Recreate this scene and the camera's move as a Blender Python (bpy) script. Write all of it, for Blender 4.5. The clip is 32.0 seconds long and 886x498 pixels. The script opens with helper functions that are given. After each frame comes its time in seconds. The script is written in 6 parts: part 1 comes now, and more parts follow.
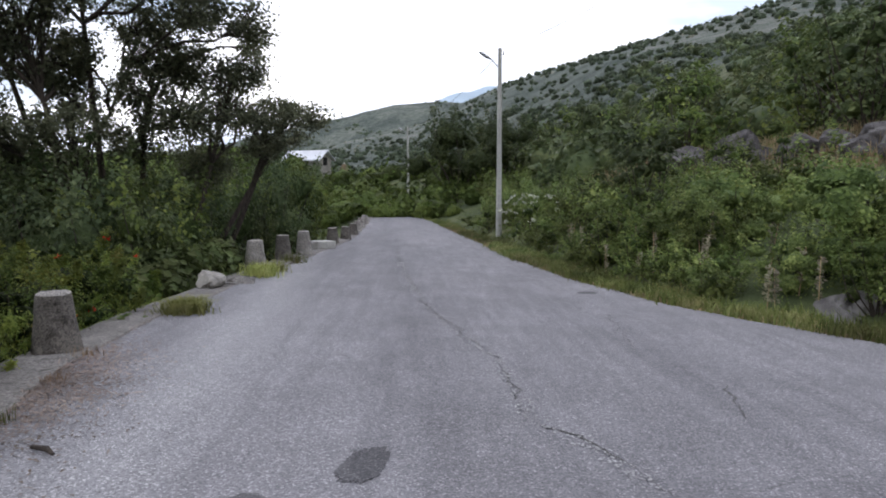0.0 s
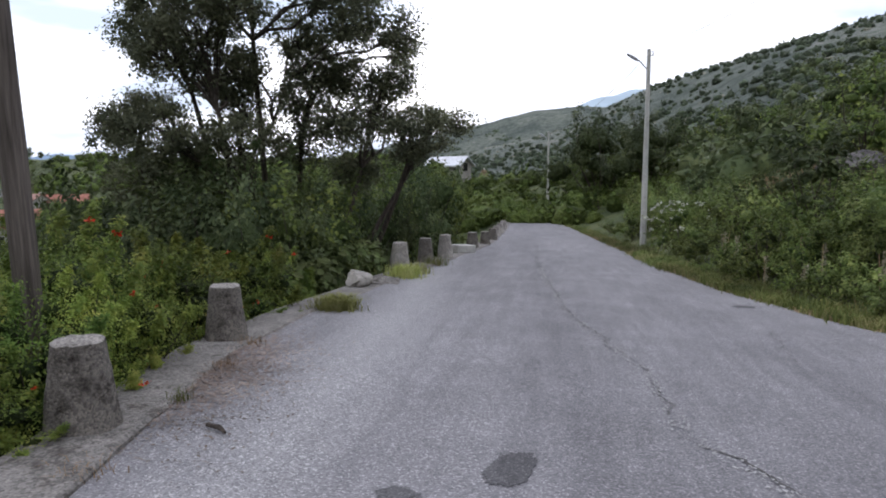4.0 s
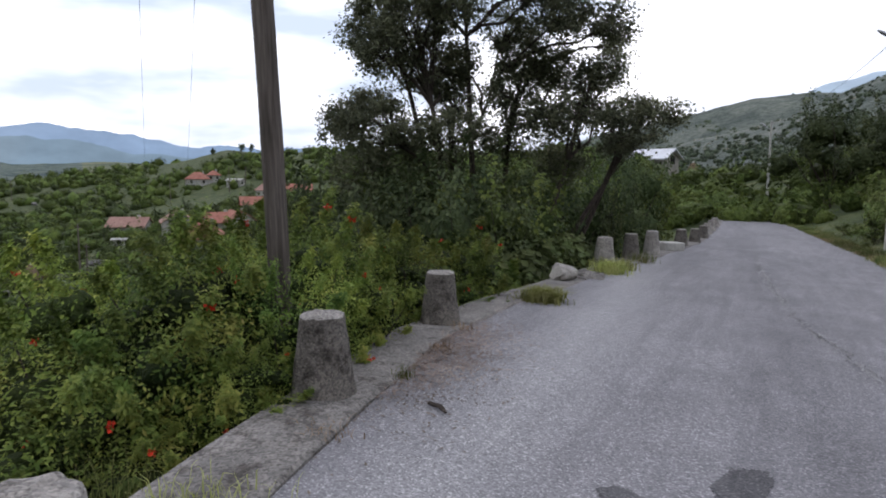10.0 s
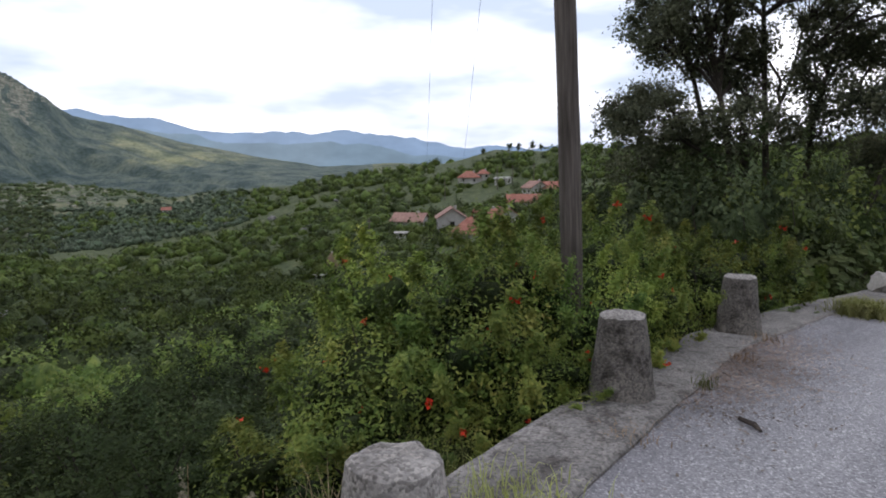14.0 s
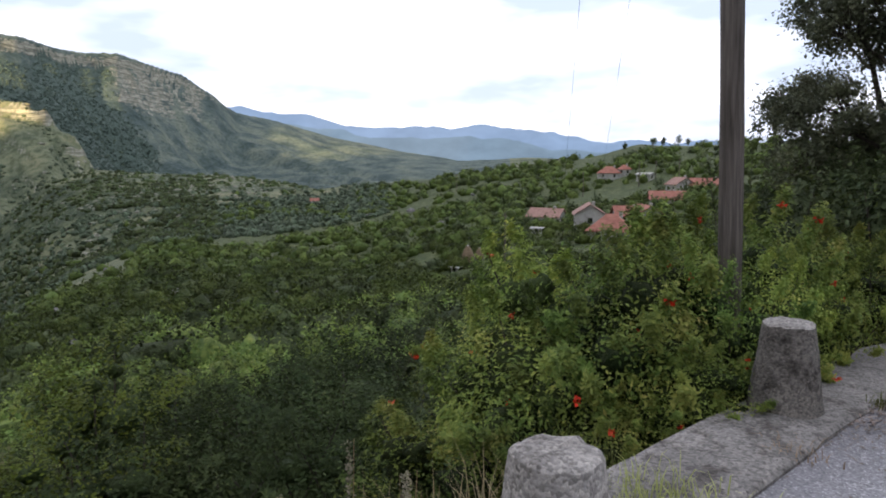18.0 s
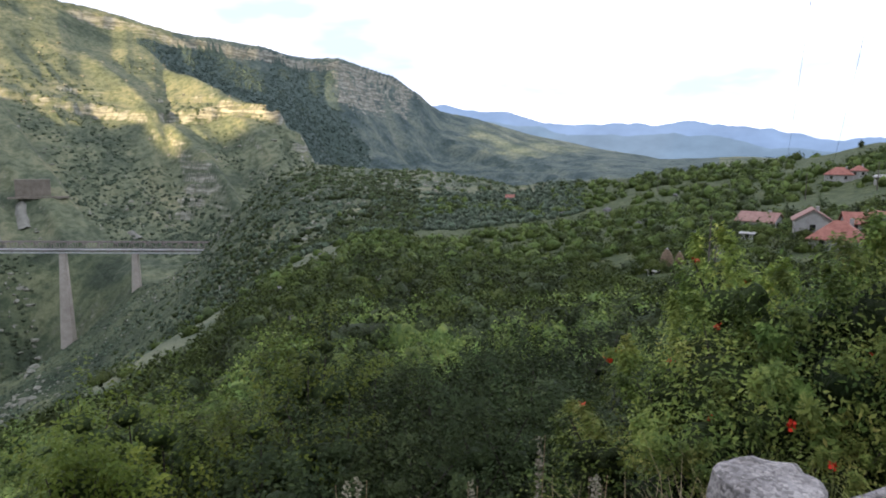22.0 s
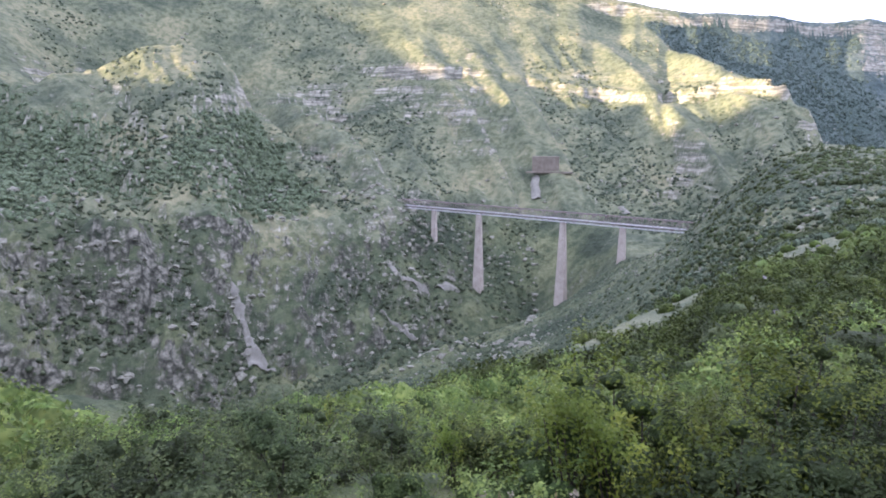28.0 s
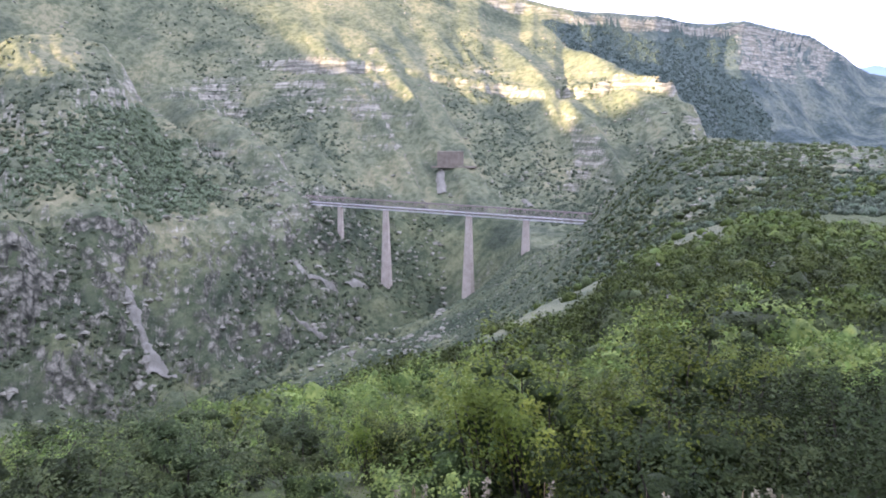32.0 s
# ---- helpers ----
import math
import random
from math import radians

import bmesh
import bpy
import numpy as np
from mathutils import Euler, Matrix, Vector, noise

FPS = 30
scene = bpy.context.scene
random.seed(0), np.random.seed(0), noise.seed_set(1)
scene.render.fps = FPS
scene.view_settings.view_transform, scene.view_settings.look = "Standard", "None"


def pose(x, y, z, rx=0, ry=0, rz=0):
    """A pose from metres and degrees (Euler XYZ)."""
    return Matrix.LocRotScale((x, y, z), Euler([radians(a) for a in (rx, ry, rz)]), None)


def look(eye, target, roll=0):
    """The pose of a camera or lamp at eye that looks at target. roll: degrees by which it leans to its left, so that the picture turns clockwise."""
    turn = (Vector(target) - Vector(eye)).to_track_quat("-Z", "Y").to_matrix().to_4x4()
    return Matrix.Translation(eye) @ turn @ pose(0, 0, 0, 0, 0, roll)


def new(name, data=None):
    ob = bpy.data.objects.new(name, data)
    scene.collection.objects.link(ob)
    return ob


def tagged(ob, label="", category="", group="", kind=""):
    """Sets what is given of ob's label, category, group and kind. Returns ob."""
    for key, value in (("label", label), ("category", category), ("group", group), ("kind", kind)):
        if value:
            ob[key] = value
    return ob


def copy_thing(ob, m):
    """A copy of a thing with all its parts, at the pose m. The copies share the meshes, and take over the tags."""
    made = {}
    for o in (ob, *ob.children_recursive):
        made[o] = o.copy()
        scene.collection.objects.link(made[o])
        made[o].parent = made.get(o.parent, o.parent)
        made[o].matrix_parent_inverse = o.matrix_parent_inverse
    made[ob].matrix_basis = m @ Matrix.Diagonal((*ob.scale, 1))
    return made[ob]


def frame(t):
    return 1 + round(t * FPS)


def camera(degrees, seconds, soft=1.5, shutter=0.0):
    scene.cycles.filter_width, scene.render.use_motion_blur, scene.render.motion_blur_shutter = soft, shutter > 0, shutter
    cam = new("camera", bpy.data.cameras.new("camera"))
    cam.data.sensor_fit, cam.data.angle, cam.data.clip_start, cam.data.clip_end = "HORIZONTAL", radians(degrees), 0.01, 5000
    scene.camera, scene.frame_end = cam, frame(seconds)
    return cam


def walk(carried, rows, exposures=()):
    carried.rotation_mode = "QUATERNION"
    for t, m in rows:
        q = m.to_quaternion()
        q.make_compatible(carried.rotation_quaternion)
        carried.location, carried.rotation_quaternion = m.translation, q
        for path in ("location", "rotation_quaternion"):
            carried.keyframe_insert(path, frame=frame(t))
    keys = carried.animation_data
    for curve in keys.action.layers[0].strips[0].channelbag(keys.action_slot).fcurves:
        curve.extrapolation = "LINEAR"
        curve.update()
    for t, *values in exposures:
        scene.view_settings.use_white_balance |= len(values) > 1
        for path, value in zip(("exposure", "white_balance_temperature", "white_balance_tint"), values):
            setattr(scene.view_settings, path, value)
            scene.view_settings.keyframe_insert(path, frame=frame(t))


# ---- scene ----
cam = camera(67.5, 32.0, soft=1.9)
PATH = [
    (0, (-0.352, -0.209, 1.452), (-0.296, 1.777, 1.222), -0.2),
    (0.5, (-0.358, -0.204, 1.45), (-0.323, 1.782, 1.215), -0.2),
    (1, (-0.366, -0.201, 1.445), (-0.376, 1.785, 1.206), -0.3),
    (1.5, (-0.379, -0.193, 1.442), (-0.447, 1.791, 1.204), -0.3),
    (2, (-0.394, -0.188, 1.439), (-0.511, 1.794, 1.202), -0.3),
    (2.5, (-0.409, -0.187, 1.437), (-0.576, 1.792, 1.204), 0.0),
    (3, (-0.423, -0.189, 1.435), (-0.649, 1.786, 1.211), 0.3),
    (3.5, (-0.435, -0.189, 1.432), (-0.721, 1.778, 1.215), 0.3),
    (4, (-0.444, -0.186, 1.43), (-0.797, 1.772, 1.218), 0.0),
    (4.5, (-0.452, -0.182, 1.428), (-0.837, 1.769, 1.217), 0.1),
    (6.5, (-0.495, -0.177, 1.416), (-1.043, 1.734, 1.19), -0.1),
    (7, (-0.509, -0.18, 1.414), (-1.101, 1.717, 1.184), -0.2),
    (7.5, (-0.525, -0.184, 1.415), (-1.16, 1.698, 1.182), -0.1),
    (8, (-0.54, -0.192, 1.416), (-1.22, 1.674, 1.182), 0.0),
    (8.5, (-0.554, -0.201, 1.419), (-1.282, 1.647, 1.184), 0.1),
    (9, (-0.57, -0.214, 1.421), (-1.344, 1.616, 1.189), 0.3),
    (9.5, (-0.588, -0.225, 1.421), (-1.416, 1.58, 1.189), 0.5),
    (10, (-0.609, -0.232, 1.422), (-1.513, 1.536, 1.187), 0.4),
    (10.5, (-0.635, -0.236, 1.42), (-1.609, 1.494, 1.183), 0.3),
    (11, (-0.661, -0.242, 1.418), (-1.693, 1.455, 1.179), 0.1),
    (11.5, (-0.69, -0.252, 1.415), (-1.774, 1.412, 1.175), 0.0),
    (12, (-0.723, -0.268, 1.414), (-1.862, 1.358, 1.173), 0.2),
    (12.5, (-0.757, -0.294, 1.414), (-1.968, 1.279, 1.172), 0.3),
    (13, (-0.789, -0.324, 1.417), (-2.107, 1.161, 1.174), 0.0),
    (13.5, (-0.815, -0.354, 1.419), (-2.239, 1.03, 1.176), -0.4),
    (14, (-0.831, -0.379, 1.421), (-2.342, 0.909, 1.179), -0.5),
    (14.5, (-0.841, -0.4, 1.423), (-2.412, 0.814, 1.183), -0.5),
    (15, (-0.844, -0.419, 1.426), (-2.452, 0.745, 1.183), -0.3),
    (15.5, (-0.845, -0.437, 1.429), (-2.487, 0.677, 1.183), -0.7),
    (17.5, (-0.842, -0.498, 1.437), (-2.568, 0.478, 1.177), -0.9),
    (18, (-0.838, -0.514, 1.437), (-2.577, 0.441, 1.181), -0.1),
    (18.5, (-0.84, -0.531, 1.437), (-2.626, 0.332, 1.179), -0.5),
    (19, (-0.848, -0.544, 1.438), (-2.66, 0.261, 1.175), -0.4),
    (19.5, (-0.856, -0.552, 1.439), (-2.685, 0.214, 1.172), -0.3),
    (20, (-0.863, -0.557, 1.44), (-2.709, 0.163, 1.174), -0.3),
    (20.5, (-0.868, -0.562, 1.441), (-2.73, 0.119, 1.179), -0.1),
    (21, (-0.879, -0.574, 1.442), (-2.76, 0.052, 1.181), 0.0),
    (21.5, (-0.875, -0.581, 1.442), (-2.781, -0.038, 1.179), 0.4),
    (22, (-0.83, -0.558, 1.44), (-2.768, -0.142, 1.174), 0.5),
    (22.5, (-0.833, -0.565, 1.44), (-2.797, -0.3, 1.171), 0.6),
    (23, (-0.839, -0.583, 1.44), (-2.815, -0.44, 1.169), 0.4),
    (23.5, (-0.849, -0.609, 1.44), (-2.83, -0.582, 1.165), 0.5),
    (24, (-0.86, -0.638, 1.44), (-2.838, -0.754, 1.162), 0.8),
    (24.5, (-0.871, -0.667, 1.44), (-2.828, -0.96, 1.151), 0.8),
    (25, (-0.881, -0.693, 1.44), (-2.804, -1.149, 1.134), 0.6),
    (25.5, (-0.887, -0.711, 1.44), (-2.773, -1.298, 1.127), 0.5),
    (26, (-0.89, -0.718, 1.44), (-2.736, -1.415, 1.118), 0.5),
    (26.5, (-0.89, -0.718, 1.44), (-2.71, -1.474, 1.106), 0.6),
    (28.5, (-0.89, -0.718, 1.44), (-2.615, -1.673, 1.106), 0.2),
    (29, (-0.89, -0.718, 1.44), (-2.655, -1.596, 1.104), 0.3),
    (29.5, (-0.89, -0.718, 1.44), (-2.684, -1.534, 1.099), 0.4),
    (30, (-0.89, -0.718, 1.44), (-2.713, -1.463, 1.093), 0.7),
    (30.5, (-0.89, -0.718, 1.44), (-2.736, -1.403, 1.089), 1.2),
    (31, (-0.89, -0.718, 1.44), (-2.747, -1.372, 1.085), 0.3),
    (31.5, (-0.89, -0.718, 1.44), (-2.744, -1.375, 1.076), -0.1),
    (32, (-0.89, -0.718, 1.44), (-2.738, -1.398, 1.091), 0.1),
]
EXPOSURES = [(0, 1.7, 6480, 14), (9, 1.5, 6480, 14), (13, 1.4, 6480, 14), (19, 1.6, 6380, 15), (23, 1.86, 5960, 19), (26, 2.42, 5600, 28), (32, 2.66, 5680, 33)]
walk(cam, [(t, look(eye, target, roll)) for t, eye, target, roll in PATH], EXPOSURES)

# ---------------------------------------------------------------- light
SUN_AZ, SUN_EL = -135.0, 5.0          # yaw of the sun (counter-clockwise from +y) and its height, degrees
world = bpy.data.worlds.new("sky")
scene.world = world
world.use_nodes = True
wn, wl = world.node_tree.nodes, world.node_tree.links
wn.clear()
w_out, w_bg = wn.new("ShaderNodeOutputWorld"), wn.new("ShaderNodeBackground")
w_sky = wn.new("ShaderNodeTexSky")
w_sky.sky_type, w_sky.sun_disc = "NISHITA", False
w_sky.sun_elevation, w_sky.sun_rotation = radians(SUN_EL), radians(-SUN_AZ)
w_sky.dust_density = 2.0
# thin bright overcast lies over the blue, with a few softer grey banks in it
w_noise, w_map, w_tc = wn.new("ShaderNodeTexNoise"), wn.new("ShaderNodeMapping"), wn.new("ShaderNodeTexCoord")
w_map.inputs["Scale"].default_value = (1.6, 1.6, 5.5)
w_noise.inputs["Scale"].default_value, w_noise.inputs["Detail"].default_value = 1.3, 5.0
w_ramp = wn.new("ShaderNodeValToRGB")
w_ramp.color_ramp.elements[0].position, w_ramp.color_ramp.elements[0].color = 0.42, (4.7, 5.5, 6.9, 1)
w_ramp.color_ramp.elements[1].position, w_ramp.color_ramp.elements[1].color = 0.57, (10.2, 10.4, 11.0, 1)
w_mix = wn.new("ShaderNodeMixRGB")
w_mix.inputs[0].default_value = 0.9
wl.new(w_tc.outputs["Generated"], w_map.inputs["Vector"])
wl.new(w_map.outputs["Vector"], w_noise.inputs["Vector"])
wl.new(w_noise.outputs["Fac"], w_ramp.inputs["Fac"])
wl.new(w_sky.outputs["Color"], w_mix.inputs[1])
wl.new(w_ramp.outputs["Color"], w_mix.inputs[2])
wl.new(w_mix.outputs["Color"], w_bg.inputs["Color"])
w_bg.inputs["Strength"].default_value = 0.06
wl.new(w_bg.outputs["Background"], w_out.inputs["Surface"])

sun = new("sun", bpy.data.lights.new("sun", "SUN"))
sun.data.energy, sun.data.angle, sun.data.color = 4.2, radians(1.5), (1.0, 0.75, 0.37)
_a, _e = radians(SUN_AZ), radians(SUN_EL)
sun_way = Vector((-math.sin(_a) * math.cos(_e), math.cos(_a) * math.cos(_e), math.sin(_e)))
sun.matrix_world = look(sun_way * 50, (0, 0, 0))

# ---------------------------------------------------------------- materials
def shader(name, rough=0.8, metal=0.0):
    m = bpy.data.materials.new(name)
    m.use_nodes = True
    n, l = m.node_tree.nodes, m.node_tree.links
    p = n["Principled BSDF"]
    p.inputs["Roughness"].default_value, p.inputs["Metallic"].default_value = rough, metal
    p.inputs["Specular IOR Level"].default_value = 0.25
    return m, n, l, p


def noise_node(n, l, scale, detail=4.0, rough=0.55, coord=None, stretch=None):
    t = n.new("ShaderNodeTexNoise")
    t.inputs["Scale"].default_value, t.inputs["Detail"].default_value, t.inputs["Roughness"].default_value = scale, detail, rough
    if coord is None:
        coord = n.new("ShaderNodeTexCoord").outputs["Object"]
    if stretch:
        mp = n.new("ShaderNodeMapping")
        mp.inputs["Scale"].default_value = stretch
        l.new(coord, mp.inputs["Vector"])
        coord = mp.outputs["Vector"]
    l.new(coord, t.inputs["Vector"])
    return t.outputs["Fac"]


def ramp(n, l, fac, stops):
    r = n.new("ShaderNodeValToRGB")
    e = r.color_ramp.elements
    while len(e) < len(stops):
        e.new(0.5)
    for k, (pos, col) in enumerate(stops):
        e[k].position, e[k].color = pos, (*col, 1) if len(col) == 3 else col
    l.new(fac, r.inputs["Fac"])
    return r.outputs["Color"]


def mix(n, l, fac, a, b, how="MIX"):
    m = n.new("ShaderNodeMixRGB")
    m.blend_type = how
    for k, v in zip((0, 1, 2), (fac, a, b)):
        if isinstance(v, (int, float)):
            m.inputs[k].default_value = v
        elif isinstance(v, tuple):
            m.inputs[k].default_value = (*v, 1)
        else:
            l.new(v, m.inputs[k])
    return m.outputs["Color"]


def mathn(n, l, op, a, b=0.0, c=0.0):
    m = n.new("ShaderNodeMath")
    m.operation = op
    for k, v in enumerate((a, b, c)):
        if isinstance(v, (int, float)):
            m.inputs[k].default_value = v
        else:
            l.new(v, m.inputs[k])
    return m.outputs[0]


def bump(n, l, p, height, strength=0.5, dist=0.01):
    b = n.new("ShaderNodeBump")
    b.inputs["Strength"].default_value, b.inputs["Distance"].default_value = strength, dist
    l.new(height, b.inputs["Height"])
    l.new(b.outputs["Normal"], p.inputs["Normal"])


def leaf_mat(name, cols, rough=0.55, through_light=0.3, mass=0.0):
    """Leaves: each leaf takes its own tint between the given colours, and lets some light through.
    mass: size of the leaf clumps where leaves lie too close to tell apart."""
    m, n, l, p = shader(name, rough)
    p.inputs["Specular IOR Level"].default_value = 0.1
    g = n.new("ShaderNodeNewGeometry")
    ob = n.new("ShaderNodeObjectInfo")
    big = noise_node(n, l, 1.5, 2.0)
    f = mathn(n, l, "ADD", mathn(n, l, "MULTIPLY", g.outputs["Random Per Island"], 0.26), mathn(n, l, "MULTIPLY_ADD", big, 1.4, -0.34))
    if mass:
        clump = n.new("ShaderNodeTexVoronoi")
        clump.inputs["Scale"].default_value = 1 / mass
        l.new(n.new("ShaderNodeTexCoord").outputs["Object"], clump.inputs["Vector"])
        fine = noise_node(n, l, 2.2 / mass, 3.0, 0.7)
        f = mathn(n, l, "ADD", mathn(n, l, "MULTIPLY_ADD", big, 0.5, -0.1), mathn(n, l, "MULTIPLY_ADD", fine, 1.2, -0.35))
        bump(n, l, p, mathn(n, l, "SUBTRACT", mathn(n, l, "MULTIPLY", fine, 0.9), clump.outputs["Distance"]), 1.0, mass * 0.55)
    c = ramp(n, l, f, [(0.12 + 0.76 * k / max(1, len(cols) - 1), col) for k, col in enumerate(cols)])
    hsv = n.new("ShaderNodeHueSaturation")
    hsv.inputs["Hue"].default_value = 0.5
    cell = n.new("ShaderNodeTexVoronoi")
    cell.inputs["Scale"].default_value = 0.3
    l.new(n.new("ShaderNodeTexCoord").outputs["Object"], cell.inputs["Vector"])
    one = n.new("ShaderNodeSeparateXYZ")
    l.new(cell.outputs["Color"], one.inputs[0])
    patchy = mathn(n, l, "MULTIPLY_ADD", one.outputs["X"], 0.85, 0.55)
    l.new(mathn(n, l, "MULTIPLY", mathn(n, l, "MULTIPLY_ADD", ob.outputs["Random"], 0.75, 0.62), patchy), hsv.inputs["Value"])
    l.new(mathn(n, l, "ADD", mathn(n, l, "MULTIPLY_ADD", one.outputs["Y"], 0.024, 0.464), mathn(n, l, "MULTIPLY", ob.outputs["Random"], 0.02)), hsv.inputs["Hue"])
    l.new(c, hsv.inputs["Color"])
    l.new(hsv.outputs["Color"], p.inputs["Base Color"])
    t = n.new("ShaderNodeBsdfTranslucent")
    l.new(hsv.outputs["Color"], t.inputs["Color"])
    mx = n.new("ShaderNodeMixShader")
    mx.inputs[0].default_value = through_light
    l.new(p.outputs[0], mx.inputs[1])
    l.new(t.outputs[0], mx.inputs[2])
    l.new(mx.outputs[0], n["Material Output"].inputs["Surface"])
    return m


def plain(name, stops, scale, rough=0.8, bump_scale=None, bump_strength=0.4, bump_dist=0.01, metal=0.0, stretch=None, fine=None):
    """A surface with a coarse tone and a fine grain."""
    m, n, l, p = shader(name, rough, metal)
    c = ramp(n, l, noise_node(n, l, scale, 5.0, 0.6, stretch=stretch), stops)
    g = noise_node(n, l, fine or scale * 9, 3.0, 0.6, stretch=stretch)
    c = mix(n, l, 0.35, c, ramp(n, l, g, [(0.3, (0.25, 0.25, 0.25)), (0.7, (1, 1, 1))]), "MULTIPLY")
    l.new(c, p.inputs["Base Color"])
    if bump_scale:
        bump(n, l, p, noise_node(n, l, bump_scale, 6.0, 0.65, stretch=stretch), bump_strength, bump_dist)
    return m


def asphalt_mat(name="worn_asphalt", tone=1.0):
    """Old asphalt: dark binder worn down to grey stone, sparse white chips, paler wheel tracks, patches and fine crazing."""
    m, n, l, p = shader(name, 0.85)
    tc = n.new("ShaderNodeTexCoord").outputs["Object"]
    xyz = n.new("ShaderNodeSeparateXYZ")
    l.new(tc, xyz.inputs[0])
    big = noise_node(n, l, 0.22, 3.0, 0.5, tc, (1.7, 0.3, 1))
    mid = noise_node(n, l, 1.3, 5.0, 0.62, tc)
    streak = noise_node(n, l, 2.2, 4.0, 0.6, tc, (2.6, 0.22, 1))
    fine = noise_node(n, l, 240.0, 2.0, 0.7, tc)
    c = ramp(n, l, big, [(0.32, tuple(tone * v for v in (0.185, 0.178, 0.187))), (0.68, tuple(tone * v for v in (0.262, 0.252, 0.261)))])
    c = mix(n, l, 0.42, c, ramp(n, l, mid, [(0.34, (0.62, 0.62, 0.62)), (0.62, (1.08, 1.08, 1.08))]), "MULTIPLY")
    c = mix(n, l, 0.4, c, ramp(n, l, streak, [(0.36, (0.68, 0.68, 0.69)), (0.62, (1.1, 1.1, 1.1))]), "MULTIPLY")
    # the inner wheel track runs paler, well off the kerb: x = -1.85 - 0.1 y
    off = mathn(n, l, "ABSOLUTE", mathn(n, l, "ADD", xyz.outputs["X"], mathn(n, l, "MULTIPLY_ADD", xyz.outputs["Y"], 0.1, 1.8)))
    off = mathn(n, l, "ADD", off, mathn(n, l, "MULTIPLY_ADD", mid, 0.9, -0.45))
    track = n.new("ShaderNodeMapRange")
    for k, v in enumerate((0.65, 0.05, 0.0, 1.0)):
        track.inputs[k + 1].default_value = v
    l.new(off, track.inputs[0])
    c = mix(n, l, mathn(n, l, "MULTIPLY", track.outputs[0], 0.6), c, tuple(tone * v for v in (0.35, 0.34, 0.345)))
    # stones: most close to the binder, a few bleached chips, more of them beside the kerb
    v = n.new("ShaderNodeTexVoronoi")
    v.inputs["Scale"].default_value = 95.0
    l.new(tc, v.inputs["Vector"])
    one = n.new("ShaderNodeSeparateXYZ")
    l.new(v.outputs["Color"], one.inputs[0])
    stone = ramp(n, l, one.outputs["X"], [(0.1, (0.55, 0.55, 0.56)), (0.5, (0.92, 0.92, 0.92)), (0.86, (1.12, 1.11, 1.1)), (0.95, (1.9, 1.88, 1.84))])
    c = mix(n, l, 0.8, c, stone, "MULTIPLY")
    c = mix(n, l, 0.4, c, ramp(n, l, fine, [(0.3, (0.45, 0.45, 0.45)), (0.7, (1.4, 1.4, 1.4))]), "MULTIPLY")
    # crazing
    w = n.new("ShaderNodeTexVoronoi")
    w.feature = "DISTANCE_TO_EDGE"
    w.inputs["Scale"].default_value = 0.85
    warp = n.new("ShaderNodeMixRGB")
    warp.inputs[0].default_value = 0.16
    nz = n.new("ShaderNodeTexNoise")
    nz.inputs["Scale"].default_value, nz.inputs["Detail"].default_value = 2.2, 6.0
    l.new(tc, nz.inputs["Vector"])
    l.new(tc, warp.inputs[1])
    l.new(nz.outputs["Color"], warp.inputs[2])
    l.new(warp.outputs["Color"], w.inputs["Vector"])
    line = ramp(n, l, w.outputs["Distance"], [(0.0, (0.6, 0.6, 0.6)), (0.007, (1, 1, 1))])
    c = mix(n, l, ramp(n, l, mid, [(0.5, (0, 0, 0)), (0.62, (1, 1, 1))]), c, mix(n, l, 1.0, c, line, "MULTIPLY"))
    l.new(c, p.inputs["Base Color"])
    h = mathn(n, l, "ADD", mathn(n, l, "MULTIPLY", v.outputs["Distance"], -0.6), mathn(n, l, "MULTIPLY", mid, 0.6))
    bump(n, l, p, h, 0.6, 0.006)
    return m


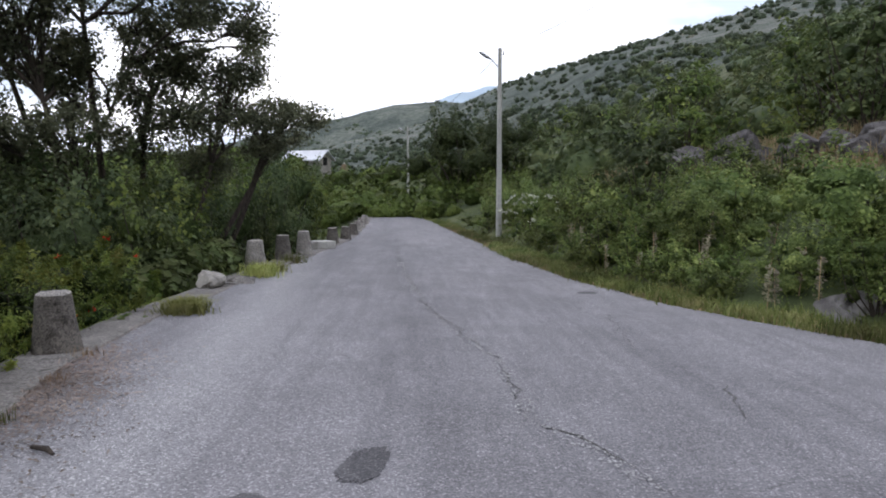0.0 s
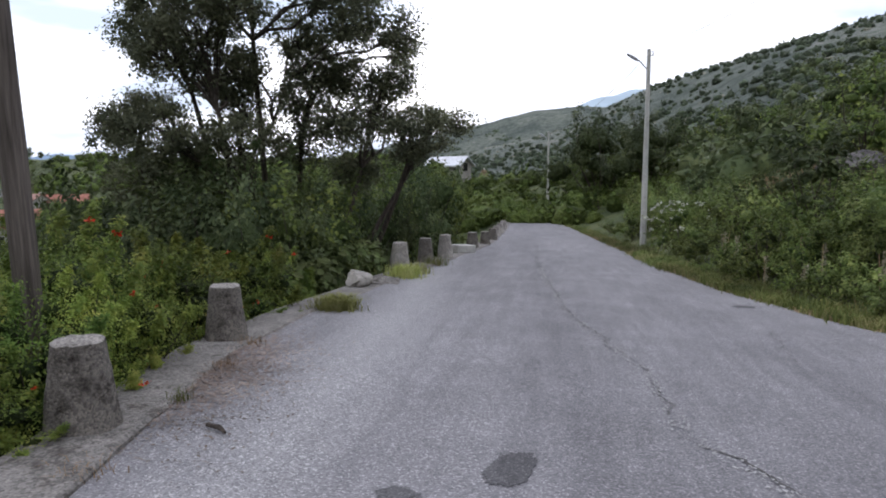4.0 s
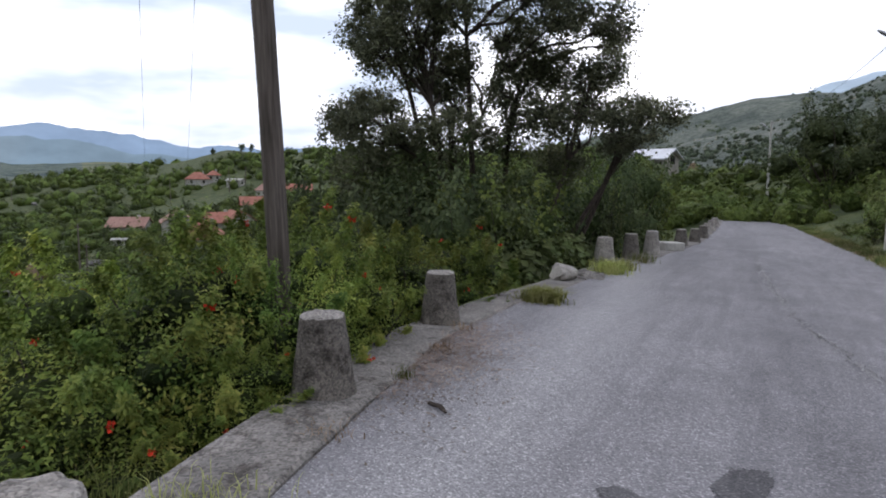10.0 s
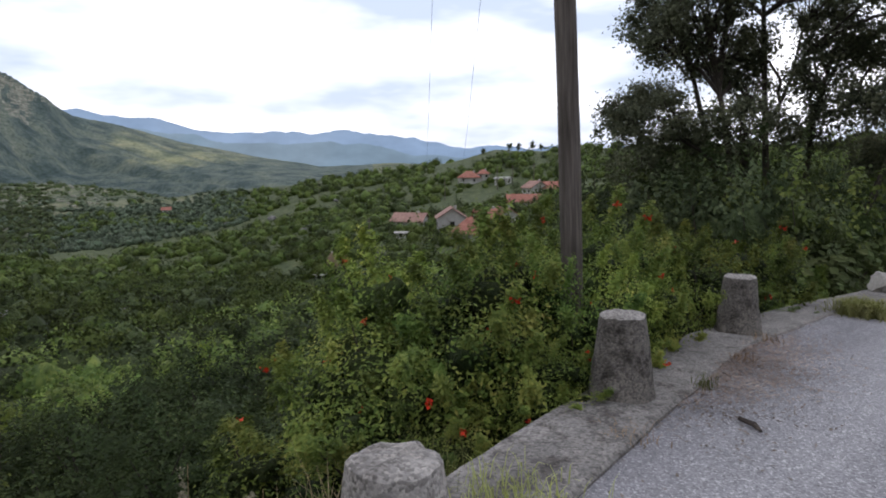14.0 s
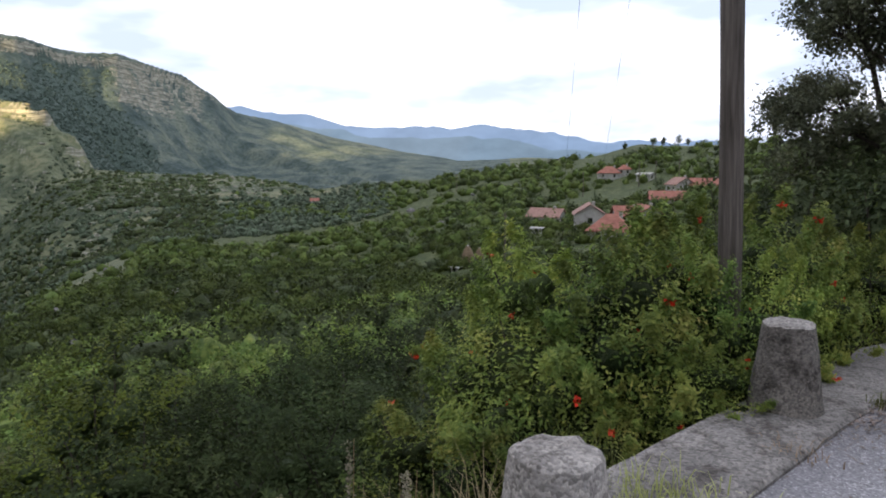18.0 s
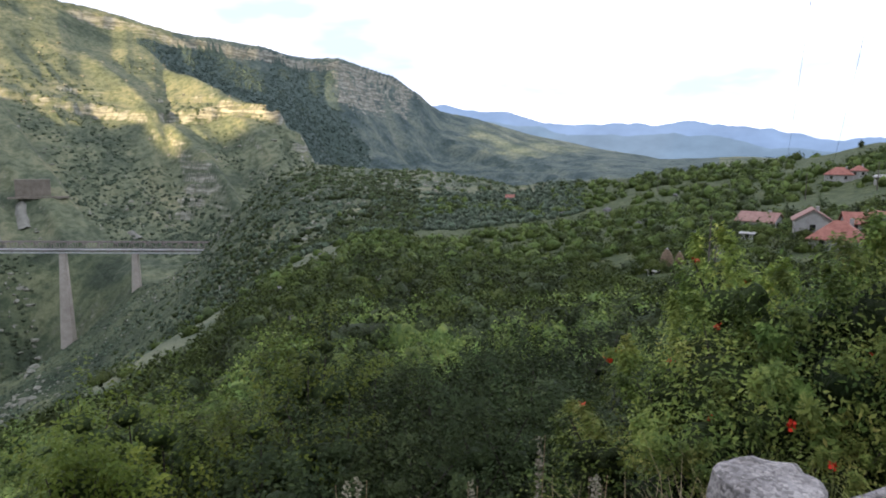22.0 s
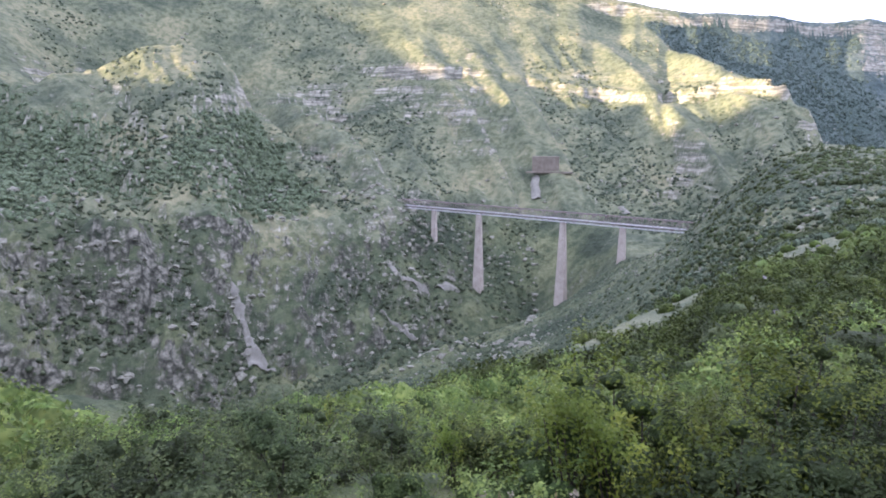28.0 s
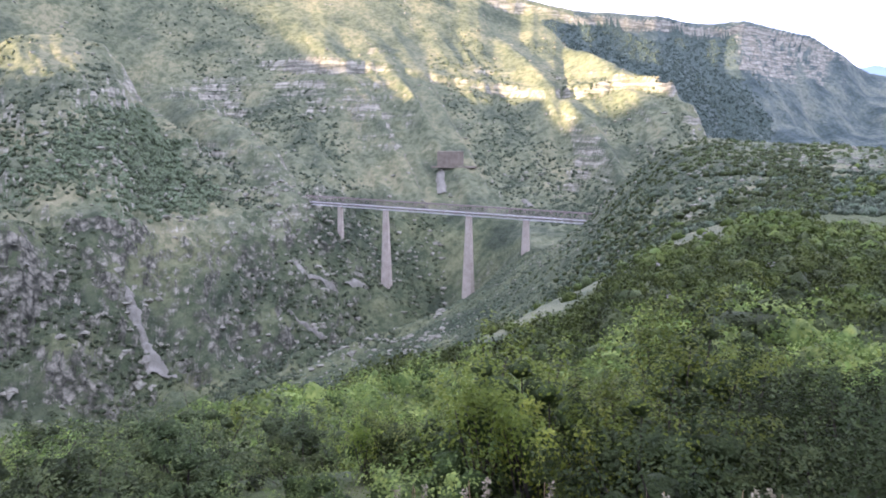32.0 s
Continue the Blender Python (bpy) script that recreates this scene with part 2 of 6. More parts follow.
def ground_mat(name="hillside", bias=2.75, green=((0.088, 0.105, 0.066), (0.155, 0.168, 0.1), (0.23, 0.222, 0.13)), tone=1.0, flat=(0.12, 0.12, 1.6)):
    """Dry grass and low scrub on soil; bare limestone in thin beds where the land is steep."""
    m, n, l, p = shader(name, 0.95)
    tc = n.new("ShaderNodeTexCoord").outputs["Object"]
    g = n.new("ShaderNodeNewGeometry")
    nz = n.new("ShaderNodeSeparateXYZ")
    l.new(g.outputs["True Normal"], nz.inputs[0])
    a = noise_node(n, l, 0.009, 5.0, 0.6, tc)
    b = noise_node(n, l, 0.07, 6.0, 0.7, tc)
    s = noise_node(n, l, 0.5, 4.0, 0.65, tc)
    grass = ramp(n, l, a, [(0.36, green[0]), (0.5, green[1]), (0.64, green[2])])
    grass = mix(n, l, 0.78, grass, ramp(n, l, b, [(0.4, (0.36, 0.46, 0.38)), (0.56, (1, 1, 1))]), "MULTIPLY")
    grass = mix(n, l, 0.45, grass, ramp(n, l, s, [(0.35, (0.5, 0.54, 0.5)), (0.65, (1.15, 1.15, 1.1))]), "MULTIPLY")
    beds = noise_node(n, l, 0.11, 5.0, 0.65, tc, flat)
    crag = noise_node(n, l, 0.06 if tone > 0.7 else 0.085, 8.0, 0.74, tc)
    rock = ramp(n, l, beds, [(at, tuple(tone * v for v in col)) for at, col in ((0.36, (0.115, 0.114, 0.088)), (0.48, (0.232, 0.228, 0.176)), (0.62, (0.385, 0.37, 0.29)))])
    if tone < 0.7:
        # upright buttresses split by dark joints
        joint = n.new("ShaderNodeTexVoronoi")
        joint.feature, joint.inputs["Scale"].default_value = "DISTANCE_TO_EDGE", 0.075
        warp = n.new("ShaderNodeMapping")
        warp.inputs["Scale"].default_value = (1, 1, 0.4)
        bend, sway = n.new("ShaderNodeVectorMath"), n.new("ShaderNodeTexNoise")
        bend.operation, bend.inputs[1].default_value = "MULTIPLY_ADD", (22, 22, 22)
        sway.inputs["Scale"].default_value, sway.inputs["Detail"].default_value = 0.05, 4.0
        l.new(tc, sway.inputs["Vector"])
        l.new(sway.outputs["Color"], bend.inputs[0])
        l.new(tc, bend.inputs[2])
        l.new(bend.outputs["Vector"], warp.inputs["Vector"])
        l.new(warp.outputs["Vector"], joint.inputs["Vector"])
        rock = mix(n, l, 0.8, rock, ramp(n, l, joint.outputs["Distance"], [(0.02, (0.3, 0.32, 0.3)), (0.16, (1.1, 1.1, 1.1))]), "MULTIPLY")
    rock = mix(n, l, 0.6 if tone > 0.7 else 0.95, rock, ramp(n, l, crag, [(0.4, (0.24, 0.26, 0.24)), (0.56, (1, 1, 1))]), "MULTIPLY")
    f = mathn(n, l, "MULTIPLY_ADD", nz.outputs["Z"], -4.8, bias)
    f = mathn(n, l, "ADD", f, mathn(n, l, "MULTIPLY_ADD", crag, 2.4, -1.2))
    f = mathn(n, l, "ADD", f, mathn(n, l, "MULTIPLY_ADD", beds, 2.2, -1.1))
    f.node.use_clamp = True
    c = mix(n, l, f, grass, rock)
    l.new(c, p.inputs["Base Color"])
    bump(n, l, p, mathn(n, l, "ADD", crag, mathn(n, l, "MULTIPLY", beds, 0.5)), 0.6, 6.0 if tone > 0.7 else 10.0)
    return m


def concrete_mat(name, dark, mid, pale, stain=0.5, grit=70.0):
    """Old cast concrete: blotchy tone, dark lichen stains, exposed grit, small pits."""
    m, n, l, p = shader(name, 0.95)
    tc = n.new("ShaderNodeTexCoord").outputs["Object"]
    geo = n.new("ShaderNodeObjectInfo").outputs["Random"]
    c = ramp(n, l, noise_node(n, l, 2.6, 6.0, 0.65, tc), [(0.3, mid), (0.7, pale)])
    spots = noise_node(n, l, 5.5, 6.0, 0.7, tc)
    lim = mathn(n, l, "MULTIPLY_ADD", geo, 0.08, 0.0)
    spots = mathn(n, l, "ADD", spots, lim)
    c = mix(n, l, stain, c, mix(n, l, 1.0, c, ramp(n, l, spots, [(0.4, dark), (0.52, (1, 1, 1))]), "MULTIPLY"))
    v = n.new("ShaderNodeTexVoronoi")
    v.inputs["Scale"].default_value = grit
    l.new(tc, v.inputs["Vector"])
    c = mix(n, l, 0.85, c, ramp(n, l, v.outputs["Color"], [(0.15, (0.5, 0.49, 0.48)), (0.5, (0.95, 0.95, 0.95)), (0.88, (1.45, 1.42, 1.38))]), "MULTIPLY")
    fine = noise_node(n, l, 150.0, 2.0, 0.6, tc)
    c = mix(n, l, 0.35, c, ramp(n, l, fine, [(0.3, (0.5, 0.5, 0.5)), (0.7, (1.25, 1.25, 1.25))]), "MULTIPLY")
    l.new(c, p.inputs["Base Color"])
    pits = noise_node(n, l, 26.0, 6.0, 0.7, tc)
    bump(n, l, p, mathn(n, l, "ADD", mathn(n, l, "MULTIPLY", v.outputs["Distance"], -0.5), pits), 0.9, 0.01)
    return m


M = {}
M["asphalt"] = asphalt_mat()
M["ground"] = ground_mat()
# rockier ground, its tones darkened to stand for less skylight in the gorge
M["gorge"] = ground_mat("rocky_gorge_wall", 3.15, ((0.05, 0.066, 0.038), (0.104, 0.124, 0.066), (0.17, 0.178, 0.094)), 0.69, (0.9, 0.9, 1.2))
# far slopes and hills: distance haze is mixed into these paler, bluer base colours
M["hazy_wooded_slope"] = ground_mat("hazy_wooded_slope", 2.7, ((0.05, 0.076, 0.074), (0.1, 0.128, 0.114), (0.17, 0.186, 0.148)), 0.9)
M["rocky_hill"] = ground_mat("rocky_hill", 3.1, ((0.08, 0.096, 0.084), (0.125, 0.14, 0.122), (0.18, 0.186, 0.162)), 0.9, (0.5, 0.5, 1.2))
M["undergrowth"] = plain("low_undergrowth", [(0.3, (0.034, 0.05, 0.018)), (0.52, (0.072, 0.092, 0.034)), (0.72, (0.15, 0.15, 0.068))], 0.35, 0.95, 2.0, 0.8, 0.2, fine=4.0)
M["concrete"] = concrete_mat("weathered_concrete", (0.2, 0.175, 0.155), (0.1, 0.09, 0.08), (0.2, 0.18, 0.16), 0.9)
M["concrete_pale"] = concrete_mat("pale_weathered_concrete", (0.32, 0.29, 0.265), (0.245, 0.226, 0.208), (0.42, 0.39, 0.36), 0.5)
M["kerb"] = concrete_mat("kerb_concrete", (0.36, 0.335, 0.31), (0.15, 0.139, 0.129), (0.265, 0.247, 0.23), 0.75, 62.0)
M["pole_concrete"] = plain("pole_concrete", [(0.3, (0.38, 0.37, 0.34)), (0.7, (0.55, 0.54, 0.5))], 1.5, 0.85, 30.0, 0.3, 0.004)
M["old_wood"] = plain("weathered_wood", [(0.3, (0.055, 0.045, 0.038)), (0.5, (0.135, 0.112, 0.098)), (0.75, (0.235, 0.2, 0.178))], 5.0, 0.85, 14.0, 0.8, 0.02, stretch=(5, 5, 0.25), fine=25.0)
M["bark"] = plain("bark", [(0.3, (0.03, 0.024, 0.02)), (0.7, (0.1, 0.08, 0.065))], 6.0, 0.95, 20.0, 0.8, 0.02, stretch=(3, 3, 0.6))
M["rock"] = plain("limestone", [(0.3, (0.085, 0.078, 0.076)), (0.5, (0.19, 0.178, 0.17)), (0.72, (0.34, 0.325, 0.31))], 1.6, 0.95, 6.0, 0.9, 0.08)
M["pale_rock"] = plain("far_limestone", [(0.3, (0.15, 0.15, 0.116)), (0.7, (0.33, 0.325, 0.25))], 0.2, 0.95, 0.9, 0.9, 0.5, fine=1.5)
M["bank_rock"] = plain("bank_limestone", [(0.3, (0.045, 0.042, 0.042)), (0.5, (0.11, 0.1, 0.097)), (0.72, (0.22, 0.205, 0.2))], 1.9, 0.95, 6.0, 1.0, 0.12)
M["metal"] = plain("galvanised_steel", [(0.3, (0.3, 0.3, 0.31)), (0.7, (0.5, 0.5, 0.52))], 8.0, 0.45, metal=0.7)
M["leaf_dark"] = leaf_mat("oak_leaf", [(0.044, 0.066, 0.029), (0.084, 0.116, 0.05), (0.148, 0.18, 0.076)], 0.5, 0.26)
M["leaf_oak"] = leaf_mat("tall_oak_leaf", [(0.085, 0.1, 0.066), (0.14, 0.16, 0.096), (0.22, 0.235, 0.135)], 0.6, 0.3)
M["leaf_scrub"] = leaf_mat("scrub_leaf", [(0.054, 0.088, 0.024), (0.124, 0.18, 0.047), (0.225, 0.275, 0.072)], 0.55, 0.36)
M["leaf_bramble"] = leaf_mat("bramble_leaf", [(0.056, 0.09, 0.026), (0.132, 0.188, 0.052), (0.25, 0.3, 0.1)], 0.55, 0.25)
M["leaf_grey"] = leaf_mat("grey_green_leaf", [(0.038, 0.058, 0.022), (0.08, 0.112, 0.042), (0.15, 0.185, 0.074)], 0.6, 0.25)
M["leaf_pom"] = leaf_mat("pomegranate_leaf", [(0.034, 0.066, 0.015), (0.105, 0.17, 0.036), (0.215, 0.285, 0.064), (0.35, 0.35, 0.09)], 0.5, 0.28)
M["leaf_olive"] = leaf_mat("olive_leaf", [(0.05, 0.06, 0.022), (0.118, 0.132, 0.046), (0.205, 0.205, 0.08)], 0.55, 0.3)
# scrub foliage darkened: shade is put into the leaf colour
M["leaf_shade"] = leaf_mat("shade_leaf", [(0.018, 0.03, 0.011), (0.036, 0.053, 0.018), (0.068, 0.09, 0.03)], 0.75, 0.2)
M["leaf_lime"] = leaf_mat("young_leaf", [(0.0737, 0.1237, 0.0187), (0.1637, 0.2226, 0.0327), (0.2292, 0.2721, 0.0561)], 0.5, 0.35)
M["grass"] = leaf_mat("verge_grass", [(0.05, 0.075, 0.022), (0.11, 0.135, 0.042), (0.22, 0.2, 0.09)], 0.7, 0.25)
M["grass_light"] = leaf_mat("young_grass", [(0.16, 0.2, 0.06), (0.28, 0.33, 0.11), (0.42, 0.43, 0.2)], 0.7, 0.4)
M["straw"] = leaf_mat("dry_grass", [(0.2, 0.15, 0.08), (0.33, 0.26, 0.14), (0.42, 0.36, 0.22)], 0.8, 0.2)
M["flower"] = plain("scarlet_petal", [(0.3, (0.5, 0.02, 0.01)), (0.7, (0.78, 0.06, 0.015))], 30.0, 0.5)
M["white_flower"] = leaf_mat("white_flower", [(0.5, 0.52, 0.42), (0.75, 0.75, 0.68)], 0.6, 0.3)
# far and forest masses carry haze in their colours, the hollow's forest shade too
for kind, cols in (("scrub", [(0.03, 0.047, 0.013), (0.072, 0.103, 0.024), (0.132, 0.16, 0.038)]), ("dark", [(0.03, 0.046, 0.018), (0.06, 0.084, 0.03), (0.1, 0.124, 0.045)]), ("far", [(0.05, 0.072, 0.046), (0.084, 0.112, 0.068), (0.125, 0.152, 0.092)]), ("core", [(0.032, 0.053, 0.016), (0.062, 0.096, 0.027), (0.104, 0.142, 0.04)]), ("pom", [(0.014, 0.026, 0.008), (0.03, 0.046, 0.013), (0.052, 0.068, 0.02)]), ("shade", [(0.024, 0.038, 0.013), (0.042, 0.06, 0.02), (0.068, 0.086, 0.03)]), ("bramble", [(0.056, 0.088, 0.028), (0.112, 0.16, 0.05), (0.185, 0.228, 0.082)]), ("wood", [(0.06, 0.083, 0.047), (0.088, 0.116, 0.065), (0.126, 0.152, 0.085)]), ("haze_wood", [(0.046, 0.066, 0.056), (0.06, 0.084, 0.068), (0.08, 0.105, 0.082)])):
    M["mass_" + kind] = leaf_mat(kind + "_leaf_mass", cols, 0.7, 0.0, {"core": 0.12, "pom": 0.09, "shade": 0.12, "bramble": 0.12, "far": 1.2, "haze_wood": 2.0, "wood": 1.5}.get(kind, 0.36))
M["roof_red"] = plain("clay_tiles", [(0.3, (0.26, 0.098, 0.07)), (0.7, (0.44, 0.2, 0.148))], 1.2, 0.85, fine=9.0)
M["plaster"] = plain("old_plaster", [(0.3, (0.36, 0.345, 0.32)), (0.7, (0.54, 0.525, 0.48))], 0.8, 0.9, fine=6.0)
M["stone_wall"] = plain("rubble_stone", [(0.3, (0.24, 0.22, 0.2)), (0.7, (0.46, 0.43, 0.38))], 2.5, 0.95, 6.0, 0.8, 0.05)
M["roof_faded"] = plain("faded_tiles", [(0.3, (0.27, 0.15, 0.12)), (0.7, (0.44, 0.27, 0.22))], 1.2, 0.9, fine=9.0)
M["sheet_metal"] = plain("sheet_metal", [(0.3, (0.6, 0.61, 0.65)), (0.7, (0.8, 0.81, 0.85))], 0.7, 0.4, metal=0.1)
M["hay"] = plain("old_hay", [(0.3, (0.13, 0.09, 0.055)), (0.7, (0.26, 0.19, 0.12))], 3.0, 0.95, 25.0, 0.9, 0.05)
M["stain"] = asphalt_mat("oil_stained_asphalt", 0.48)
M["crack"] = plain("crack_dirt", [(0.3, (0.075, 0.07, 0.068)), (0.7, (0.15, 0.142, 0.138))], 12.0, 0.95, fine=90.0)
M["litter"] = leaf_mat("dead_leaf", [(0.14, 0.115, 0.09), (0.24, 0.2, 0.16), (0.38, 0.33, 0.27)], 0.8, 0.1)
M["grit"] = leaf_mat("grit", [(0.2, 0.19, 0.19), (0.34, 0.33, 0.33), (0.5, 0.49, 0.48)], 0.9, 0.0)
M["grit_pale"] = leaf_mat("pale_grit", [(0.34, 0.33, 0.33), (0.5, 0.49, 0.48), (0.66, 0.65, 0.63)], 0.9, 0.0)
M["seed"] = leaf_mat("seed_husk", [(0.14, 0.13, 0.08), (0.25, 0.24, 0.16), (0.36, 0.35, 0.27)], 0.8, 0.1)
M["scree"] = plain("scree", [(0.3, (0.175, 0.17, 0.138)), (0.7, (0.285, 0.278, 0.228))], 0.08, 0.95, 0.5, 0.8, 1.0, fine=0.9)
M["stone_brown"] = plain("brown_stone", [(0.3, (0.17, 0.145, 0.112)), (0.7, (0.29, 0.255, 0.2))], 0.1, 0.95, fine=0.6)
M["pier"] = plain("pier_concrete", [(0.3, (0.4, 0.35, 0.29)), (0.7, (0.56, 0.5, 0.42))], 0.1, 0.9, fine=0.7)
M["dark"] = plain("dark_opening", [(0.3, (0.012, 0.011, 0.01)), (0.7, (0.025, 0.023, 0.02))], 2.0, 0.9)

# ---------------------------------------------------------------- mesh helpers
def mesh_from(name, verts, faces, mat, smooth=False):
    """One mesh from numpy arrays: verts (n, 3), faces (m, 3) or (m, 4)."""
    me = bpy.data.meshes.new(name)
    verts, faces = np.asarray(verts, np.float32), np.asarray(faces, np.int32)
    k = faces.shape[1]
    me.vertices.add(len(verts))
    me.vertices.foreach_set("co", verts.ravel())
    me.loops.add(faces.size)
    me.loops.foreach_set("vertex_index", faces.ravel())
    me.polygons.add(len(faces))
    me.polygons.foreach_set("loop_start", np.arange(0, faces.size, k, dtype=np.int32))
    me.polygons.foreach_set("use_smooth", np.full(len(faces), smooth, dtype=bool))
    me.materials.append(mat)
    me.update(calc_edges=True)
    return me


def part(name, data, mat, parent, label=""):
    """Links a bmesh or a mesh as one object under a thing or a part."""
    if isinstance(data, bmesh.types.BMesh):
        me = bpy.data.meshes.new(name)
        data.to_mesh(me)
        data.free()
        me.materials.append(mat)
        data = me
    ob = new(name, data)
    ob.parent = parent
    if label:
        ob["label"] = label
    return ob


def thing(name, at, label, category, group="", kind="", turn=0.0):
    ob = new(name)
    ob.empty_display_size = 0.2
    ob.matrix_world = pose(*at, 0, 0, turn)
    return tagged(ob, label, category, group, kind)


def bm_box(bm, size, at=(0, 0, 0), turn=None, bevel=0.0):
    r = bmesh.ops.create_cube(bm, size=1.0)
    m = Matrix.Translation(at) @ (turn or Matrix()) @ Matrix.Diagonal((*size, 1))
    bmesh.ops.transform(bm, matrix=m, verts=r["verts"])
    if bevel:
        es = list({e for v in r["verts"] for e in v.link_edges})
        bmesh.ops.bevel(bm, geom=es, offset=bevel, segments=2, affect="EDGES", profile=0.6)
    return bm


def bm_tube(bm, a, b, r0, r1, seg=10, caps=True):
    a, b = Vector(a), Vector(b)
    q = (b - a).to_track_quat("Z", "Y").to_matrix().to_4x4()
    r = bmesh.ops.create_cone(bm, cap_ends=caps, segments=seg, radius1=r0, radius2=r1, depth=(b - a).length)
    bmesh.ops.transform(bm, matrix=Matrix.Translation((a + b) / 2) @ q, verts=r["verts"])
    return bm


def smooth01(a, b, v):
    t = np.clip((np.asarray(v, float) - a) / (b - a), 0, 1)
    return t * t * (3 - 2 * t)


def field(x, y, size, seed, octaves=4):
    """Smooth value noise on numpy arrays, about -1 to 1."""
    x, y = np.asarray(x, float) / size, np.asarray(y, float) / size
    total, amp = np.zeros(np.broadcast(x, y).shape), 0.5
    for o in range(octaves):
        xi, yi = np.floor(x).astype(np.int64), np.floor(y).astype(np.int64)
        fx, fy = x - xi, y - yi
        fx, fy = fx * fx * (3 - 2 * fx), fy * fy * (3 - 2 * fy)

        def h(i, j):
            v = (i * 374761393 + j * 668265263 + (seed + o * 31) * 974711) & 0x7FFFFFFF
            v = ((v ^ (v >> 13)) * 1274126177) & 0x7FFFFFFF
            return ((v ^ (v >> 16)) & 0xFFFF) / 32767.5 - 1
        total += amp * ((h(xi, yi) * (1 - fx) + h(xi + 1, yi) * fx) * (1 - fy) + (h(xi, yi + 1) * (1 - fx) + h(xi + 1, yi + 1) * fx) * fy)
        x, y, amp = x * 2.03 + 7.3, y * 2.03 - 3.1, amp * 0.5
    return total

# ---------------------------------------------------------------- the plan: road, kerb, land
EDGE_Y = (-30, -12, -5, 0, 2, 3.4, 5.5, 8, 11.7, 17, 25, 36, 50, 60, 75)
KERB_X = (14, 3.2, -0.7, -2.05, -2.62, -2.99, -3.48, -3.64, -3.62, -3.42, -3.2, -3.5, -4.2, -6.0, -13)     # kerb's road side
VERGE_Y = (-30, -12, -5, 0, 4, 6.9, 8.2, 10, 13.3, 18.2, 27, 40, 53, 62, 75)
VERGE_X = (32, 18, 12.0, 8.6, 6.3, 4.8, 4.05, 3.25, 2.6, 2.05, 1.7, 0.4, -1.1, -2.9, -8.5)                  # asphalt's hill side
KERB_W = 0.62


def kerb_x(y):
    return np.interp(y, EDGE_Y, KERB_X)


def verge_x(y):
    return np.interp(y, VERGE_Y, VERGE_X)


def road_z(x, y):
    y = np.asarray(y, float)
    return -0.046 * np.where(y < 28, y, 28 + (y - 28) * 0.55) - 0.02 * (np.asarray(x, float) + 2)


# Lines of the land round the road's bend, outward: (azimuth, distance, height); azimuth counts leftward from +y.
SLOPE = ((10, 24, -3.2), (30, 24, -5.5), (50, 24, -8), (70, 25, -10.5), (90, 25, -12.5), (110, 25, -14), (128, 25, -14), (146, 25, -13), (165, 25, -6))
BROW = ((10, 70, -1), (30, 90, -7), (45, 110, -12.5), (60, 100, -17), (72, 170, -25), (85, 220, -27), (91, 200, -32), (98, 150, -33), (105, 110, -32), (112, 80, -28), (120, 62, -24), (130, 52, -21), (146, 50, -20), (165, 50, -10))
DIP = ((10, 160, 3), (30, 200, -2), (45, 230, -7), (60, 260, -17), (72, 330, -27), (85, 420, -42), (91, 430, -62), (98, 430, -100), (105, 430, -170), (112, 430, -220), (120, 430, -235), (130, 430, -245), (146, 430, -240), (165, 300, -100))
SPUR = ((10, 380, 12), (30, 380, 11), (45, 400, 11), (52, 430, 1), (60, 450, -4), (66, 550, -12), (72, 650, -20), (80, 800, -9), (89, 850, -7), (92, 870, -26), (95.6, 900, -74), (98, 930, -124), (102, 930, -176), (108, 930, -240), (115, 900, -285), (121, 850, -295), (135, 700, -300), (165, 600, -160))
GORGE = ((10, 520, 5), (60, 800, -60), (80, 1150, -150), (92, 1080, -190), (98, 1010, -185), (103, 1013, -182), (108, 1061, -268), (111, 1080, -310), (115, 1000, -325), (121, 920, -335), (135, 800, -345), (165, 750, -300))
TERRACE = ((10, 700, 10), (60, 1300, -60), (80, 1700, -150), (90, 1600, -150), (95, 1350, -120), (103, 1290, -140), (108, 1240, -175), (111, 1180, -235), (115, 1130, -266), (119, 1192, -172), (122, 1223, -124), (130, 1060, -156), (138, 1000, -142), (146, 950, -138), (165, 900, -120))
CLIFF = ((10, 900, 20), (60, 1900, -50), (78, 2900, 0), (85, 2400, 10), (91, 2100, 30), (97, 1950, 70), (101, 1780, 85), (110, 1780, 105), (120, 1760, 115), (128, 1850, 112), (134, 1900, 105), (140, 1900, 112), (146, 1850, 120), (155, 1500, 130), (165, 1300, 100))
CREST = ((10, 1200, 60), (60, 4000, 20), (61.2, 4000, 37), (65.5, 4000, 85), (70.3, 4000, 146), (75, 3900, 234), (78.3, 3750, 276), (80.1, 3500, 341), (82.3, 3350, 417), (86.7, 3000, 440), (89.2, 2850, 410), (93.2, 2650, 420), (98, 2500, 416), (101.4, 2460, 436), (104.3, 2450, 462), (110, 2400, 484), (120, 2350, 500), (135, 2300, 500), (150, 2200, 430), (165, 2000, 300))
FAR_HILL = ((-200, 900, 60), (-165, 900, 80), (-140, 950, 250), (-115, 900, 300), (-80, 900, 280), (-50, 800, 200), (-29, 720, 148), (-22.7, 720, 131), (-16.4, 740, 117), (-12, 760, 104), (-7.2, 800, 95), (-3, 850, 78), (0, 880, 60), (4, 900, 45), (14, 900, 30), (25, 900, 0))
PALE_HILL = ((-14, 120), (-8, 190), (-4, 236), (-1.5, 243), (2.4, 232), (8, 172), (14, 120), (22, 40))       # azimuth, height, further off

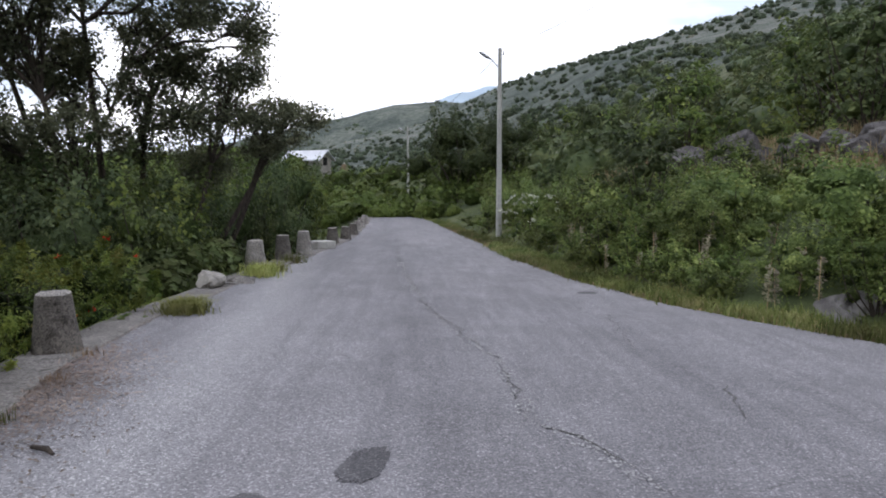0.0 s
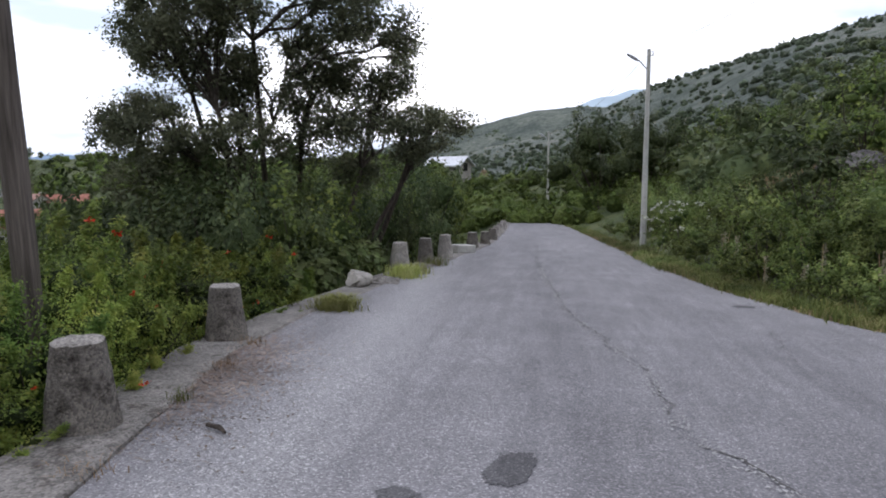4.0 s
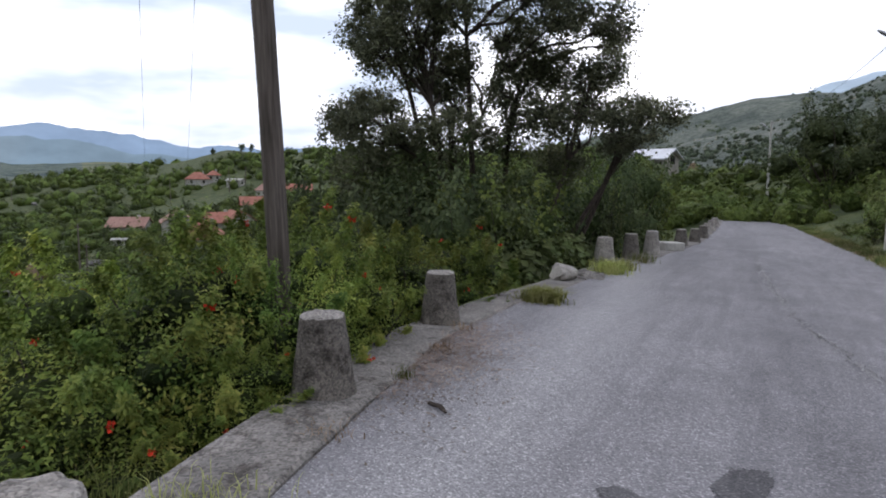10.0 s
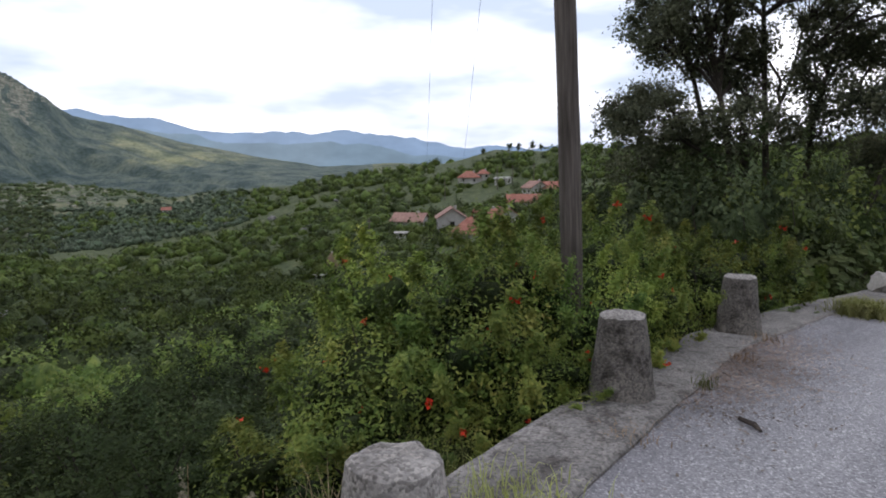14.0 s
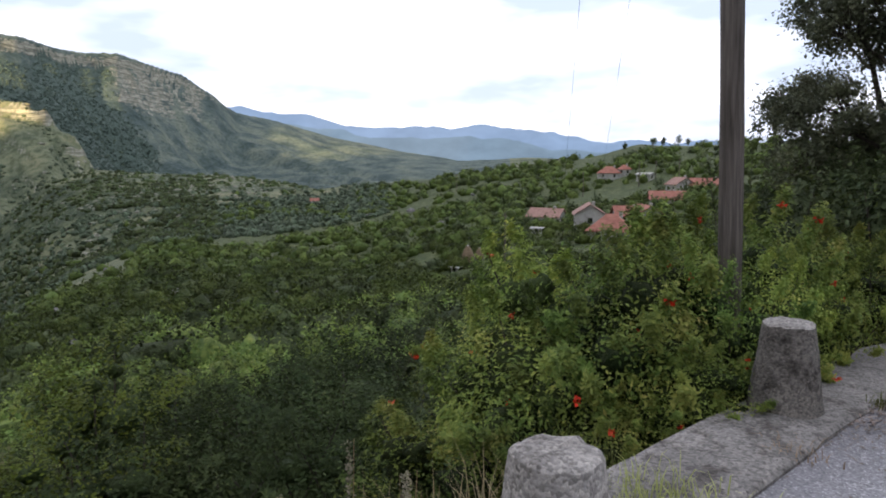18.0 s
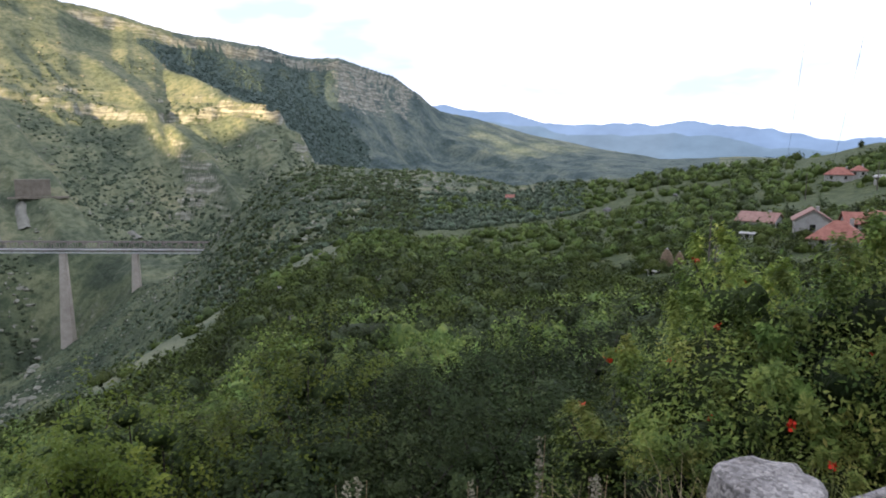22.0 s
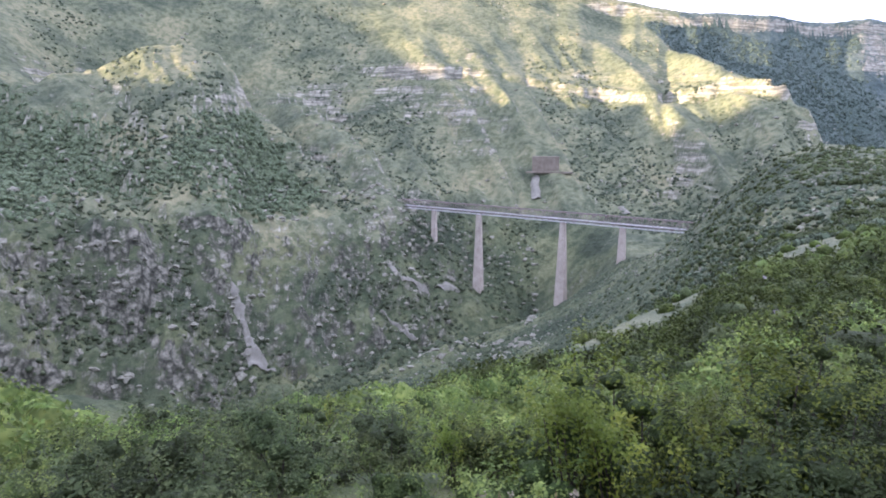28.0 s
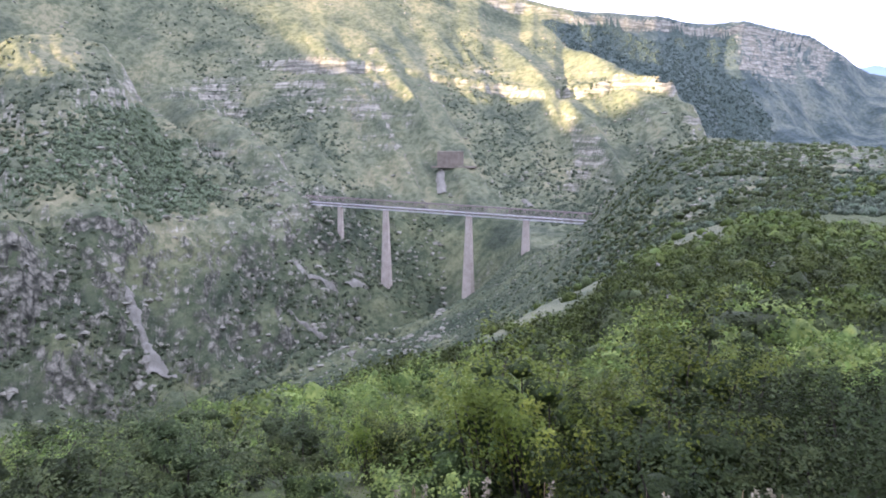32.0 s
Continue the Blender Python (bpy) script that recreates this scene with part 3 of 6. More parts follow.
# outer edge of the close scrub below the road; past it lies rocky grass down to the gorge
WOOD_AZ, WOOD_R = (78, 82, 86, 89, 92.4, 94.5, 96.7, 99, 102, 106), (600, 420, 250, 221, 200, 151, 123, 98, 82, 76)

# ridges that stand out before the mountain: the nose beside the wooded hollow, and the shoulder over the viaduct's near end
NOSE = ((87.4, 1540, -110), (88.0, 1560, -62), (88.9, 1600, 0), (90, 1640, 62), (91.7, 1700, 116), (94.6, 1850, 160), (97.8, 2000, 216), (99.6, 2120, 262), (101, 2250, 300), (104, 2420, 400))
SHOULDER = ((121.7, 1230, -120), (124.9, 1300, -84), (128, 1350, -62), (131.2, 1400, -38), (133, 1430, 16), (134.4, 1450, 78), (135.4, 1465, 140), (136.5, 1480, 178), (139.1, 1500, 202), (142, 1500, 192), (145.3, 1500, 140), (150, 1450, 80), (158, 1400, 0))
# the foot of the main cliff band, by azimuth, and the profile of an unseen ridge, added behind the bend to keep the low
# sun off the valley
BAND = ((86, 40), (88, 60), (91.6, 96), (95.5, 122), (97.6, 84), (102.2, 84), (106.9, 106), (111.6, 136), (117, 158), (124, 172), (130, 176))
BEHIND = ((-4200, 960), (-2330, 960), (-2230, 690), (-2140, 560), (-2050, 465), (-1956, 400), (-1770, 345), (-1702, 318), (-1648, 306), (-1426, 282), (-1342, 269), (-1290, 310), (-1230, 490), (-1150, 870), (3800, 870))
SUN_S = (-math.sin(radians(SUN_AZ)), math.cos(radians(SUN_AZ)))


def line_at(line, az):
    a = np.array(line)
    return np.interp(az, a[:, 0], a[:, 1]), np.interp(az, a[:, 0], a[:, 2])


def land_left(az, r):
    """The valley side: heights run from line to line outward."""
    rs, zs = [np.full_like(az, 4.0)], [np.full_like(az, -1.2)]
    for line in (SLOPE, BROW, DIP, SPUR, GORGE, TERRACE, CLIFF, CREST):
        a, b = line_at(line, az)
        rs.append(a)
        zs.append(b)
    rs.append(rs[-1] + 900)
    zs.append(np.full_like(az, -120.0))
    z = np.full_like(r, -1.2)
    for k in range(len(rs) - 1):
        t = np.clip((r - rs[k]) / (rs[k + 1] - rs[k]), 0, 1)
        z = np.where(r >= rs[k], zs[k] + (zs[k + 1] - zs[k]) * t, z)
    return z


def land(x, y):
    """Height of the ground anywhere."""
    x, y = np.asarray(x, float), np.asarray(y, float)
    r = np.hypot(x + 0.6, y + 0.3)
    az = np.degrees(np.arctan2(-(x + 0.6), y + 0.3))
    az = np.where(az < -160, az + 360, az)
    left = land_left(np.clip(az, 10, 165), r)
    # hill above the road
    d = np.clip(x - verge_x(np.clip(y, -30, 75)), 0, 95)
    d = np.clip(np.where(y < -30, np.maximum(d, -y - 30), d), 0, 95)
    up = np.maximum(d - 1.0, 0)
    right = road_z(np.minimum(x, verge_x(np.clip(y, -30, 75))), np.clip(y, -40, 120)) - 0.06 + 0.35 * np.minimum(up, 11) + 0.18 * np.maximum(up - 11, 0) + 0.0019 * np.maximum(up - 11, 0) ** 2
    # kerb side
    dl = np.clip(kerb_x(np.clip(y, -30, 75)) - KERB_W - x, 0, 200)
    bank = road_z(kerb_x(np.clip(y, -30, 75)), np.clip(y, -40, 120)) - 0.1 - np.minimum(dl, 2.6) * 0.95 - np.clip(dl - 2.6, 0, 30) * 0.24
    near_left = bank * (1 - smooth01(6, 22, r)) + left * smooth01(6, 22, r)
    side = smooth01(-0.5, 0.5, x - (kerb_x(np.clip(y, -30, 75)) - KERB_W)) * (y < 80) + smooth01(12, 4, az) * (y >= 80)
    near_left = np.where(dl > 0, near_left, bank)
    z = np.where(dl > 0, near_left, right)
    # far hills on the road's side
    fr, fz = line_at(FAR_HILL, np.where(az > 160, az - 360, az))
    hill = np.where(r < fr, right + (fz - right) * smooth01(110, 1.0 * fr, r), fz - (r - fr) * 0.25)
    w = smooth01(16, 4, az) * smooth01(60, 160, r)
    back = np.where((az > 150), smooth01(150, 190, az), 0) * smooth01(20, 80, r)
    z = z * (1 - w) + hill * w
    z = z * (1 - back) + hill * back
    # pale hill beyond the road's bend
    top = np.interp(az, [p[0] for p in PALE_HILL], [p[1] for p in PALE_HILL])
    z = np.where((az > -14) & (az < 22) & (r > 1050), np.maximum(z, top - np.abs(r - 2300) * 0.3), z)
    # ridges before the mountain front
    for line, a0, a1, front in ((NOSE, 87.4, 104, 0.5), (SHOULDER, 121.7, 158, 0.66)):
        pr, pz = line_at(line, az)
        ridge = pz - np.where(r < pr, (pr - r) * front, (r - pr) * 0.6) - 3
        z = np.where((az > a0) & (az < a1) & (r > 1000), np.maximum(z, ridge), z)
    # the unseen ridge added behind the bend to block the low sun
    s, q = x * SUN_S[0] + y * SUN_S[1], -x * SUN_S[1] + y * SUN_S[0]
    behind = np.interp(q, [p[0] for p in BEHIND], [p[1] for p in BEHIND]) + 9 * field(q, q * 0, 120, 61, 4) - np.abs(s - 2200) * 1.0
    z = np.where(s > 1100, np.maximum(z, behind), z)
    z = z + 3.0 * np.exp(-((x + 14.2) ** 2 + (y - 90.7) ** 2) / 320.0)
    # relief: knolls, then gullies that run down the mountain front
    amp = smooth01(6, 60, r) * 0.9 + smooth01(120, 500, r) * 5 + smooth01(1000, 1600, r) * 9
    z = z + amp * field(x, y, 18 + np.minimum(r, 2000) * 0.09, 3, 5) * 0.8
    seen = 1 - smooth01(158, 170, az)
    crest_r = line_at(CREST, az)[0]
    far = smooth01(1080, 1450, r) * (1 - smooth01(-420, -120, r - crest_r)) * smooth01(60, 70, az) * seen
    gul = np.abs(field(az - r * 0.0125, r / 700.0, 6.0, 5, 3))
    gul2 = np.abs(field(az - r * 0.0105, r / 300.0, 1.9, 6, 3))
    low = smooth01(170, 40, z)
    z = z - far * ((30 + 34 * low) * (0.42 - np.clip(gul * 1.6, 0, 1)) + (7 + 12 * low) * (0.42 - np.clip(gul2 * 1.6, 0, 1)))
    # beds of hard limestone stand out as thin cliff bands with grassy benches between them
    ledge = smooth01(1060, 1250, r) * smooth01(88, 92, az) * seen * np.clip(-0.1 + 3.4 * field(x, y, 240, 8, 4), 0.0, 0.9) * smooth01(190, 90, z)
    ledge = np.maximum(ledge, 0.92 * smooth01(150, 230, z + 90 * field(x, y, 200, 26, 3)) * smooth01(79.5, 81.5, az) * (1 - smooth01(86.4, 88.2, az + 1.2 * field(x, y, 130, 27, 3))))
    ledge = ledge * (1 - smooth01(-60, -25, r - crest_r))
    step = 23.0
    bed = (z + 0.03 * (x - y) + 16 * field(x, y, 420, 19, 3)) / step
    low_bed = np.floor(bed)
    z = z + ledge * step * (low_bed + smooth01(0.38, 0.62, bed - low_bed) - bed)
    # the main band, and a lesser one below it
    foot = np.interp(az, [p[0] for p in BAND], [p[1] for p in BAND]) + 22 * field(x, y, 150, 17, 4)
    on = smooth01(87.5, 89, az) * (1 - smooth01(117, 131, az)) * smooth01(1250, 1400, r) * (1 - smooth01(60, 150, r - np.where(az < 101, line_at(NOSE, az)[0], 9999)))
    for off, tall, share in ((14, 30.0, np.clip(0.75 + 1.1 * field(x, y, 190, 18, 3), 0.2, 1.0)), (-42, 15.0, np.clip(0.2 + 2.2 * field(x, y, 170, 28, 3), 0, 0.95)), (66, 12.0, np.clip(2.4 * field(x, y, 170, 29, 3), 0, 0.9))):
        dz = (z - foot - off) / tall
        z = z + np.where(np.abs(dz) < 1, on * share * tall * (smooth01(-0.2, 0.2, dz) * 2 - 1 - dz), 0)
    # rim of bare rock along the crest
    rim = smooth01(79, 81, az) * (1 - smooth01(106, 112, az)) * np.clip(0.75 + 1.3 * field(az, az * 0, 2.2, 33, 3), 0.15, 1.2)
    lip = r - crest_r + 16 * field(az, az * 0, 1.1, 34, 3)
    z = z - 30 * rim * (1 - smooth01(-52, -30, lip)) * smooth01(-650, -60, lip)
    # broken crags over the gorge and along the spur
    crag = smooth01(300, 700, r) * smooth01(84, 92, az) * (1 - smooth01(1300, 1500, r))
    deep = smooth01(720, 820, r) * smooth01(110, 122, az)
    z = z + crag * ((9 + 52 * deep * (1 - 0.7 * smooth01(900, 1000, r))) * np.abs(field(x, y, 110, 14, 4)) + (5 + 24 * deep) * np.abs(field(x, y, 38, 15, 3)) + 9 * deep * np.abs(field(x, y, 13, 16, 2)))
    return z


# ---------------------------------------------------------------- ground sheet
def grove(x, y, r, az, g):
    return (land(x, y) > -128) & (land(x, y) < 70 + 60 * field(x, y, 160, 93, 3)) & (az > 130 + 8 * field(x, y, 130, 88, 3)) & (field(x, y, 200, 83, 3) + g.uniform(-0.25, 0.25, len(x)) > -0.12)


def hollow(x, y, r, az, g):
    z = land(x, y)
    top = line_at(CREST, az)[1]
    return (z < top - 70 + 70 * field(x, y, 150, 85, 3)) & (r > line_at(NOSE, np.minimum(az, 104))[0] + 30) & (az > 86.4 + 3.2 * field(x, y, 110, 86, 4) - 0.004 * (150 - z) + g.uniform(-0.6, 0.6, len(x)))


def build_ground():
    az = np.concatenate([np.arange(-45, 72, 0.5), np.arange(72, 78, 0.3), np.arange(78, 154, 0.17), np.arange(154, 190, 0.7), np.arange(190, 315, 2.5)])
    rr = np.concatenate([np.geomspace(1.2, 560, 110), np.arange(570, 1180, 8.5), np.arange(1190, 2500, 8.0), np.arange(2510, 3100, 13.0), np.arange(3115, 4000, 26.0), np.arange(4040, 4900, 150.0)])
    a, r = np.meshgrid(np.radians(az), rr, indexing="ij")
    x, y = -0.6 - np.sin(a) * r, -0.3 + np.cos(a) * r
    z = land(x, y)
    on_road = (x > kerb_x(np.clip(y, -30, 75)) - KERB_W + 0.05) & (x < verge_x(np.clip(y, -30, 75)) - 0.1) & (y > -30) & (y < 75)
    z = np.where(on_road, road_z(x, y) - 0.12, z)
    na, nr = x.shape
    idx = np.arange(na * nr).reshape(na, nr)
    nxt = np.roll(idx, -1, axis=0)
    faces = np.stack([idx[:, :-1], idx[:, 1:], nxt[:, 1:], nxt[:, :-1]], -1).reshape(-1, 4)[:, ::-1]
    verts = np.stack([x, y, z], -1).reshape(-1, 3)
    # the middle, under the camera
    verts = np.vstack([verts, [[-0.6, -0.3, -0.13]]])
    ob = new("ground", mesh_from("ground", verts, faces, M["ground"], True))
    ob.data.materials.append(M["undergrowth"])
    mid_r = np.repeat(((rr[:-1] + rr[1:]) / 2)[None, :], na, axis=0).ravel()
    jag = 165 + 300 * (np.abs(np.repeat(az[:, None], len(rr) - 1, axis=1).ravel() - 50) < 36) + 120 * field(verts[faces[:, 0], 0], verts[faces[:, 0], 1], 60, 91, 3)
    jag = np.where(np.repeat(az[:, None], len(rr) - 1, axis=1).ravel() > 84, np.minimum(jag, 1.12 * np.repeat(np.interp(az, WOOD_AZ, WOOD_R)[:, None], len(rr) - 1, axis=1).ravel()), jag)
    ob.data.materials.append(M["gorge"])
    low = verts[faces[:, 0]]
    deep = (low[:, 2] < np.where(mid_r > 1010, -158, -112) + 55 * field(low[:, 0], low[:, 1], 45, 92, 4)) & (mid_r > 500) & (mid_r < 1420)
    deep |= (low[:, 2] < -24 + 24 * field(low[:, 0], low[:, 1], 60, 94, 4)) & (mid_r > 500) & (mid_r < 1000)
    ob.data.materials.append(M["hazy_wooded_slope"])
    ob.data.materials.append(M["rocky_hill"])
    ob.data.materials.append(M["mass_haze_wood"])
    ob.data.materials.append(M["mass_wood"])
    mid_az = np.repeat(az[:, None], len(rr) - 1, axis=1).ravel()
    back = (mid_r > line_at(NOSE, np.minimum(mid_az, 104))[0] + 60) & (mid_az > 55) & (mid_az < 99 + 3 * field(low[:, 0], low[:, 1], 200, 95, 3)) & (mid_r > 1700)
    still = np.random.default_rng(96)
    ravine_wood = (mid_r > 1600) & (mid_r < 3000) & (mid_az > 84) & (mid_az < 102)
    ravine_wood[ravine_wood] = hollow(low[ravine_wood, 0], low[ravine_wood, 1], mid_r[ravine_wood], mid_az[ravine_wood], still)
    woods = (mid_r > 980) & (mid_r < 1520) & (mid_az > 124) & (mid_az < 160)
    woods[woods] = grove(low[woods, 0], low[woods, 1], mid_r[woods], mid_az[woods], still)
    ob.data.polygons.foreach_set("material_index", np.where(ravine_wood, 5, np.where(woods, 6, np.where(mid_r < jag, 1, np.where(deep, 2, np.where(back, 3, np.where((mid_az < 18) & (mid_r > 190), 4, 0)))))).astype(np.int32))
    tagged(ob, "grassy hillside and gorge with grey limestone outcrops", "terrain", kind="structure")


build_ground()


def build_road():
    ys = np.concatenate([np.arange(-28, -4, 0.8), np.arange(-4, 30, 0.2), np.arange(30, 74, 0.6)])
    us = np.linspace(0, 1, 34)
    Y, U = np.meshgrid(ys, us, indexing="ij")
    X0, X1 = kerb_x(Y) - 0.12, verge_x(Y) + 0.1 * field(Y, Y * 0, 0.7, 9, 3) * 1.5
    X = X0 + (X1 - X0) * U
    Z = road_z(X, Y) + 0.02 * field(X, Y, 1.6, 12, 3) - 0.02 * (U > 0.99)
    n0, n1 = X.shape
    idx = np.arange(n0 * n1).reshape(n0, n1)
    f = np.stack([idx[:-1, :-1], idx[:-1, 1:], idx[1:, 1:], idx[1:, :-1]], -1).reshape(-1, 4)
    ob = new("road", mesh_from("road", np.stack([X, Y, Z], -1).reshape(-1, 3), f, M["asphalt"], True))
    tagged(ob, "worn grey asphalt road with cracks and pale chippings", "road", kind="structure")


build_road()


# ---------------------------------------------------------------- kerb slabs and bollards
def build_kerb():
    kerb = thing("kerb", (0, 0, 0), "low weathered concrete kerb wall along the valley side", "kerb", kind="structure")
    joints = [-9, -6.5, -4, -1.6, 0.9, 3.9, 7.1, 8.9, 11.2, 14.0, 17.0, 20.0, 23.0, 26.5, 30, 34, 38, 42, 46, 50, 54]
    rng = random.Random(4)
    for a, b in zip(joints, joints[1:]):
        lift, shift = 0.022 + rng.uniform(-0.012, 0.018), rng.uniform(-0.02, 0.02)
        n = max(6, int((b - a) / 0.18))
        ys = np.linspace(a + 0.012, b - 0.012, n)
        xi = kerb_x(ys) + shift + 0.02 * field(ys, ys * 0, 0.4, 21, 3)
        xo = kerb_x(ys) - KERB_W + shift + 0.035 * field(ys, ys * 0, 0.5, 22, 4)
        zt = road_z(kerb_x(ys), ys) + lift + 0.012 * field(ys, ys * 0, 0.35, 23, 3)
        prof = [(xi, zt - 0.2), (xi, zt - 0.02), (xi - 0.025, zt), (xi * 0.5 + xo * 0.5, zt + 0.006), (xo + 0.03, zt - 0.004), (xo, zt - 0.035), (xo - 0.05, zt - 0.7), (xo - 0.1, zt - 1.6)]
        v = np.concatenate([np.stack([px, ys, pz], -1) for px, pz in prof])
        k = len(prof)
        idx = np.arange(k * n).reshape(k, n)
        f = np.stack([idx[:-1, :-1], idx[:-1, 1:], idx[1:, 1:], idx[1:, :-1]], -1).reshape(-1, 4)
        me = mesh_from("kerb_slab", v, f, M["kerb"], False)
        bm = bmesh.new()
        bm.from_mesh(me)
        for e in (0, n - 1):
            bm.verts.ensure_lookup_table()
            bm.faces.new([bm.verts[int(i)] for i in idx[:, e]])
        bmesh.ops.recalc_face_normals(bm, faces=bm.faces)
        bm.to_mesh(me)
        bm.free()
        part("kerb_slab", me, M["kerb"], kerb)


build_kerb()


def bollard(x, y, h=0.55, r0=0.185, r1=0.145, seed=0, mat="concrete", label="weathered grey concrete bollard, tapered, on the kerb", lean=(0, 0), chip=0.0, flats=0):
    rng = random.Random(seed)
    base = float(road_z(x, y)) + 0.005
    seg, rows = 26, 14
    v = []
    for k in range(rows + 3):
        if k <= rows:
            t = k / rows
            r, z = r0 + (r1 - r0) * t, t * h
        else:
            r, z = (r1 - 0.018, h + 0.012) if k == rows + 1 else (r1 * 0.45, h + 0.018)
        for s in range(seg):
            a = 2 * math.pi * s / seg
            q = Vector((math.cos(a), math.sin(a), 0))
            nz = noise.noise(Vector((q.x * 2.2 + seed, q.y * 2.2, z * 5))) * 0.012 + noise.noise(Vector((q.x * 7 + seed, q.y * 7, z * 16))) * 0.006
            # flattened round, almost square with round corners
            sq = 1.0 / max(abs(q.x), abs(q.y)) ** 0.22
            rr = (r + nz) * sq * 0.96
            if flats:
                w = math.pi / flats
                rr = (r + nz * 0.6) * (0.25 + 0.75 * math.cos(w) / math.cos((a + 0.3) % (2 * w) - w)) * 1.02
            zz = z + (noise.noise(Vector((q.x * 3 + seed, q.y * 3, 5))) * chip if k >= rows else 0)
            v.append((q.x * rr + lean[0] * z, q.y * rr + lean[1] * z, zz))
    ring = lambda k, s: (k * seg + s, k * seg + (s + 1) % seg, (k + 1) * seg + (s + 1) % seg, (k + 1) * seg + s)
    ob = thing("bollard", (x, y, base), label, "bollard", "bollards along the kerb", turn=rng.uniform(0, 90))
    part("shaft", mesh_from("shaft", np.array(v), np.array([ring(k, s) for k in range(rows) for s in range(seg)]), M[mat], True), None, ob)
    top = np.array(v[rows * seg:] + [(lean[0] * h, lean[1] * h, h + 0.02)])
    cap = [ring(k, s) for k in range(2) for s in range(seg)] + [(2 * seg + s, 2 * seg + (s + 1) % seg, 3 * seg, 3 * seg) for s in range(seg)]
    me = bpy.data.meshes.new("worn_top")
    me.from_pydata(top.tolist(), [], [f[:3] if f[2] == f[3] else f for f in cap])
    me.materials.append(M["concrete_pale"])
    part("worn_top", me, None, ob, "chipped pale concrete top")
    return ob


BOLLARDS = ((-2.5, 0.83, 0.5), (-3.34, 3.32, 0.565), (-3.85, 6.05, 0.565), (-3.95, 13.9, 0.62), (-3.85, 16.2, 0.62), (-3.68, 18.1, 0.64), (-3.55, 22.9, 0.55), (-3.42, 25.6, 0.5), (-3.48, 29.0, 0.5), (-3.56, 31.6, 0.5), (-3.66, 34.5, 0.5), (-3.8, 38, 0.5))
for k, (bx, by, bh) in enumerate(BOLLARDS):
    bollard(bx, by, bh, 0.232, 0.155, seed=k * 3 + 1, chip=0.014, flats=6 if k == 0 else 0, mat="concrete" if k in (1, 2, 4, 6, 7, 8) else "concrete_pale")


# ---------------------------------------------------------------- poles
def lamp_post(x, y, h, arm_turn):
    z = float(road_z(x, y)) - 0.1
    post = thing("street_lamp", (x, y, z), "pale concrete street lamp post with a small arm lamp", "street lamp", "street lamps", turn=arm_turn)
    bm = bmesh.new()
    bm_tube(bm, (0, 0, -0.4), (0, 0, h), 0.135, 0.075, 12)
    part("post", bm, M["pole_concrete"], post)
    bm = bmesh.new()
    bm_tube(bm, (0, 0, h - 0.85), (-0.35, 0, h - 0.45), 0.025, 0.025, 8)
    bm_tube(bm, (-0.35, 0, h - 0.45), (-0.42, 0, h - 0.42), 0.028, 0.028, 8)
    part("arm", bm, M["metal"], post)
    bm = bmesh.new()
    r = bmesh.ops.create_uvsphere(bm, u_segments=14, v_segments=8, radius=0.5)
    bmesh.ops.transform(bm, matrix=Matrix.Translation((-0.62, 0, h - 0.3)) @ Matrix.Rotation(radians(32), 4, "Y") @ Matrix.Diagonal((0.62, 0.22, 0.13, 1)), verts=r["verts"])
    part("lamp_head", bm, M["metal"], post, "pale grey lamp head")
    bm = bmesh.new()
    bm_tube(bm, (0.0, -0.02, h - 0.25), (0.16, -0.02, h - 0.25), 0.012, 0.012, 6)
    bm_tube(bm, (0.16, -0.02, h - 0.27), (0.16, -0.02, h - 0.12), 0.03, 0.02, 8)
    part("insulator", bm, M["metal"], post)
    return post


lamp_post(2.87, 28.3, 8.1, 0)
lamp_post(-1.87, 63.7, 8.1, 0)


def utility_pole(x, y, h):
    z = float(land(x, y)) - 0.5
    pole = thing("utility_pole", (x, y, z), "tall weathered brown wooden utility pole with knots and cracks", "utility pole")
    pole.matrix_world = pose(x, y, z) @ Matrix.Rotation(radians(2.3), 4, Vector((0.63, -0.78, 0)))
    seg, rows = 18, 40
    v = []
    for k in range(rows + 1):
        t = k / rows
        for s in range(seg):
            a = 2 * math.pi * s / seg
            q = Vector((math.cos(a), math.sin(a), 0))
            r = 0.098 - 0.022 * t + 0.006 * noise.noise(Vector((q.x * 4, q.y * 4, t * 9))) + 0.004 * noise.noise(Vector((q.x * 12, q.y * 12, t * 20)))
            v.append((q.x * r + 0.03 * math.sin(t * 5), q.y * r + 0.02 * math.sin(t * 4 + 1), t * h))
    f = [(k * seg + s, k * seg + (s + 1) % seg, (k + 1) * seg + (s + 1) % seg, (k + 1) * seg + s) for k in range(rows) for s in range(seg)]
    part("pole_shaft", mesh_from("pole_shaft", np.array(v), np.array(f), M["old_wood"], True), None, pole)
    bm = bmesh.new()
    bm_box(bm, (1.5, 0.1, 0.12), (0, 0, h - 0.4), bevel=0.01)
    part("crossarm", bm, M["old_wood"], pole)
    for sx in (-0.65, -0.2, 0.2, 0.65):
        bm = bmesh.new()
        bm_tube(bm, (sx, 0, h - 0.34), (sx, 0, h - 0.12), 0.045, 0.03, 10)
        part("insulator", bm, M["plaster"], pole)
    return pole


UP = (-4.38, 4.165)
utility_pole(*UP, 11.0)


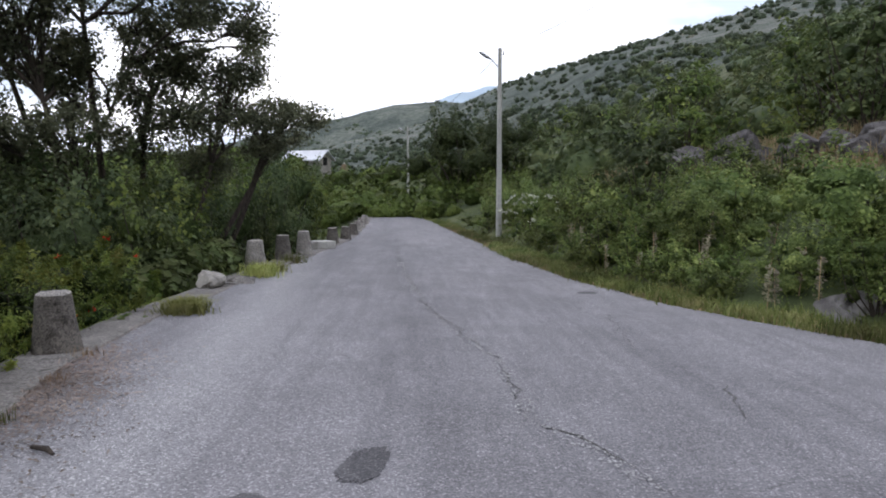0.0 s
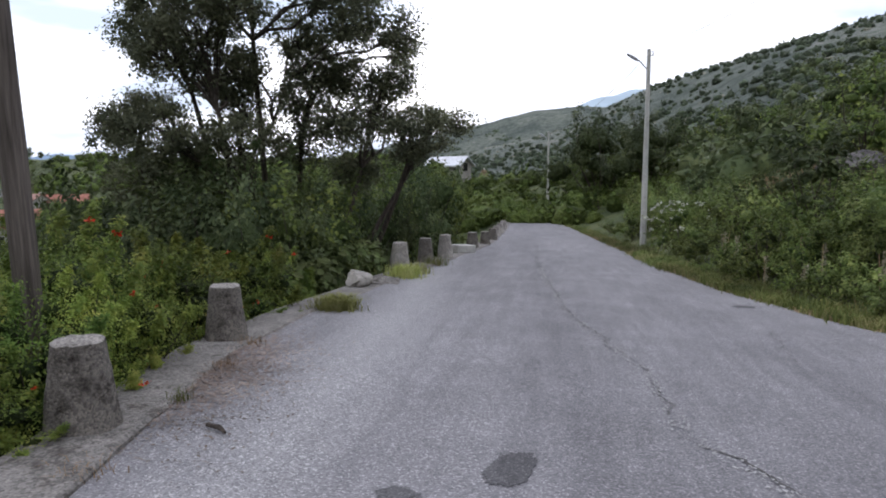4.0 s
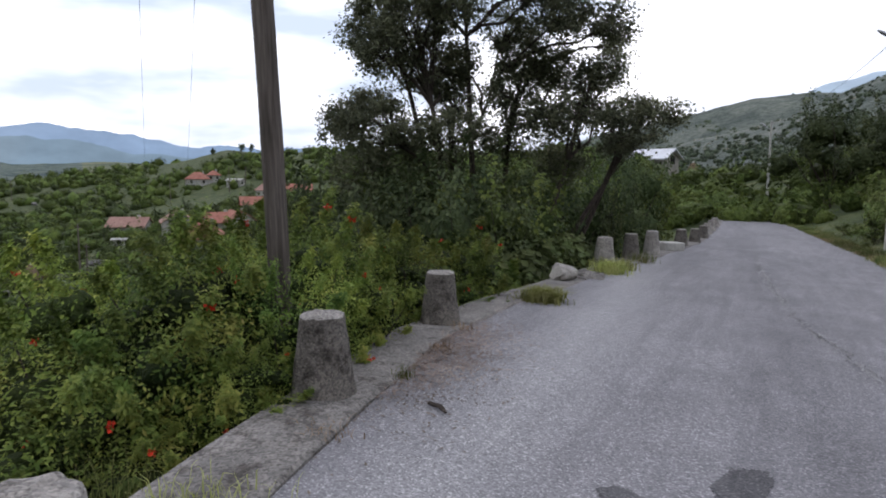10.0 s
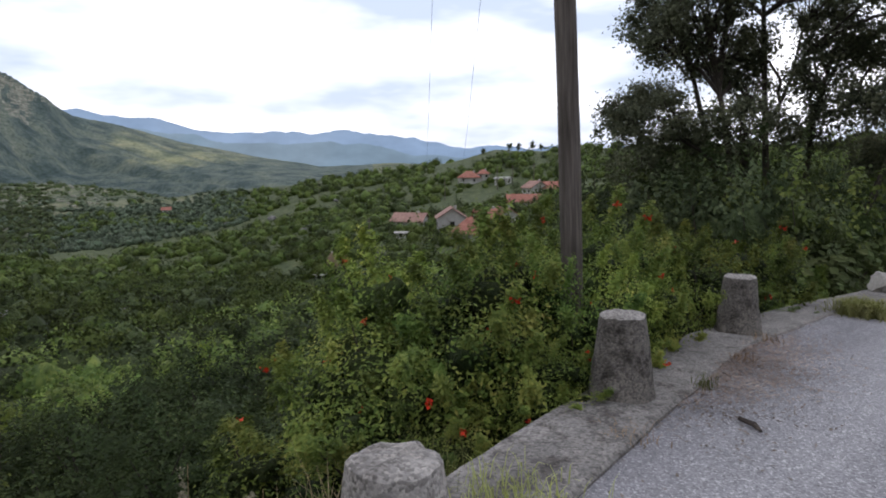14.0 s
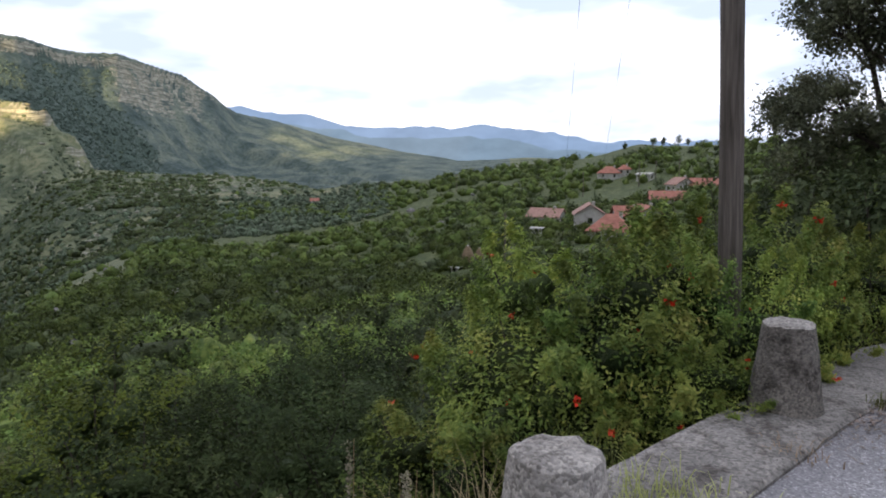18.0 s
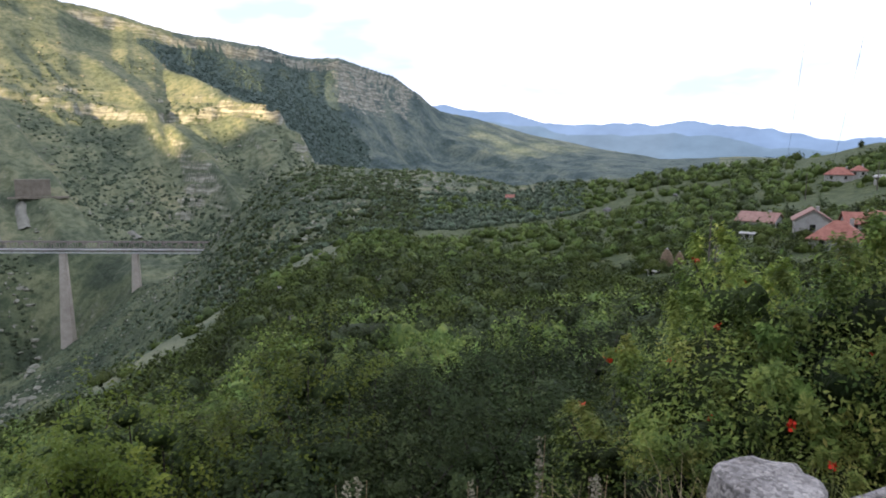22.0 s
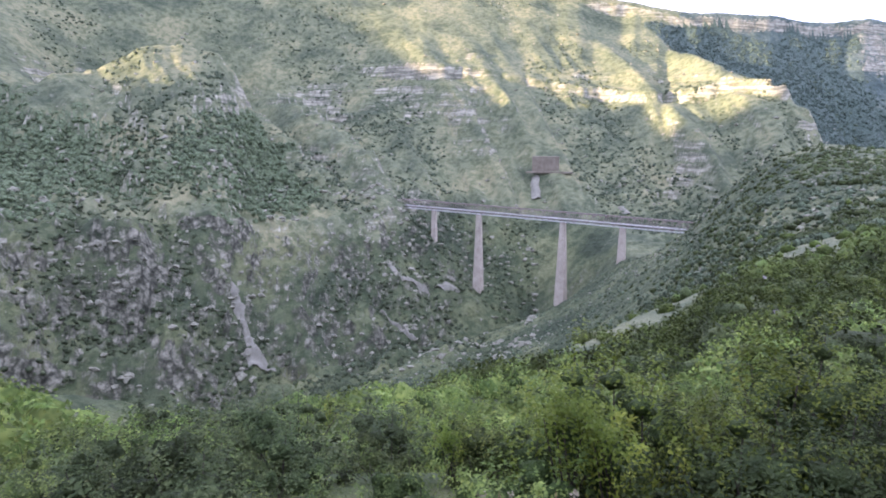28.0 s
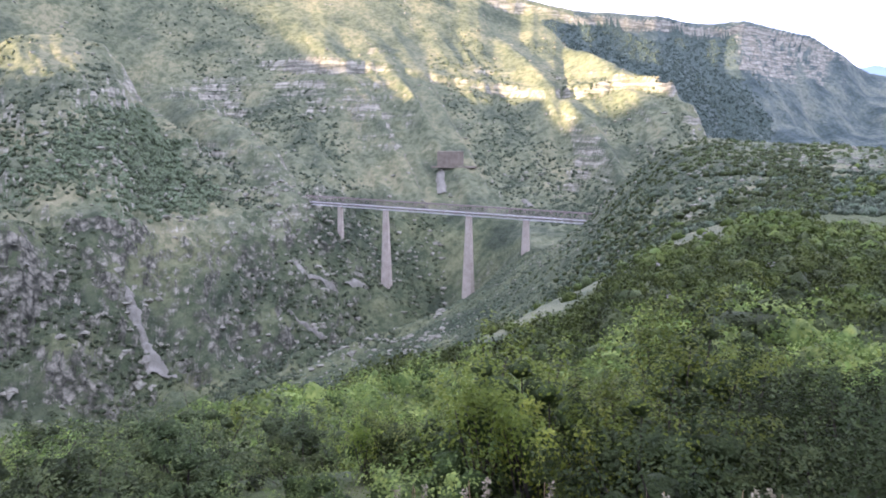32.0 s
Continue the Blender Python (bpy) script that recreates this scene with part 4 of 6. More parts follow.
def wire(a, b, sag, r=0.007):
    n = 24
    a, b = Vector(a), Vector(b)
    cu = bpy.data.curves.new("overhead_wire", "CURVE")
    cu.dimensions, cu.bevel_depth, cu.bevel_resolution = "3D", r, 1
    sp = cu.splines.new("POLY")
    sp.points.add(n)
    for k in range(n + 1):
        t = k / n
        p = a.lerp(b, t) - Vector((0, 0, sag * 4 * t * (1 - t)))
        sp.points[k].co = (*p, 1)
    cu.materials.append(M["dark"])
    return tagged(new("overhead_wire", cu), "thin dark overhead wire strung from the wooden pole", "wire", "overhead wires")


# ---------------------------------------------------------------- plants
class Leaves:
    """Gathers leaf blades as small folded diamonds."""
    def __init__(self, seed):
        self.g, self.v = np.random.default_rng(seed), []

    def add(self, at, size, long=1.9, out=None, face=None, loose=0.36):
        """out: the way the blades point; face: the way their upper sides turn."""
        n, g = len(at), self.g
        if face is not None:
            k = face + g.normal(size=(n, 3)) * loose
            k /= np.linalg.norm(k, axis=1, keepdims=True) + 1e-9
            d = np.cross(k, g.normal(size=(n, 3)))
        else:
            d = g.normal(size=(n, 3))
            d[:, 2] = d[:, 2] * 0.6 + 0.25
            if out is not None:
                d = d + out * 0.8
            k = np.cross(d, g.normal(size=(n, 3)))
            k /= np.linalg.norm(k, axis=1, keepdims=True) + 1e-9
        d /= np.linalg.norm(d, axis=1, keepdims=True) + 1e-9
        s = np.cross(d, k)
        sz = (size * g.uniform(0.6, 1.35, n))[:, None]
        self.v.append(np.stack([at, at + d * sz * 0.5 + s * sz / long * 0.5 + k * sz * 0.07, at + d * sz, at + d * sz * 0.5 - s * sz / long * 0.5 + k * sz * 0.07], 1))

    def mesh(self, name, mat):
        v = np.concatenate(self.v).reshape(-1, 3)
        f = np.arange(len(v)).reshape(-1, 4)
        return mesh_from(name, v, f, mat)


def shell(g, n, rad, inner=0.35):
    """Points in an uneven egg: most near the outside."""
    d = g.normal(size=(n, 3))
    d /= np.linalg.norm(d, axis=1, keepdims=True)
    a, b, c = g.uniform(0, 6, 3)
    lump = 1 + 0.36 * np.sin(d[:, 0] * 4 + a) * np.cos(d[:, 1] * 4 + b) + 0.2 * np.sin(d[:, 2] * 8 + d[:, 0] * 6 + c)
    t = np.cbrt(g.uniform(inner ** 3, 1, n)) * lump
    return d * t[:, None] * np.array(rad), d


def ball(sub):
    bm = bmesh.new()
    bmesh.ops.create_icosphere(bm, subdivisions=sub, radius=1.0)
    v, f = np.array([q.co[:] for q in bm.verts]), np.array([[q.index for q in p.verts] for p in bm.faces])
    bm.free()
    return v, f


BALL = {k: ball(k) for k in (1, 2, 3)}


def masses(name, g, at, size, mat, sub=2, flat=0.82, rough=0.16):
    """Lumpy bodies of leafage, all in one mesh; at (n, 3), size (n)."""
    bv, bf = BALL[sub]
    n, m = len(at), len(bv)
    ph = g.uniform(0, 6, (n, 3, 1))
    lump = 1 + rough * np.sin(bv[:, 0] * 3.4 + ph[:, 0]) * np.cos(bv[:, 1] * 3.4 + ph[:, 1]) + rough * 0.8 * np.sin(bv[:, 2] * 5 + bv[:, 0] * 4 + ph[:, 2]) + g.normal(0, rough * 0.55, (n, m))
    v = at[:, None, :] + bv[None] * (lump * size[:, None])[:, :, None] * np.array([1, 1, flat])
    f = bf[None] + (np.arange(n) * m)[:, None, None]
    return mesh_from(name, v.reshape(-1, 3), f.reshape(-1, 3), M[mat], mat != "pale_rock")


def stem_mesh(bm, g, tips, r0):
    for t in tips:
        t = Vector(t)
        mid = t * 0.5 + Vector(g.normal(size=3) * 0.06 * t.length)
        b = Vector((g.normal() * r0 * 2, g.normal() * r0 * 2, 0))
        bm_tube(bm, b, mid, r0, r0 * 0.65, 6, False)
        bm_tube(bm, mid, t, r0 * 0.65, r0 * 0.2, 5, False)
    return bm


def bush(name, label, mat, seed, rad=(1.4, 1.4, 1.2), sprigs=90, per=40, leaf=0.06, long=2.2, spread=0.22, spike=0.0, flowers=0, bark="bark", flower_mat="flower", fsize=0.035, lobes=0, shoots=0.14):
    """A shrub: woody stem, leaf crown made of many sprigs, and flowers where it has them. Stands on its origin, about 2 * rad high."""
    g = np.random.default_rng(seed)
    ob = thing(name, (0, 0, 0), label, "shrub")
    c, d = shell(g, sprigs, rad)
    c[:, 2] = np.maximum(c[:, 2] + rad[2] * 0.95, 0.1)
    lv = Leaves(seed + 1)
    mean = float(np.mean(rad))
    if lobes:
        # rounded leafy lobes with gaps between them, and a few shoots above
        lc, ld = shell(g, lobes, np.array(rad) * 0.66, 0.7)
        lc[:, 2] = np.clip(lc[:, 2] + rad[2] * 0.95, rad[2] * 0.25, rad[2] * 1.68)
        ls = mean * 0.41 * g.uniform(0.6, 1.35, lobes)
        for q, w, s in zip(lc, ld, ls):
            m = max(8, int(sprigs * per * (1 - shoots) / lobes * (s / (mean * 0.41)) ** 2))
            k = g.normal(size=(m, 3)) + w * 0.55 + np.array([0, 0, 0.45])
            k /= np.linalg.norm(k, axis=1, keepdims=True)
            dent = 1 + 0.22 * np.sin(k[:, 0] * 7 + s * 40) * np.cos(k[:, 1] * 7 + s * 20)
            lv.add(q + k * (s * dent * (g.uniform(0.55, 1.14, m) if mat in ("leaf_pom", "leaf_bramble") else g.uniform(0.5, 1.0, m) + 0.55 * g.uniform(0, 1, m) ** 3))[:, None] * np.array([1, 1, 0.82]), leaf, long, face=k + np.array([0, 0, 0.3]), loose=0.36)
        # pomegranate cores are much darker green, standing in for shade between the leaves
        core = masses("inner_leafage", g, lc, ls * (0.2 if mat == "leaf_shade" else 0.4 if mat == "leaf_pom" else 0.46 if sprigs > 90 else 0.34), {"leaf_bramble": "mass_bramble", "leaf_shade": "mass_shade", "leaf_dark": "mass_dark", "leaf_grey": "mass_dark", "leaf_pom": "mass_pom"}.get(mat, "mass_core"), 2 if sprigs > 90 else 1, 0.8, 0.24)
        top = np.argsort(-lc[:, 2] - np.linalg.norm(lc[:, :2], axis=1))[: max(6, lobes * 2 // 3)]
        c, d = np.concatenate([lc[top] + ld[top] * ls[top, None]]), ld[top]
        per = max(8, int(sprigs * per * shoots / len(top)))
    for q, w in zip(c, d):
        way = w * 0.8 + g.normal(size=3) * 0.4 + np.array([0, 0, 0.45 + spike])
        way /= np.linalg.norm(way)
        t = g.uniform(0, 1, per)
        ln = spread * g.uniform(0.8, 2.1) * (1 + spike)
        at = q + way * (t * ln)[:, None] + g.normal(size=(per, 3)) * spread * 0.33 * (1.1 - t[:, None] * 0.6)
        face = (at - q - way * ln * 0.4)
        face = face / (np.linalg.norm(face, axis=1, keepdims=True) + 1e-9) * 0.5 + w * 0.5 + np.array([0, 0, 0.55])
        lv.add(at, leaf, long, face=face)
    crown = lv.mesh("crown", M[mat])
    if lobes:
        bm = bmesh.new()
        bm.from_mesh(crown)
        n = len(bm.faces)
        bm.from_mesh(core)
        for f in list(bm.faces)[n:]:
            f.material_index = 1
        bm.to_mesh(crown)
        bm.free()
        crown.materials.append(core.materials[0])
    part("crown", crown, None, ob)
    bm = bmesh.new()
    stem_mesh(bm, g, c[g.choice(len(c), min(10, len(c)), replace=False)], 0.014 + 0.01 * rad[2])
    part("woody_stem", bm, M[bark], ob)
    if flowers:
        out = lc + ld * ls[:, None] * 1.05 if lobes else c[np.argsort(-(np.linalg.norm((c - [0, 0, rad[2]]) / np.array(rad), axis=1)))[: sprigs // 2]]
        for q in out[g.choice(len(out), min(flowers, len(out)), replace=False)]:
            q = q + (q - [0, 0, rad[2]]) * 0.14
            fl = Leaves(int(g.integers(1e6)))
            fl.add(q + g.normal(size=(9, 3)) * fsize * 0.35, fsize * 1.3, 1.3)
            part("blossom", fl.mesh("blossom", M[flower_mat]), None, ob, "scarlet blossom" if flower_mat == "flower" else "white blossom")
    return ob


def park(ob):
    """Removes a pattern plant after its copies stand."""
    for o in (*ob.children_recursive, ob):
        bpy.data.objects.remove(o)


def put(ob, x, y, s=1.0, turn=0.0, sink=0.1, sz=None, z=None, label="", name=""):
    zz = float(land(x, y)) - sink if z is None else z
    c = copy_thing(ob, pose(x, y, zz, 0, 0, turn) @ Matrix.Diagonal((s, s, sz or s, 1)))
    if label:
        c["label"] = label
    if name:
        c.name, c["category"] = name, "tree"
    return c


def polar(az, r):
    a = radians(az)
    return -0.6 - math.sin(a) * r, -0.3 + math.cos(a) * r


# pomegranate hedge behind the kerb: (x, y, height of its top, width)
rng = random.Random(11)
pom = [bush("pomegranate_bush", "leafy green pomegranate bush with scarlet flowers behind the kerb", "leaf_pom", 100 + k, (1.05, 1.05, 1.15), 640, 30, 0.047, 2.2, 0.13, 0.3, flowers=(10, 8, 6)[k], fsize=0.032, lobes=40, shoots=0.5) for k in range(3)]
HEDGE = ((-4.5, 1.55, -0.05, 0.75), (-4.5, 2.45, 0.72, 0.85), (-4.45, 3.3, 1.1, 0.85), (-5.15, 3.2, 1.15, 1.0), (-4.8, 4.6, 1.15, 0.85), (-5.4, 5.6, 1.15, 1.0), (-4.95, 6.8, 0.95, 0.9), (-5.3, 8.2, 0.8, 1.0), (-5.2, 9.8, 0.35, 0.85), (-6.3, 7.2, 0.6, 1.0), (-6.2, 4.6, 0.35, 1.0), (-4.15, 0.9, -0.75, 0.6), (-4.1, 3.75, 0.98, 0.55), (-4.35, 4.9, 1.0, 0.55), (-3.66, 2.95, 0.38, 0.42), (-4.1, 2.2, 0.2, 0.55), (-4.25, 4.2, 0.45, 0.5), (-4.55, 5.6, 0.55, 0.55), (-4.4, 7.6, 0.1, 0.5))
for k, (x, y, top, wide) in enumerate(HEDGE):
    put(pom[k % 3], x, y, wide, rng.uniform(0, 360), 0.15, sz=(top - float(land(x, y))) / 2.3)
for o in pom:
    park(o)

# scrub below the road, and on the bank above it
def scrub_set(share, leaf, seed):
    """The kinds of shrub; share: how much of the full leafage, for those that stand further off."""
    n = lambda v: int(v * share)
    b = lambda label, mat, k, rad, m, size, long, spread, spike, lobes, name="scrub_bush": bush(name, label, mat, seed + k, rad, n(m), 24, size * leaf, long, spread, spike, lobes=lobes if share > 0.4 else int(lobes * 0.8), shoots=0.26)
    return [b("dense green broadleaf scrub bush on the slope", "leaf_scrub", 0, (1.8, 1.8, 1.7), 150, 0.105, 1.6, 0.3, 0.2, 22),
            b("grey-green leafy shrub on the slope", "leaf_grey", 1, (1.7, 1.7, 1.9), 160, 0.095, 2.2, 0.3, 0.5, 20),
            b("dark green rounded shrub on the slope", "leaf_dark", 2, (1.9, 1.9, 1.8), 230, 0.11, 1.7, 0.3, 0.0, 24),
            b("bright lime green young tree top on the slope", "leaf_lime", 3, (0.9, 0.9, 1.8), 120, 0.075, 1.8, 0.26, 0.8, 14),
            b("tangled bramble mound with pale green leaves on the bank", "leaf_bramble", 4, (1.9, 1.9, 1.1), 170, 0.095, 1.4, 0.28, 0.2, 24, "bramble_bush"),
            bush("broadleaf_weed", "grey-green broad-leaved plant behind the kerb", "leaf_grey", seed + 5, (0.6, 0.6, 0.45), 40, 8, 0.17, 1.6, 0.2),
            b("olive and brownish green shrub on the slope", "leaf_olive", 6, (1.5, 1.5, 1.4), 120, 0.1, 1.8, 0.3, 0.3, 18),
            b("light green feathery shrub on the slope", "leaf_scrub", 7, (1.6, 1.6, 1.7), 130, 0.085, 2.4, 0.34, 0.7, 16),
            b("dark shrub below the kerb, shade put into its leaf colour", "leaf_shade", 8, (1.9, 1.9, 1.8), 400, 0.078, 2.2, 0.3, 0.4, 24)]


kinds, low = scrub_set(0.95, 0.92, 200), scrub_set(0.3, 1.5, 300)
rng = random.Random(5)
LIMIT_AZ, LIMIT_EL = (30, 45, 60, 75, 95, 110, 125, 160), (-6, -8.5, -11, -13.5, -16.5, -19, -19.8, -19.5)
for k in range(245):
    az = rng.uniform(46, 163)
    r = math.exp(rng.uniform(math.log(5.6), math.log(48)))
    x, y = polar(az, r)
    room = 1.4 + r * math.tan(radians(float(np.interp(az, LIMIT_AZ, LIMIT_EL)))) - float(land(x, y))
    w = rng.choices((0, 1, 2, 3, 6, 7), (5, 4, 2, 1.6, 1.6, 2.5) if az < 95 else (7, 1.5, 1.2, 2.4, 1.6, 4) if az < 122 else (4, 4, 3, 0.7, 1, 3))[0]
    s = min(rng.uniform(0.7, 1.25) * (0.85 + r / 90), room / 3.9 * rng.uniform(0.55, 1.15))
    # between these azimuths most shrubs take the leaf colour darkened for shade
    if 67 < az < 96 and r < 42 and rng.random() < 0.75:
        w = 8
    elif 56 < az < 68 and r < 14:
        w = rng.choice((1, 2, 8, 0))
    if x > float(kerb_x(y)) - (3.2 if az < 84 else 2.3) or s < 0.22:
        continue
    put((kinds if r < 10.5 else low)[w], x, y, max(s, 0.42) * rng.uniform(0.95, 1.15), rng.uniform(0, 360), 0.3, sz=s)
for az, el, r in ((108.8, 15.2, 7.6), (105.6, 15.4, 7.9), (103.5, 17.0, 7.2), (93.6, 16.4, 7.4), (96.0, 17.5, 7.0), (89.5, 12.5, 13.0), (91.0, 13.5, 12.4)):
    x, y = polar(az, r)
    s = max(0.3, (1.4 - r * math.tan(radians(el)) - float(land(x, y))) / 3.5)
    put(kinds[3], x, y, s * 1.1, az * 7, 0.2, sz=s)
for k in range(150):
    y = 3 + 59 * rng.random() ** 1.25
    d = (1.3 if y < 38 else 3.6) + 6.4 * rng.random() ** 1.3
    x = float(verge_x(y)) + d
    s = rng.uniform(0.5, 0.8) * (1 if 2.6 < d < 5.5 else 0.66)
    put((kinds if y < 14 else low)[rng.choices((4, 0, 2, 7, 6), (9, 1.4, 0.5, 1.4, 0.8))[0]], x, y, s, rng.uniform(0, 360), 0.2)
for k in range(34):
    y = rng.uniform(4.5, 19)
    put(low[rng.choices((4, 7, 0), (5, 2, 1))[0]], float(verge_x(y)) + rng.uniform(0.9, 2.3), y, rng.uniform(0.24, 0.42), rng.uniform(0, 360), 0.1)
for k in range(95):
    y = rng.uniform(6, 80)
    d = rng.uniform(11.5, 36)
    x = float(verge_x(min(y, 75))) + d
    put(low[rng.choices((0, 2, 1, 6), (5, 2, 2, 2))[0]], x, y, rng.uniform(0.9, 1.5), rng.uniform(0, 360), 0.3, label="small dark green tree on the hill above the road", name="hill_tree")
for k in range(50):
    y = rng.uniform(19, 75)
    x = float(kerb_x(y)) - rng.uniform(2.9, 14)
    s = rng.uniform(0.6, 0.95) * (0.45 if y > 32 and 4.5 < math.degrees(math.atan2(-x, y)) < 12.5 else 1)
    put(low[rng.choices((0, 2, 4), (4, 2, 2))[0]], x, y, s, rng.uniform(0, 360), 0.3)
for k in range(9):
    y = 10.6 + k * 0.42
    put(kinds[5], float(kerb_x(y)) - 1.15 - rng.uniform(0, 0.7), y, rng.uniform(0.8, 1.2), rng.uniform(0, 360), z=-0.95 + rng.uniform(-0.1, 0.15))


# the tall oak by the bend
def tree(x, y, limbs, seed, label, leaf=0.12, sprigs=26, per=34, mat="leaf_dark", spread=0.42):
    z = float(land(x, y)) - 0.2
    ob = thing("oak_tree", (x, y, z), label, "tree")
    g = np.random.default_rng(seed)
    wood, lv = bmesh.new(), Leaves(seed)
    for lx, ly, lz, r0, w in limbs:
        tip = np.array([lx, ly, lz], float)
        pts = [g.normal(size=3) * [0.12, 0.12, 0]]
        for t in (0.2, 0.4, 0.6, 0.8, 1.0):
            pts.append(tip * np.array([t ** 1.25, t ** 1.25, t]) + g.normal(size=3) * 0.2)
        for k in range(5):
            bm_tube(wood, pts[k], pts[k + 1], r0 * (1 - 0.18 * k), r0 * (1 - 0.18 * (k + 1)), 8, False)
        pa = np.array(pts)
        for k in range(sprigs):
            t = g.uniform(0.25, 1.02)
            q0 = np.array([np.interp(t, np.linspace(0, 1, 6), pa[:, a]) for a in range(3)])
            d = g.normal(size=3)
            d[2] = abs(d[2]) * 0.6 + 0.1
            d /= np.linalg.norm(d)
            q1 = q0 + d * w * g.uniform(0.3, 1.0) * (1.3 - 0.8 * t)
            bm_tube(wood, q0, q1, 0.02, 0.006, 4, False)
            for s in range(3):
                c = q0 + (q1 - q0) * g.uniform(0.4, 1.08) + g.normal(size=3) * 0.14
                at = c + g.normal(size=(per, 3)) * spread * np.array([0.5, 0.5, 0.4]) * g.uniform(0.6, 1.2)
                lv.add(at, leaf, 1.9, face=(at - c) * 1.5 + np.array([0, 0, 0.5]))
    part("trunk", wood, M["bark"], ob)
    part("crown", lv.mesh("crown", M[mat]), None, ob)
    return ob



def tall_oak(x, y, turn, lobes, seed, label):
    """Several stems from one foot; every lobe of the crown is a limb with leafy twigs and open gaps between them.
    lobes: offset across, height over the road, radius."""
    z = float(land(x, y)) - 0.2
    ob = thing("oak_tree", (x, y, z), label, "tree", turn=turn)
    g = np.random.default_rng(seed)
    wood, lv = bmesh.new(), Leaves(seed)
    forks = []
    for k, (u, h, w) in enumerate(lobes):
        c = np.array([u, g.uniform(-1.3, 1.3), h - z])
        below = [q for q in forks if q[2] < c[2] - 0.7]
        near = min(below, key=lambda q: np.linalg.norm((q - c) * [1, 0.6, 0.5])) if below and k % 5 else None
        thick = 0.105 if near is None else 0.05
        foot = near if near is not None else np.array([np.clip(u * 0.2, -0.7, 0.7) + g.normal(0, 0.15), g.normal(0, 0.2), 0.0])
        bend = foot + (c - foot) * np.array([0.45, 0.5, 0.56]) + g.normal(0, 0.14, 3)
        pts = [foot, foot + (bend - foot) * 0.5 + g.normal(0, 0.1, 3), bend, bend + (c - bend) * 0.5 + g.normal(0, 0.1, 3), c]
        for a, b, r0, r1 in zip(pts, pts[1:], (1, 0.84, 0.68, 0.5), (0.84, 0.68, 0.5, 0.3)):
            bm_tube(wood, a, b, thick * r0, thick * r1, 7, False)
        forks += pts[1:4]
        n = max(10, int(74 * w ** 1.6))
        d = g.normal(size=(n, 3))
        d /= np.linalg.norm(d, axis=1, keepdims=True)
        d[:, 2] = d[:, 2] * 0.85 + 0.12
        tips = c + d * (w * np.cbrt(g.uniform(0.12, 1.0, n)))[:, None]
        for q in tips:
            start = pts[3] + (c - pts[3]) * g.uniform(0.0, 1.0)
            bm_tube(wood, start, q, 0.017, 0.005, 4, False)
            m = int(g.integers(50, 80))
            at = q + g.normal(size=(m, 3)) * np.array([0.15, 0.15, 0.105]) * g.uniform(0.75, 1.25)
            lv.add(at, 0.088, 1.7, face=(at - q) * 2.0 + np.array([0, 0, 0.5]), loose=0.6)
    part("trunk", wood, M["bark"], ob)
    part("crown", lv.mesh("crown", M["leaf_oak"]), None, ob)
    return ob


OAK = ((-3.4, 4.9, 0.62), (-2.7, 5.5, 0.75), (-1.8, 4.9, 0.95), (-0.95, 5.2, 0.8), (-1.5, 3.85, 0.85), (-2.4, 4.1, 0.8), (-0.75, 4.0, 0.65), (-0.9, 3.1, 0.6),
       (-3.65, 2.75, 0.6), (-3.05, 3.05, 0.65), (-3.2, 2.3, 0.65), (-2.4, 2.5, 0.6), (-1.8, 6.7, 1.2), (-0.6, 7.2, 1.2), (-2.9, 6.9, 0.8),
       (0.45, 5.0, 0.75), (1.15, 5.5, 0.85), (1.85, 4.9, 0.75), (0.9, 4.1, 0.75), (1.75, 3.85, 0.7), (0.55, 3.25, 0.6), (1.3, 6.9, 1.2), (2.2, 6.2, 0.7),
       (2.9, 4.9, 0.5), (3.3, 4.7, 0.36), (3.05, 3.9, 0.5), (2.5, 3.6, 0.5), (2.4, 2.8, 0.5), (3.2, 3.05, 0.42), (4.0, 3.05, 0.4), (4.4, 2.75, 0.34), (3.6, 2.5, 0.55), (2.9, 2.2, 0.6),
       (-2.2, 1.7, 0.8), (-0.9, 2.1, 0.8), (0.4, 2.2, 0.75), (1.5, 2.5, 0.7), (-3.0, 1.3, 0.7), (1.9, 1.6, 0.7))
tall_oak(-7.3, 15.3, 23.5, sorted(OAK, key=lambda q: -q[1]), 7, "tall dark green multi-stemmed oak beside the road bend")
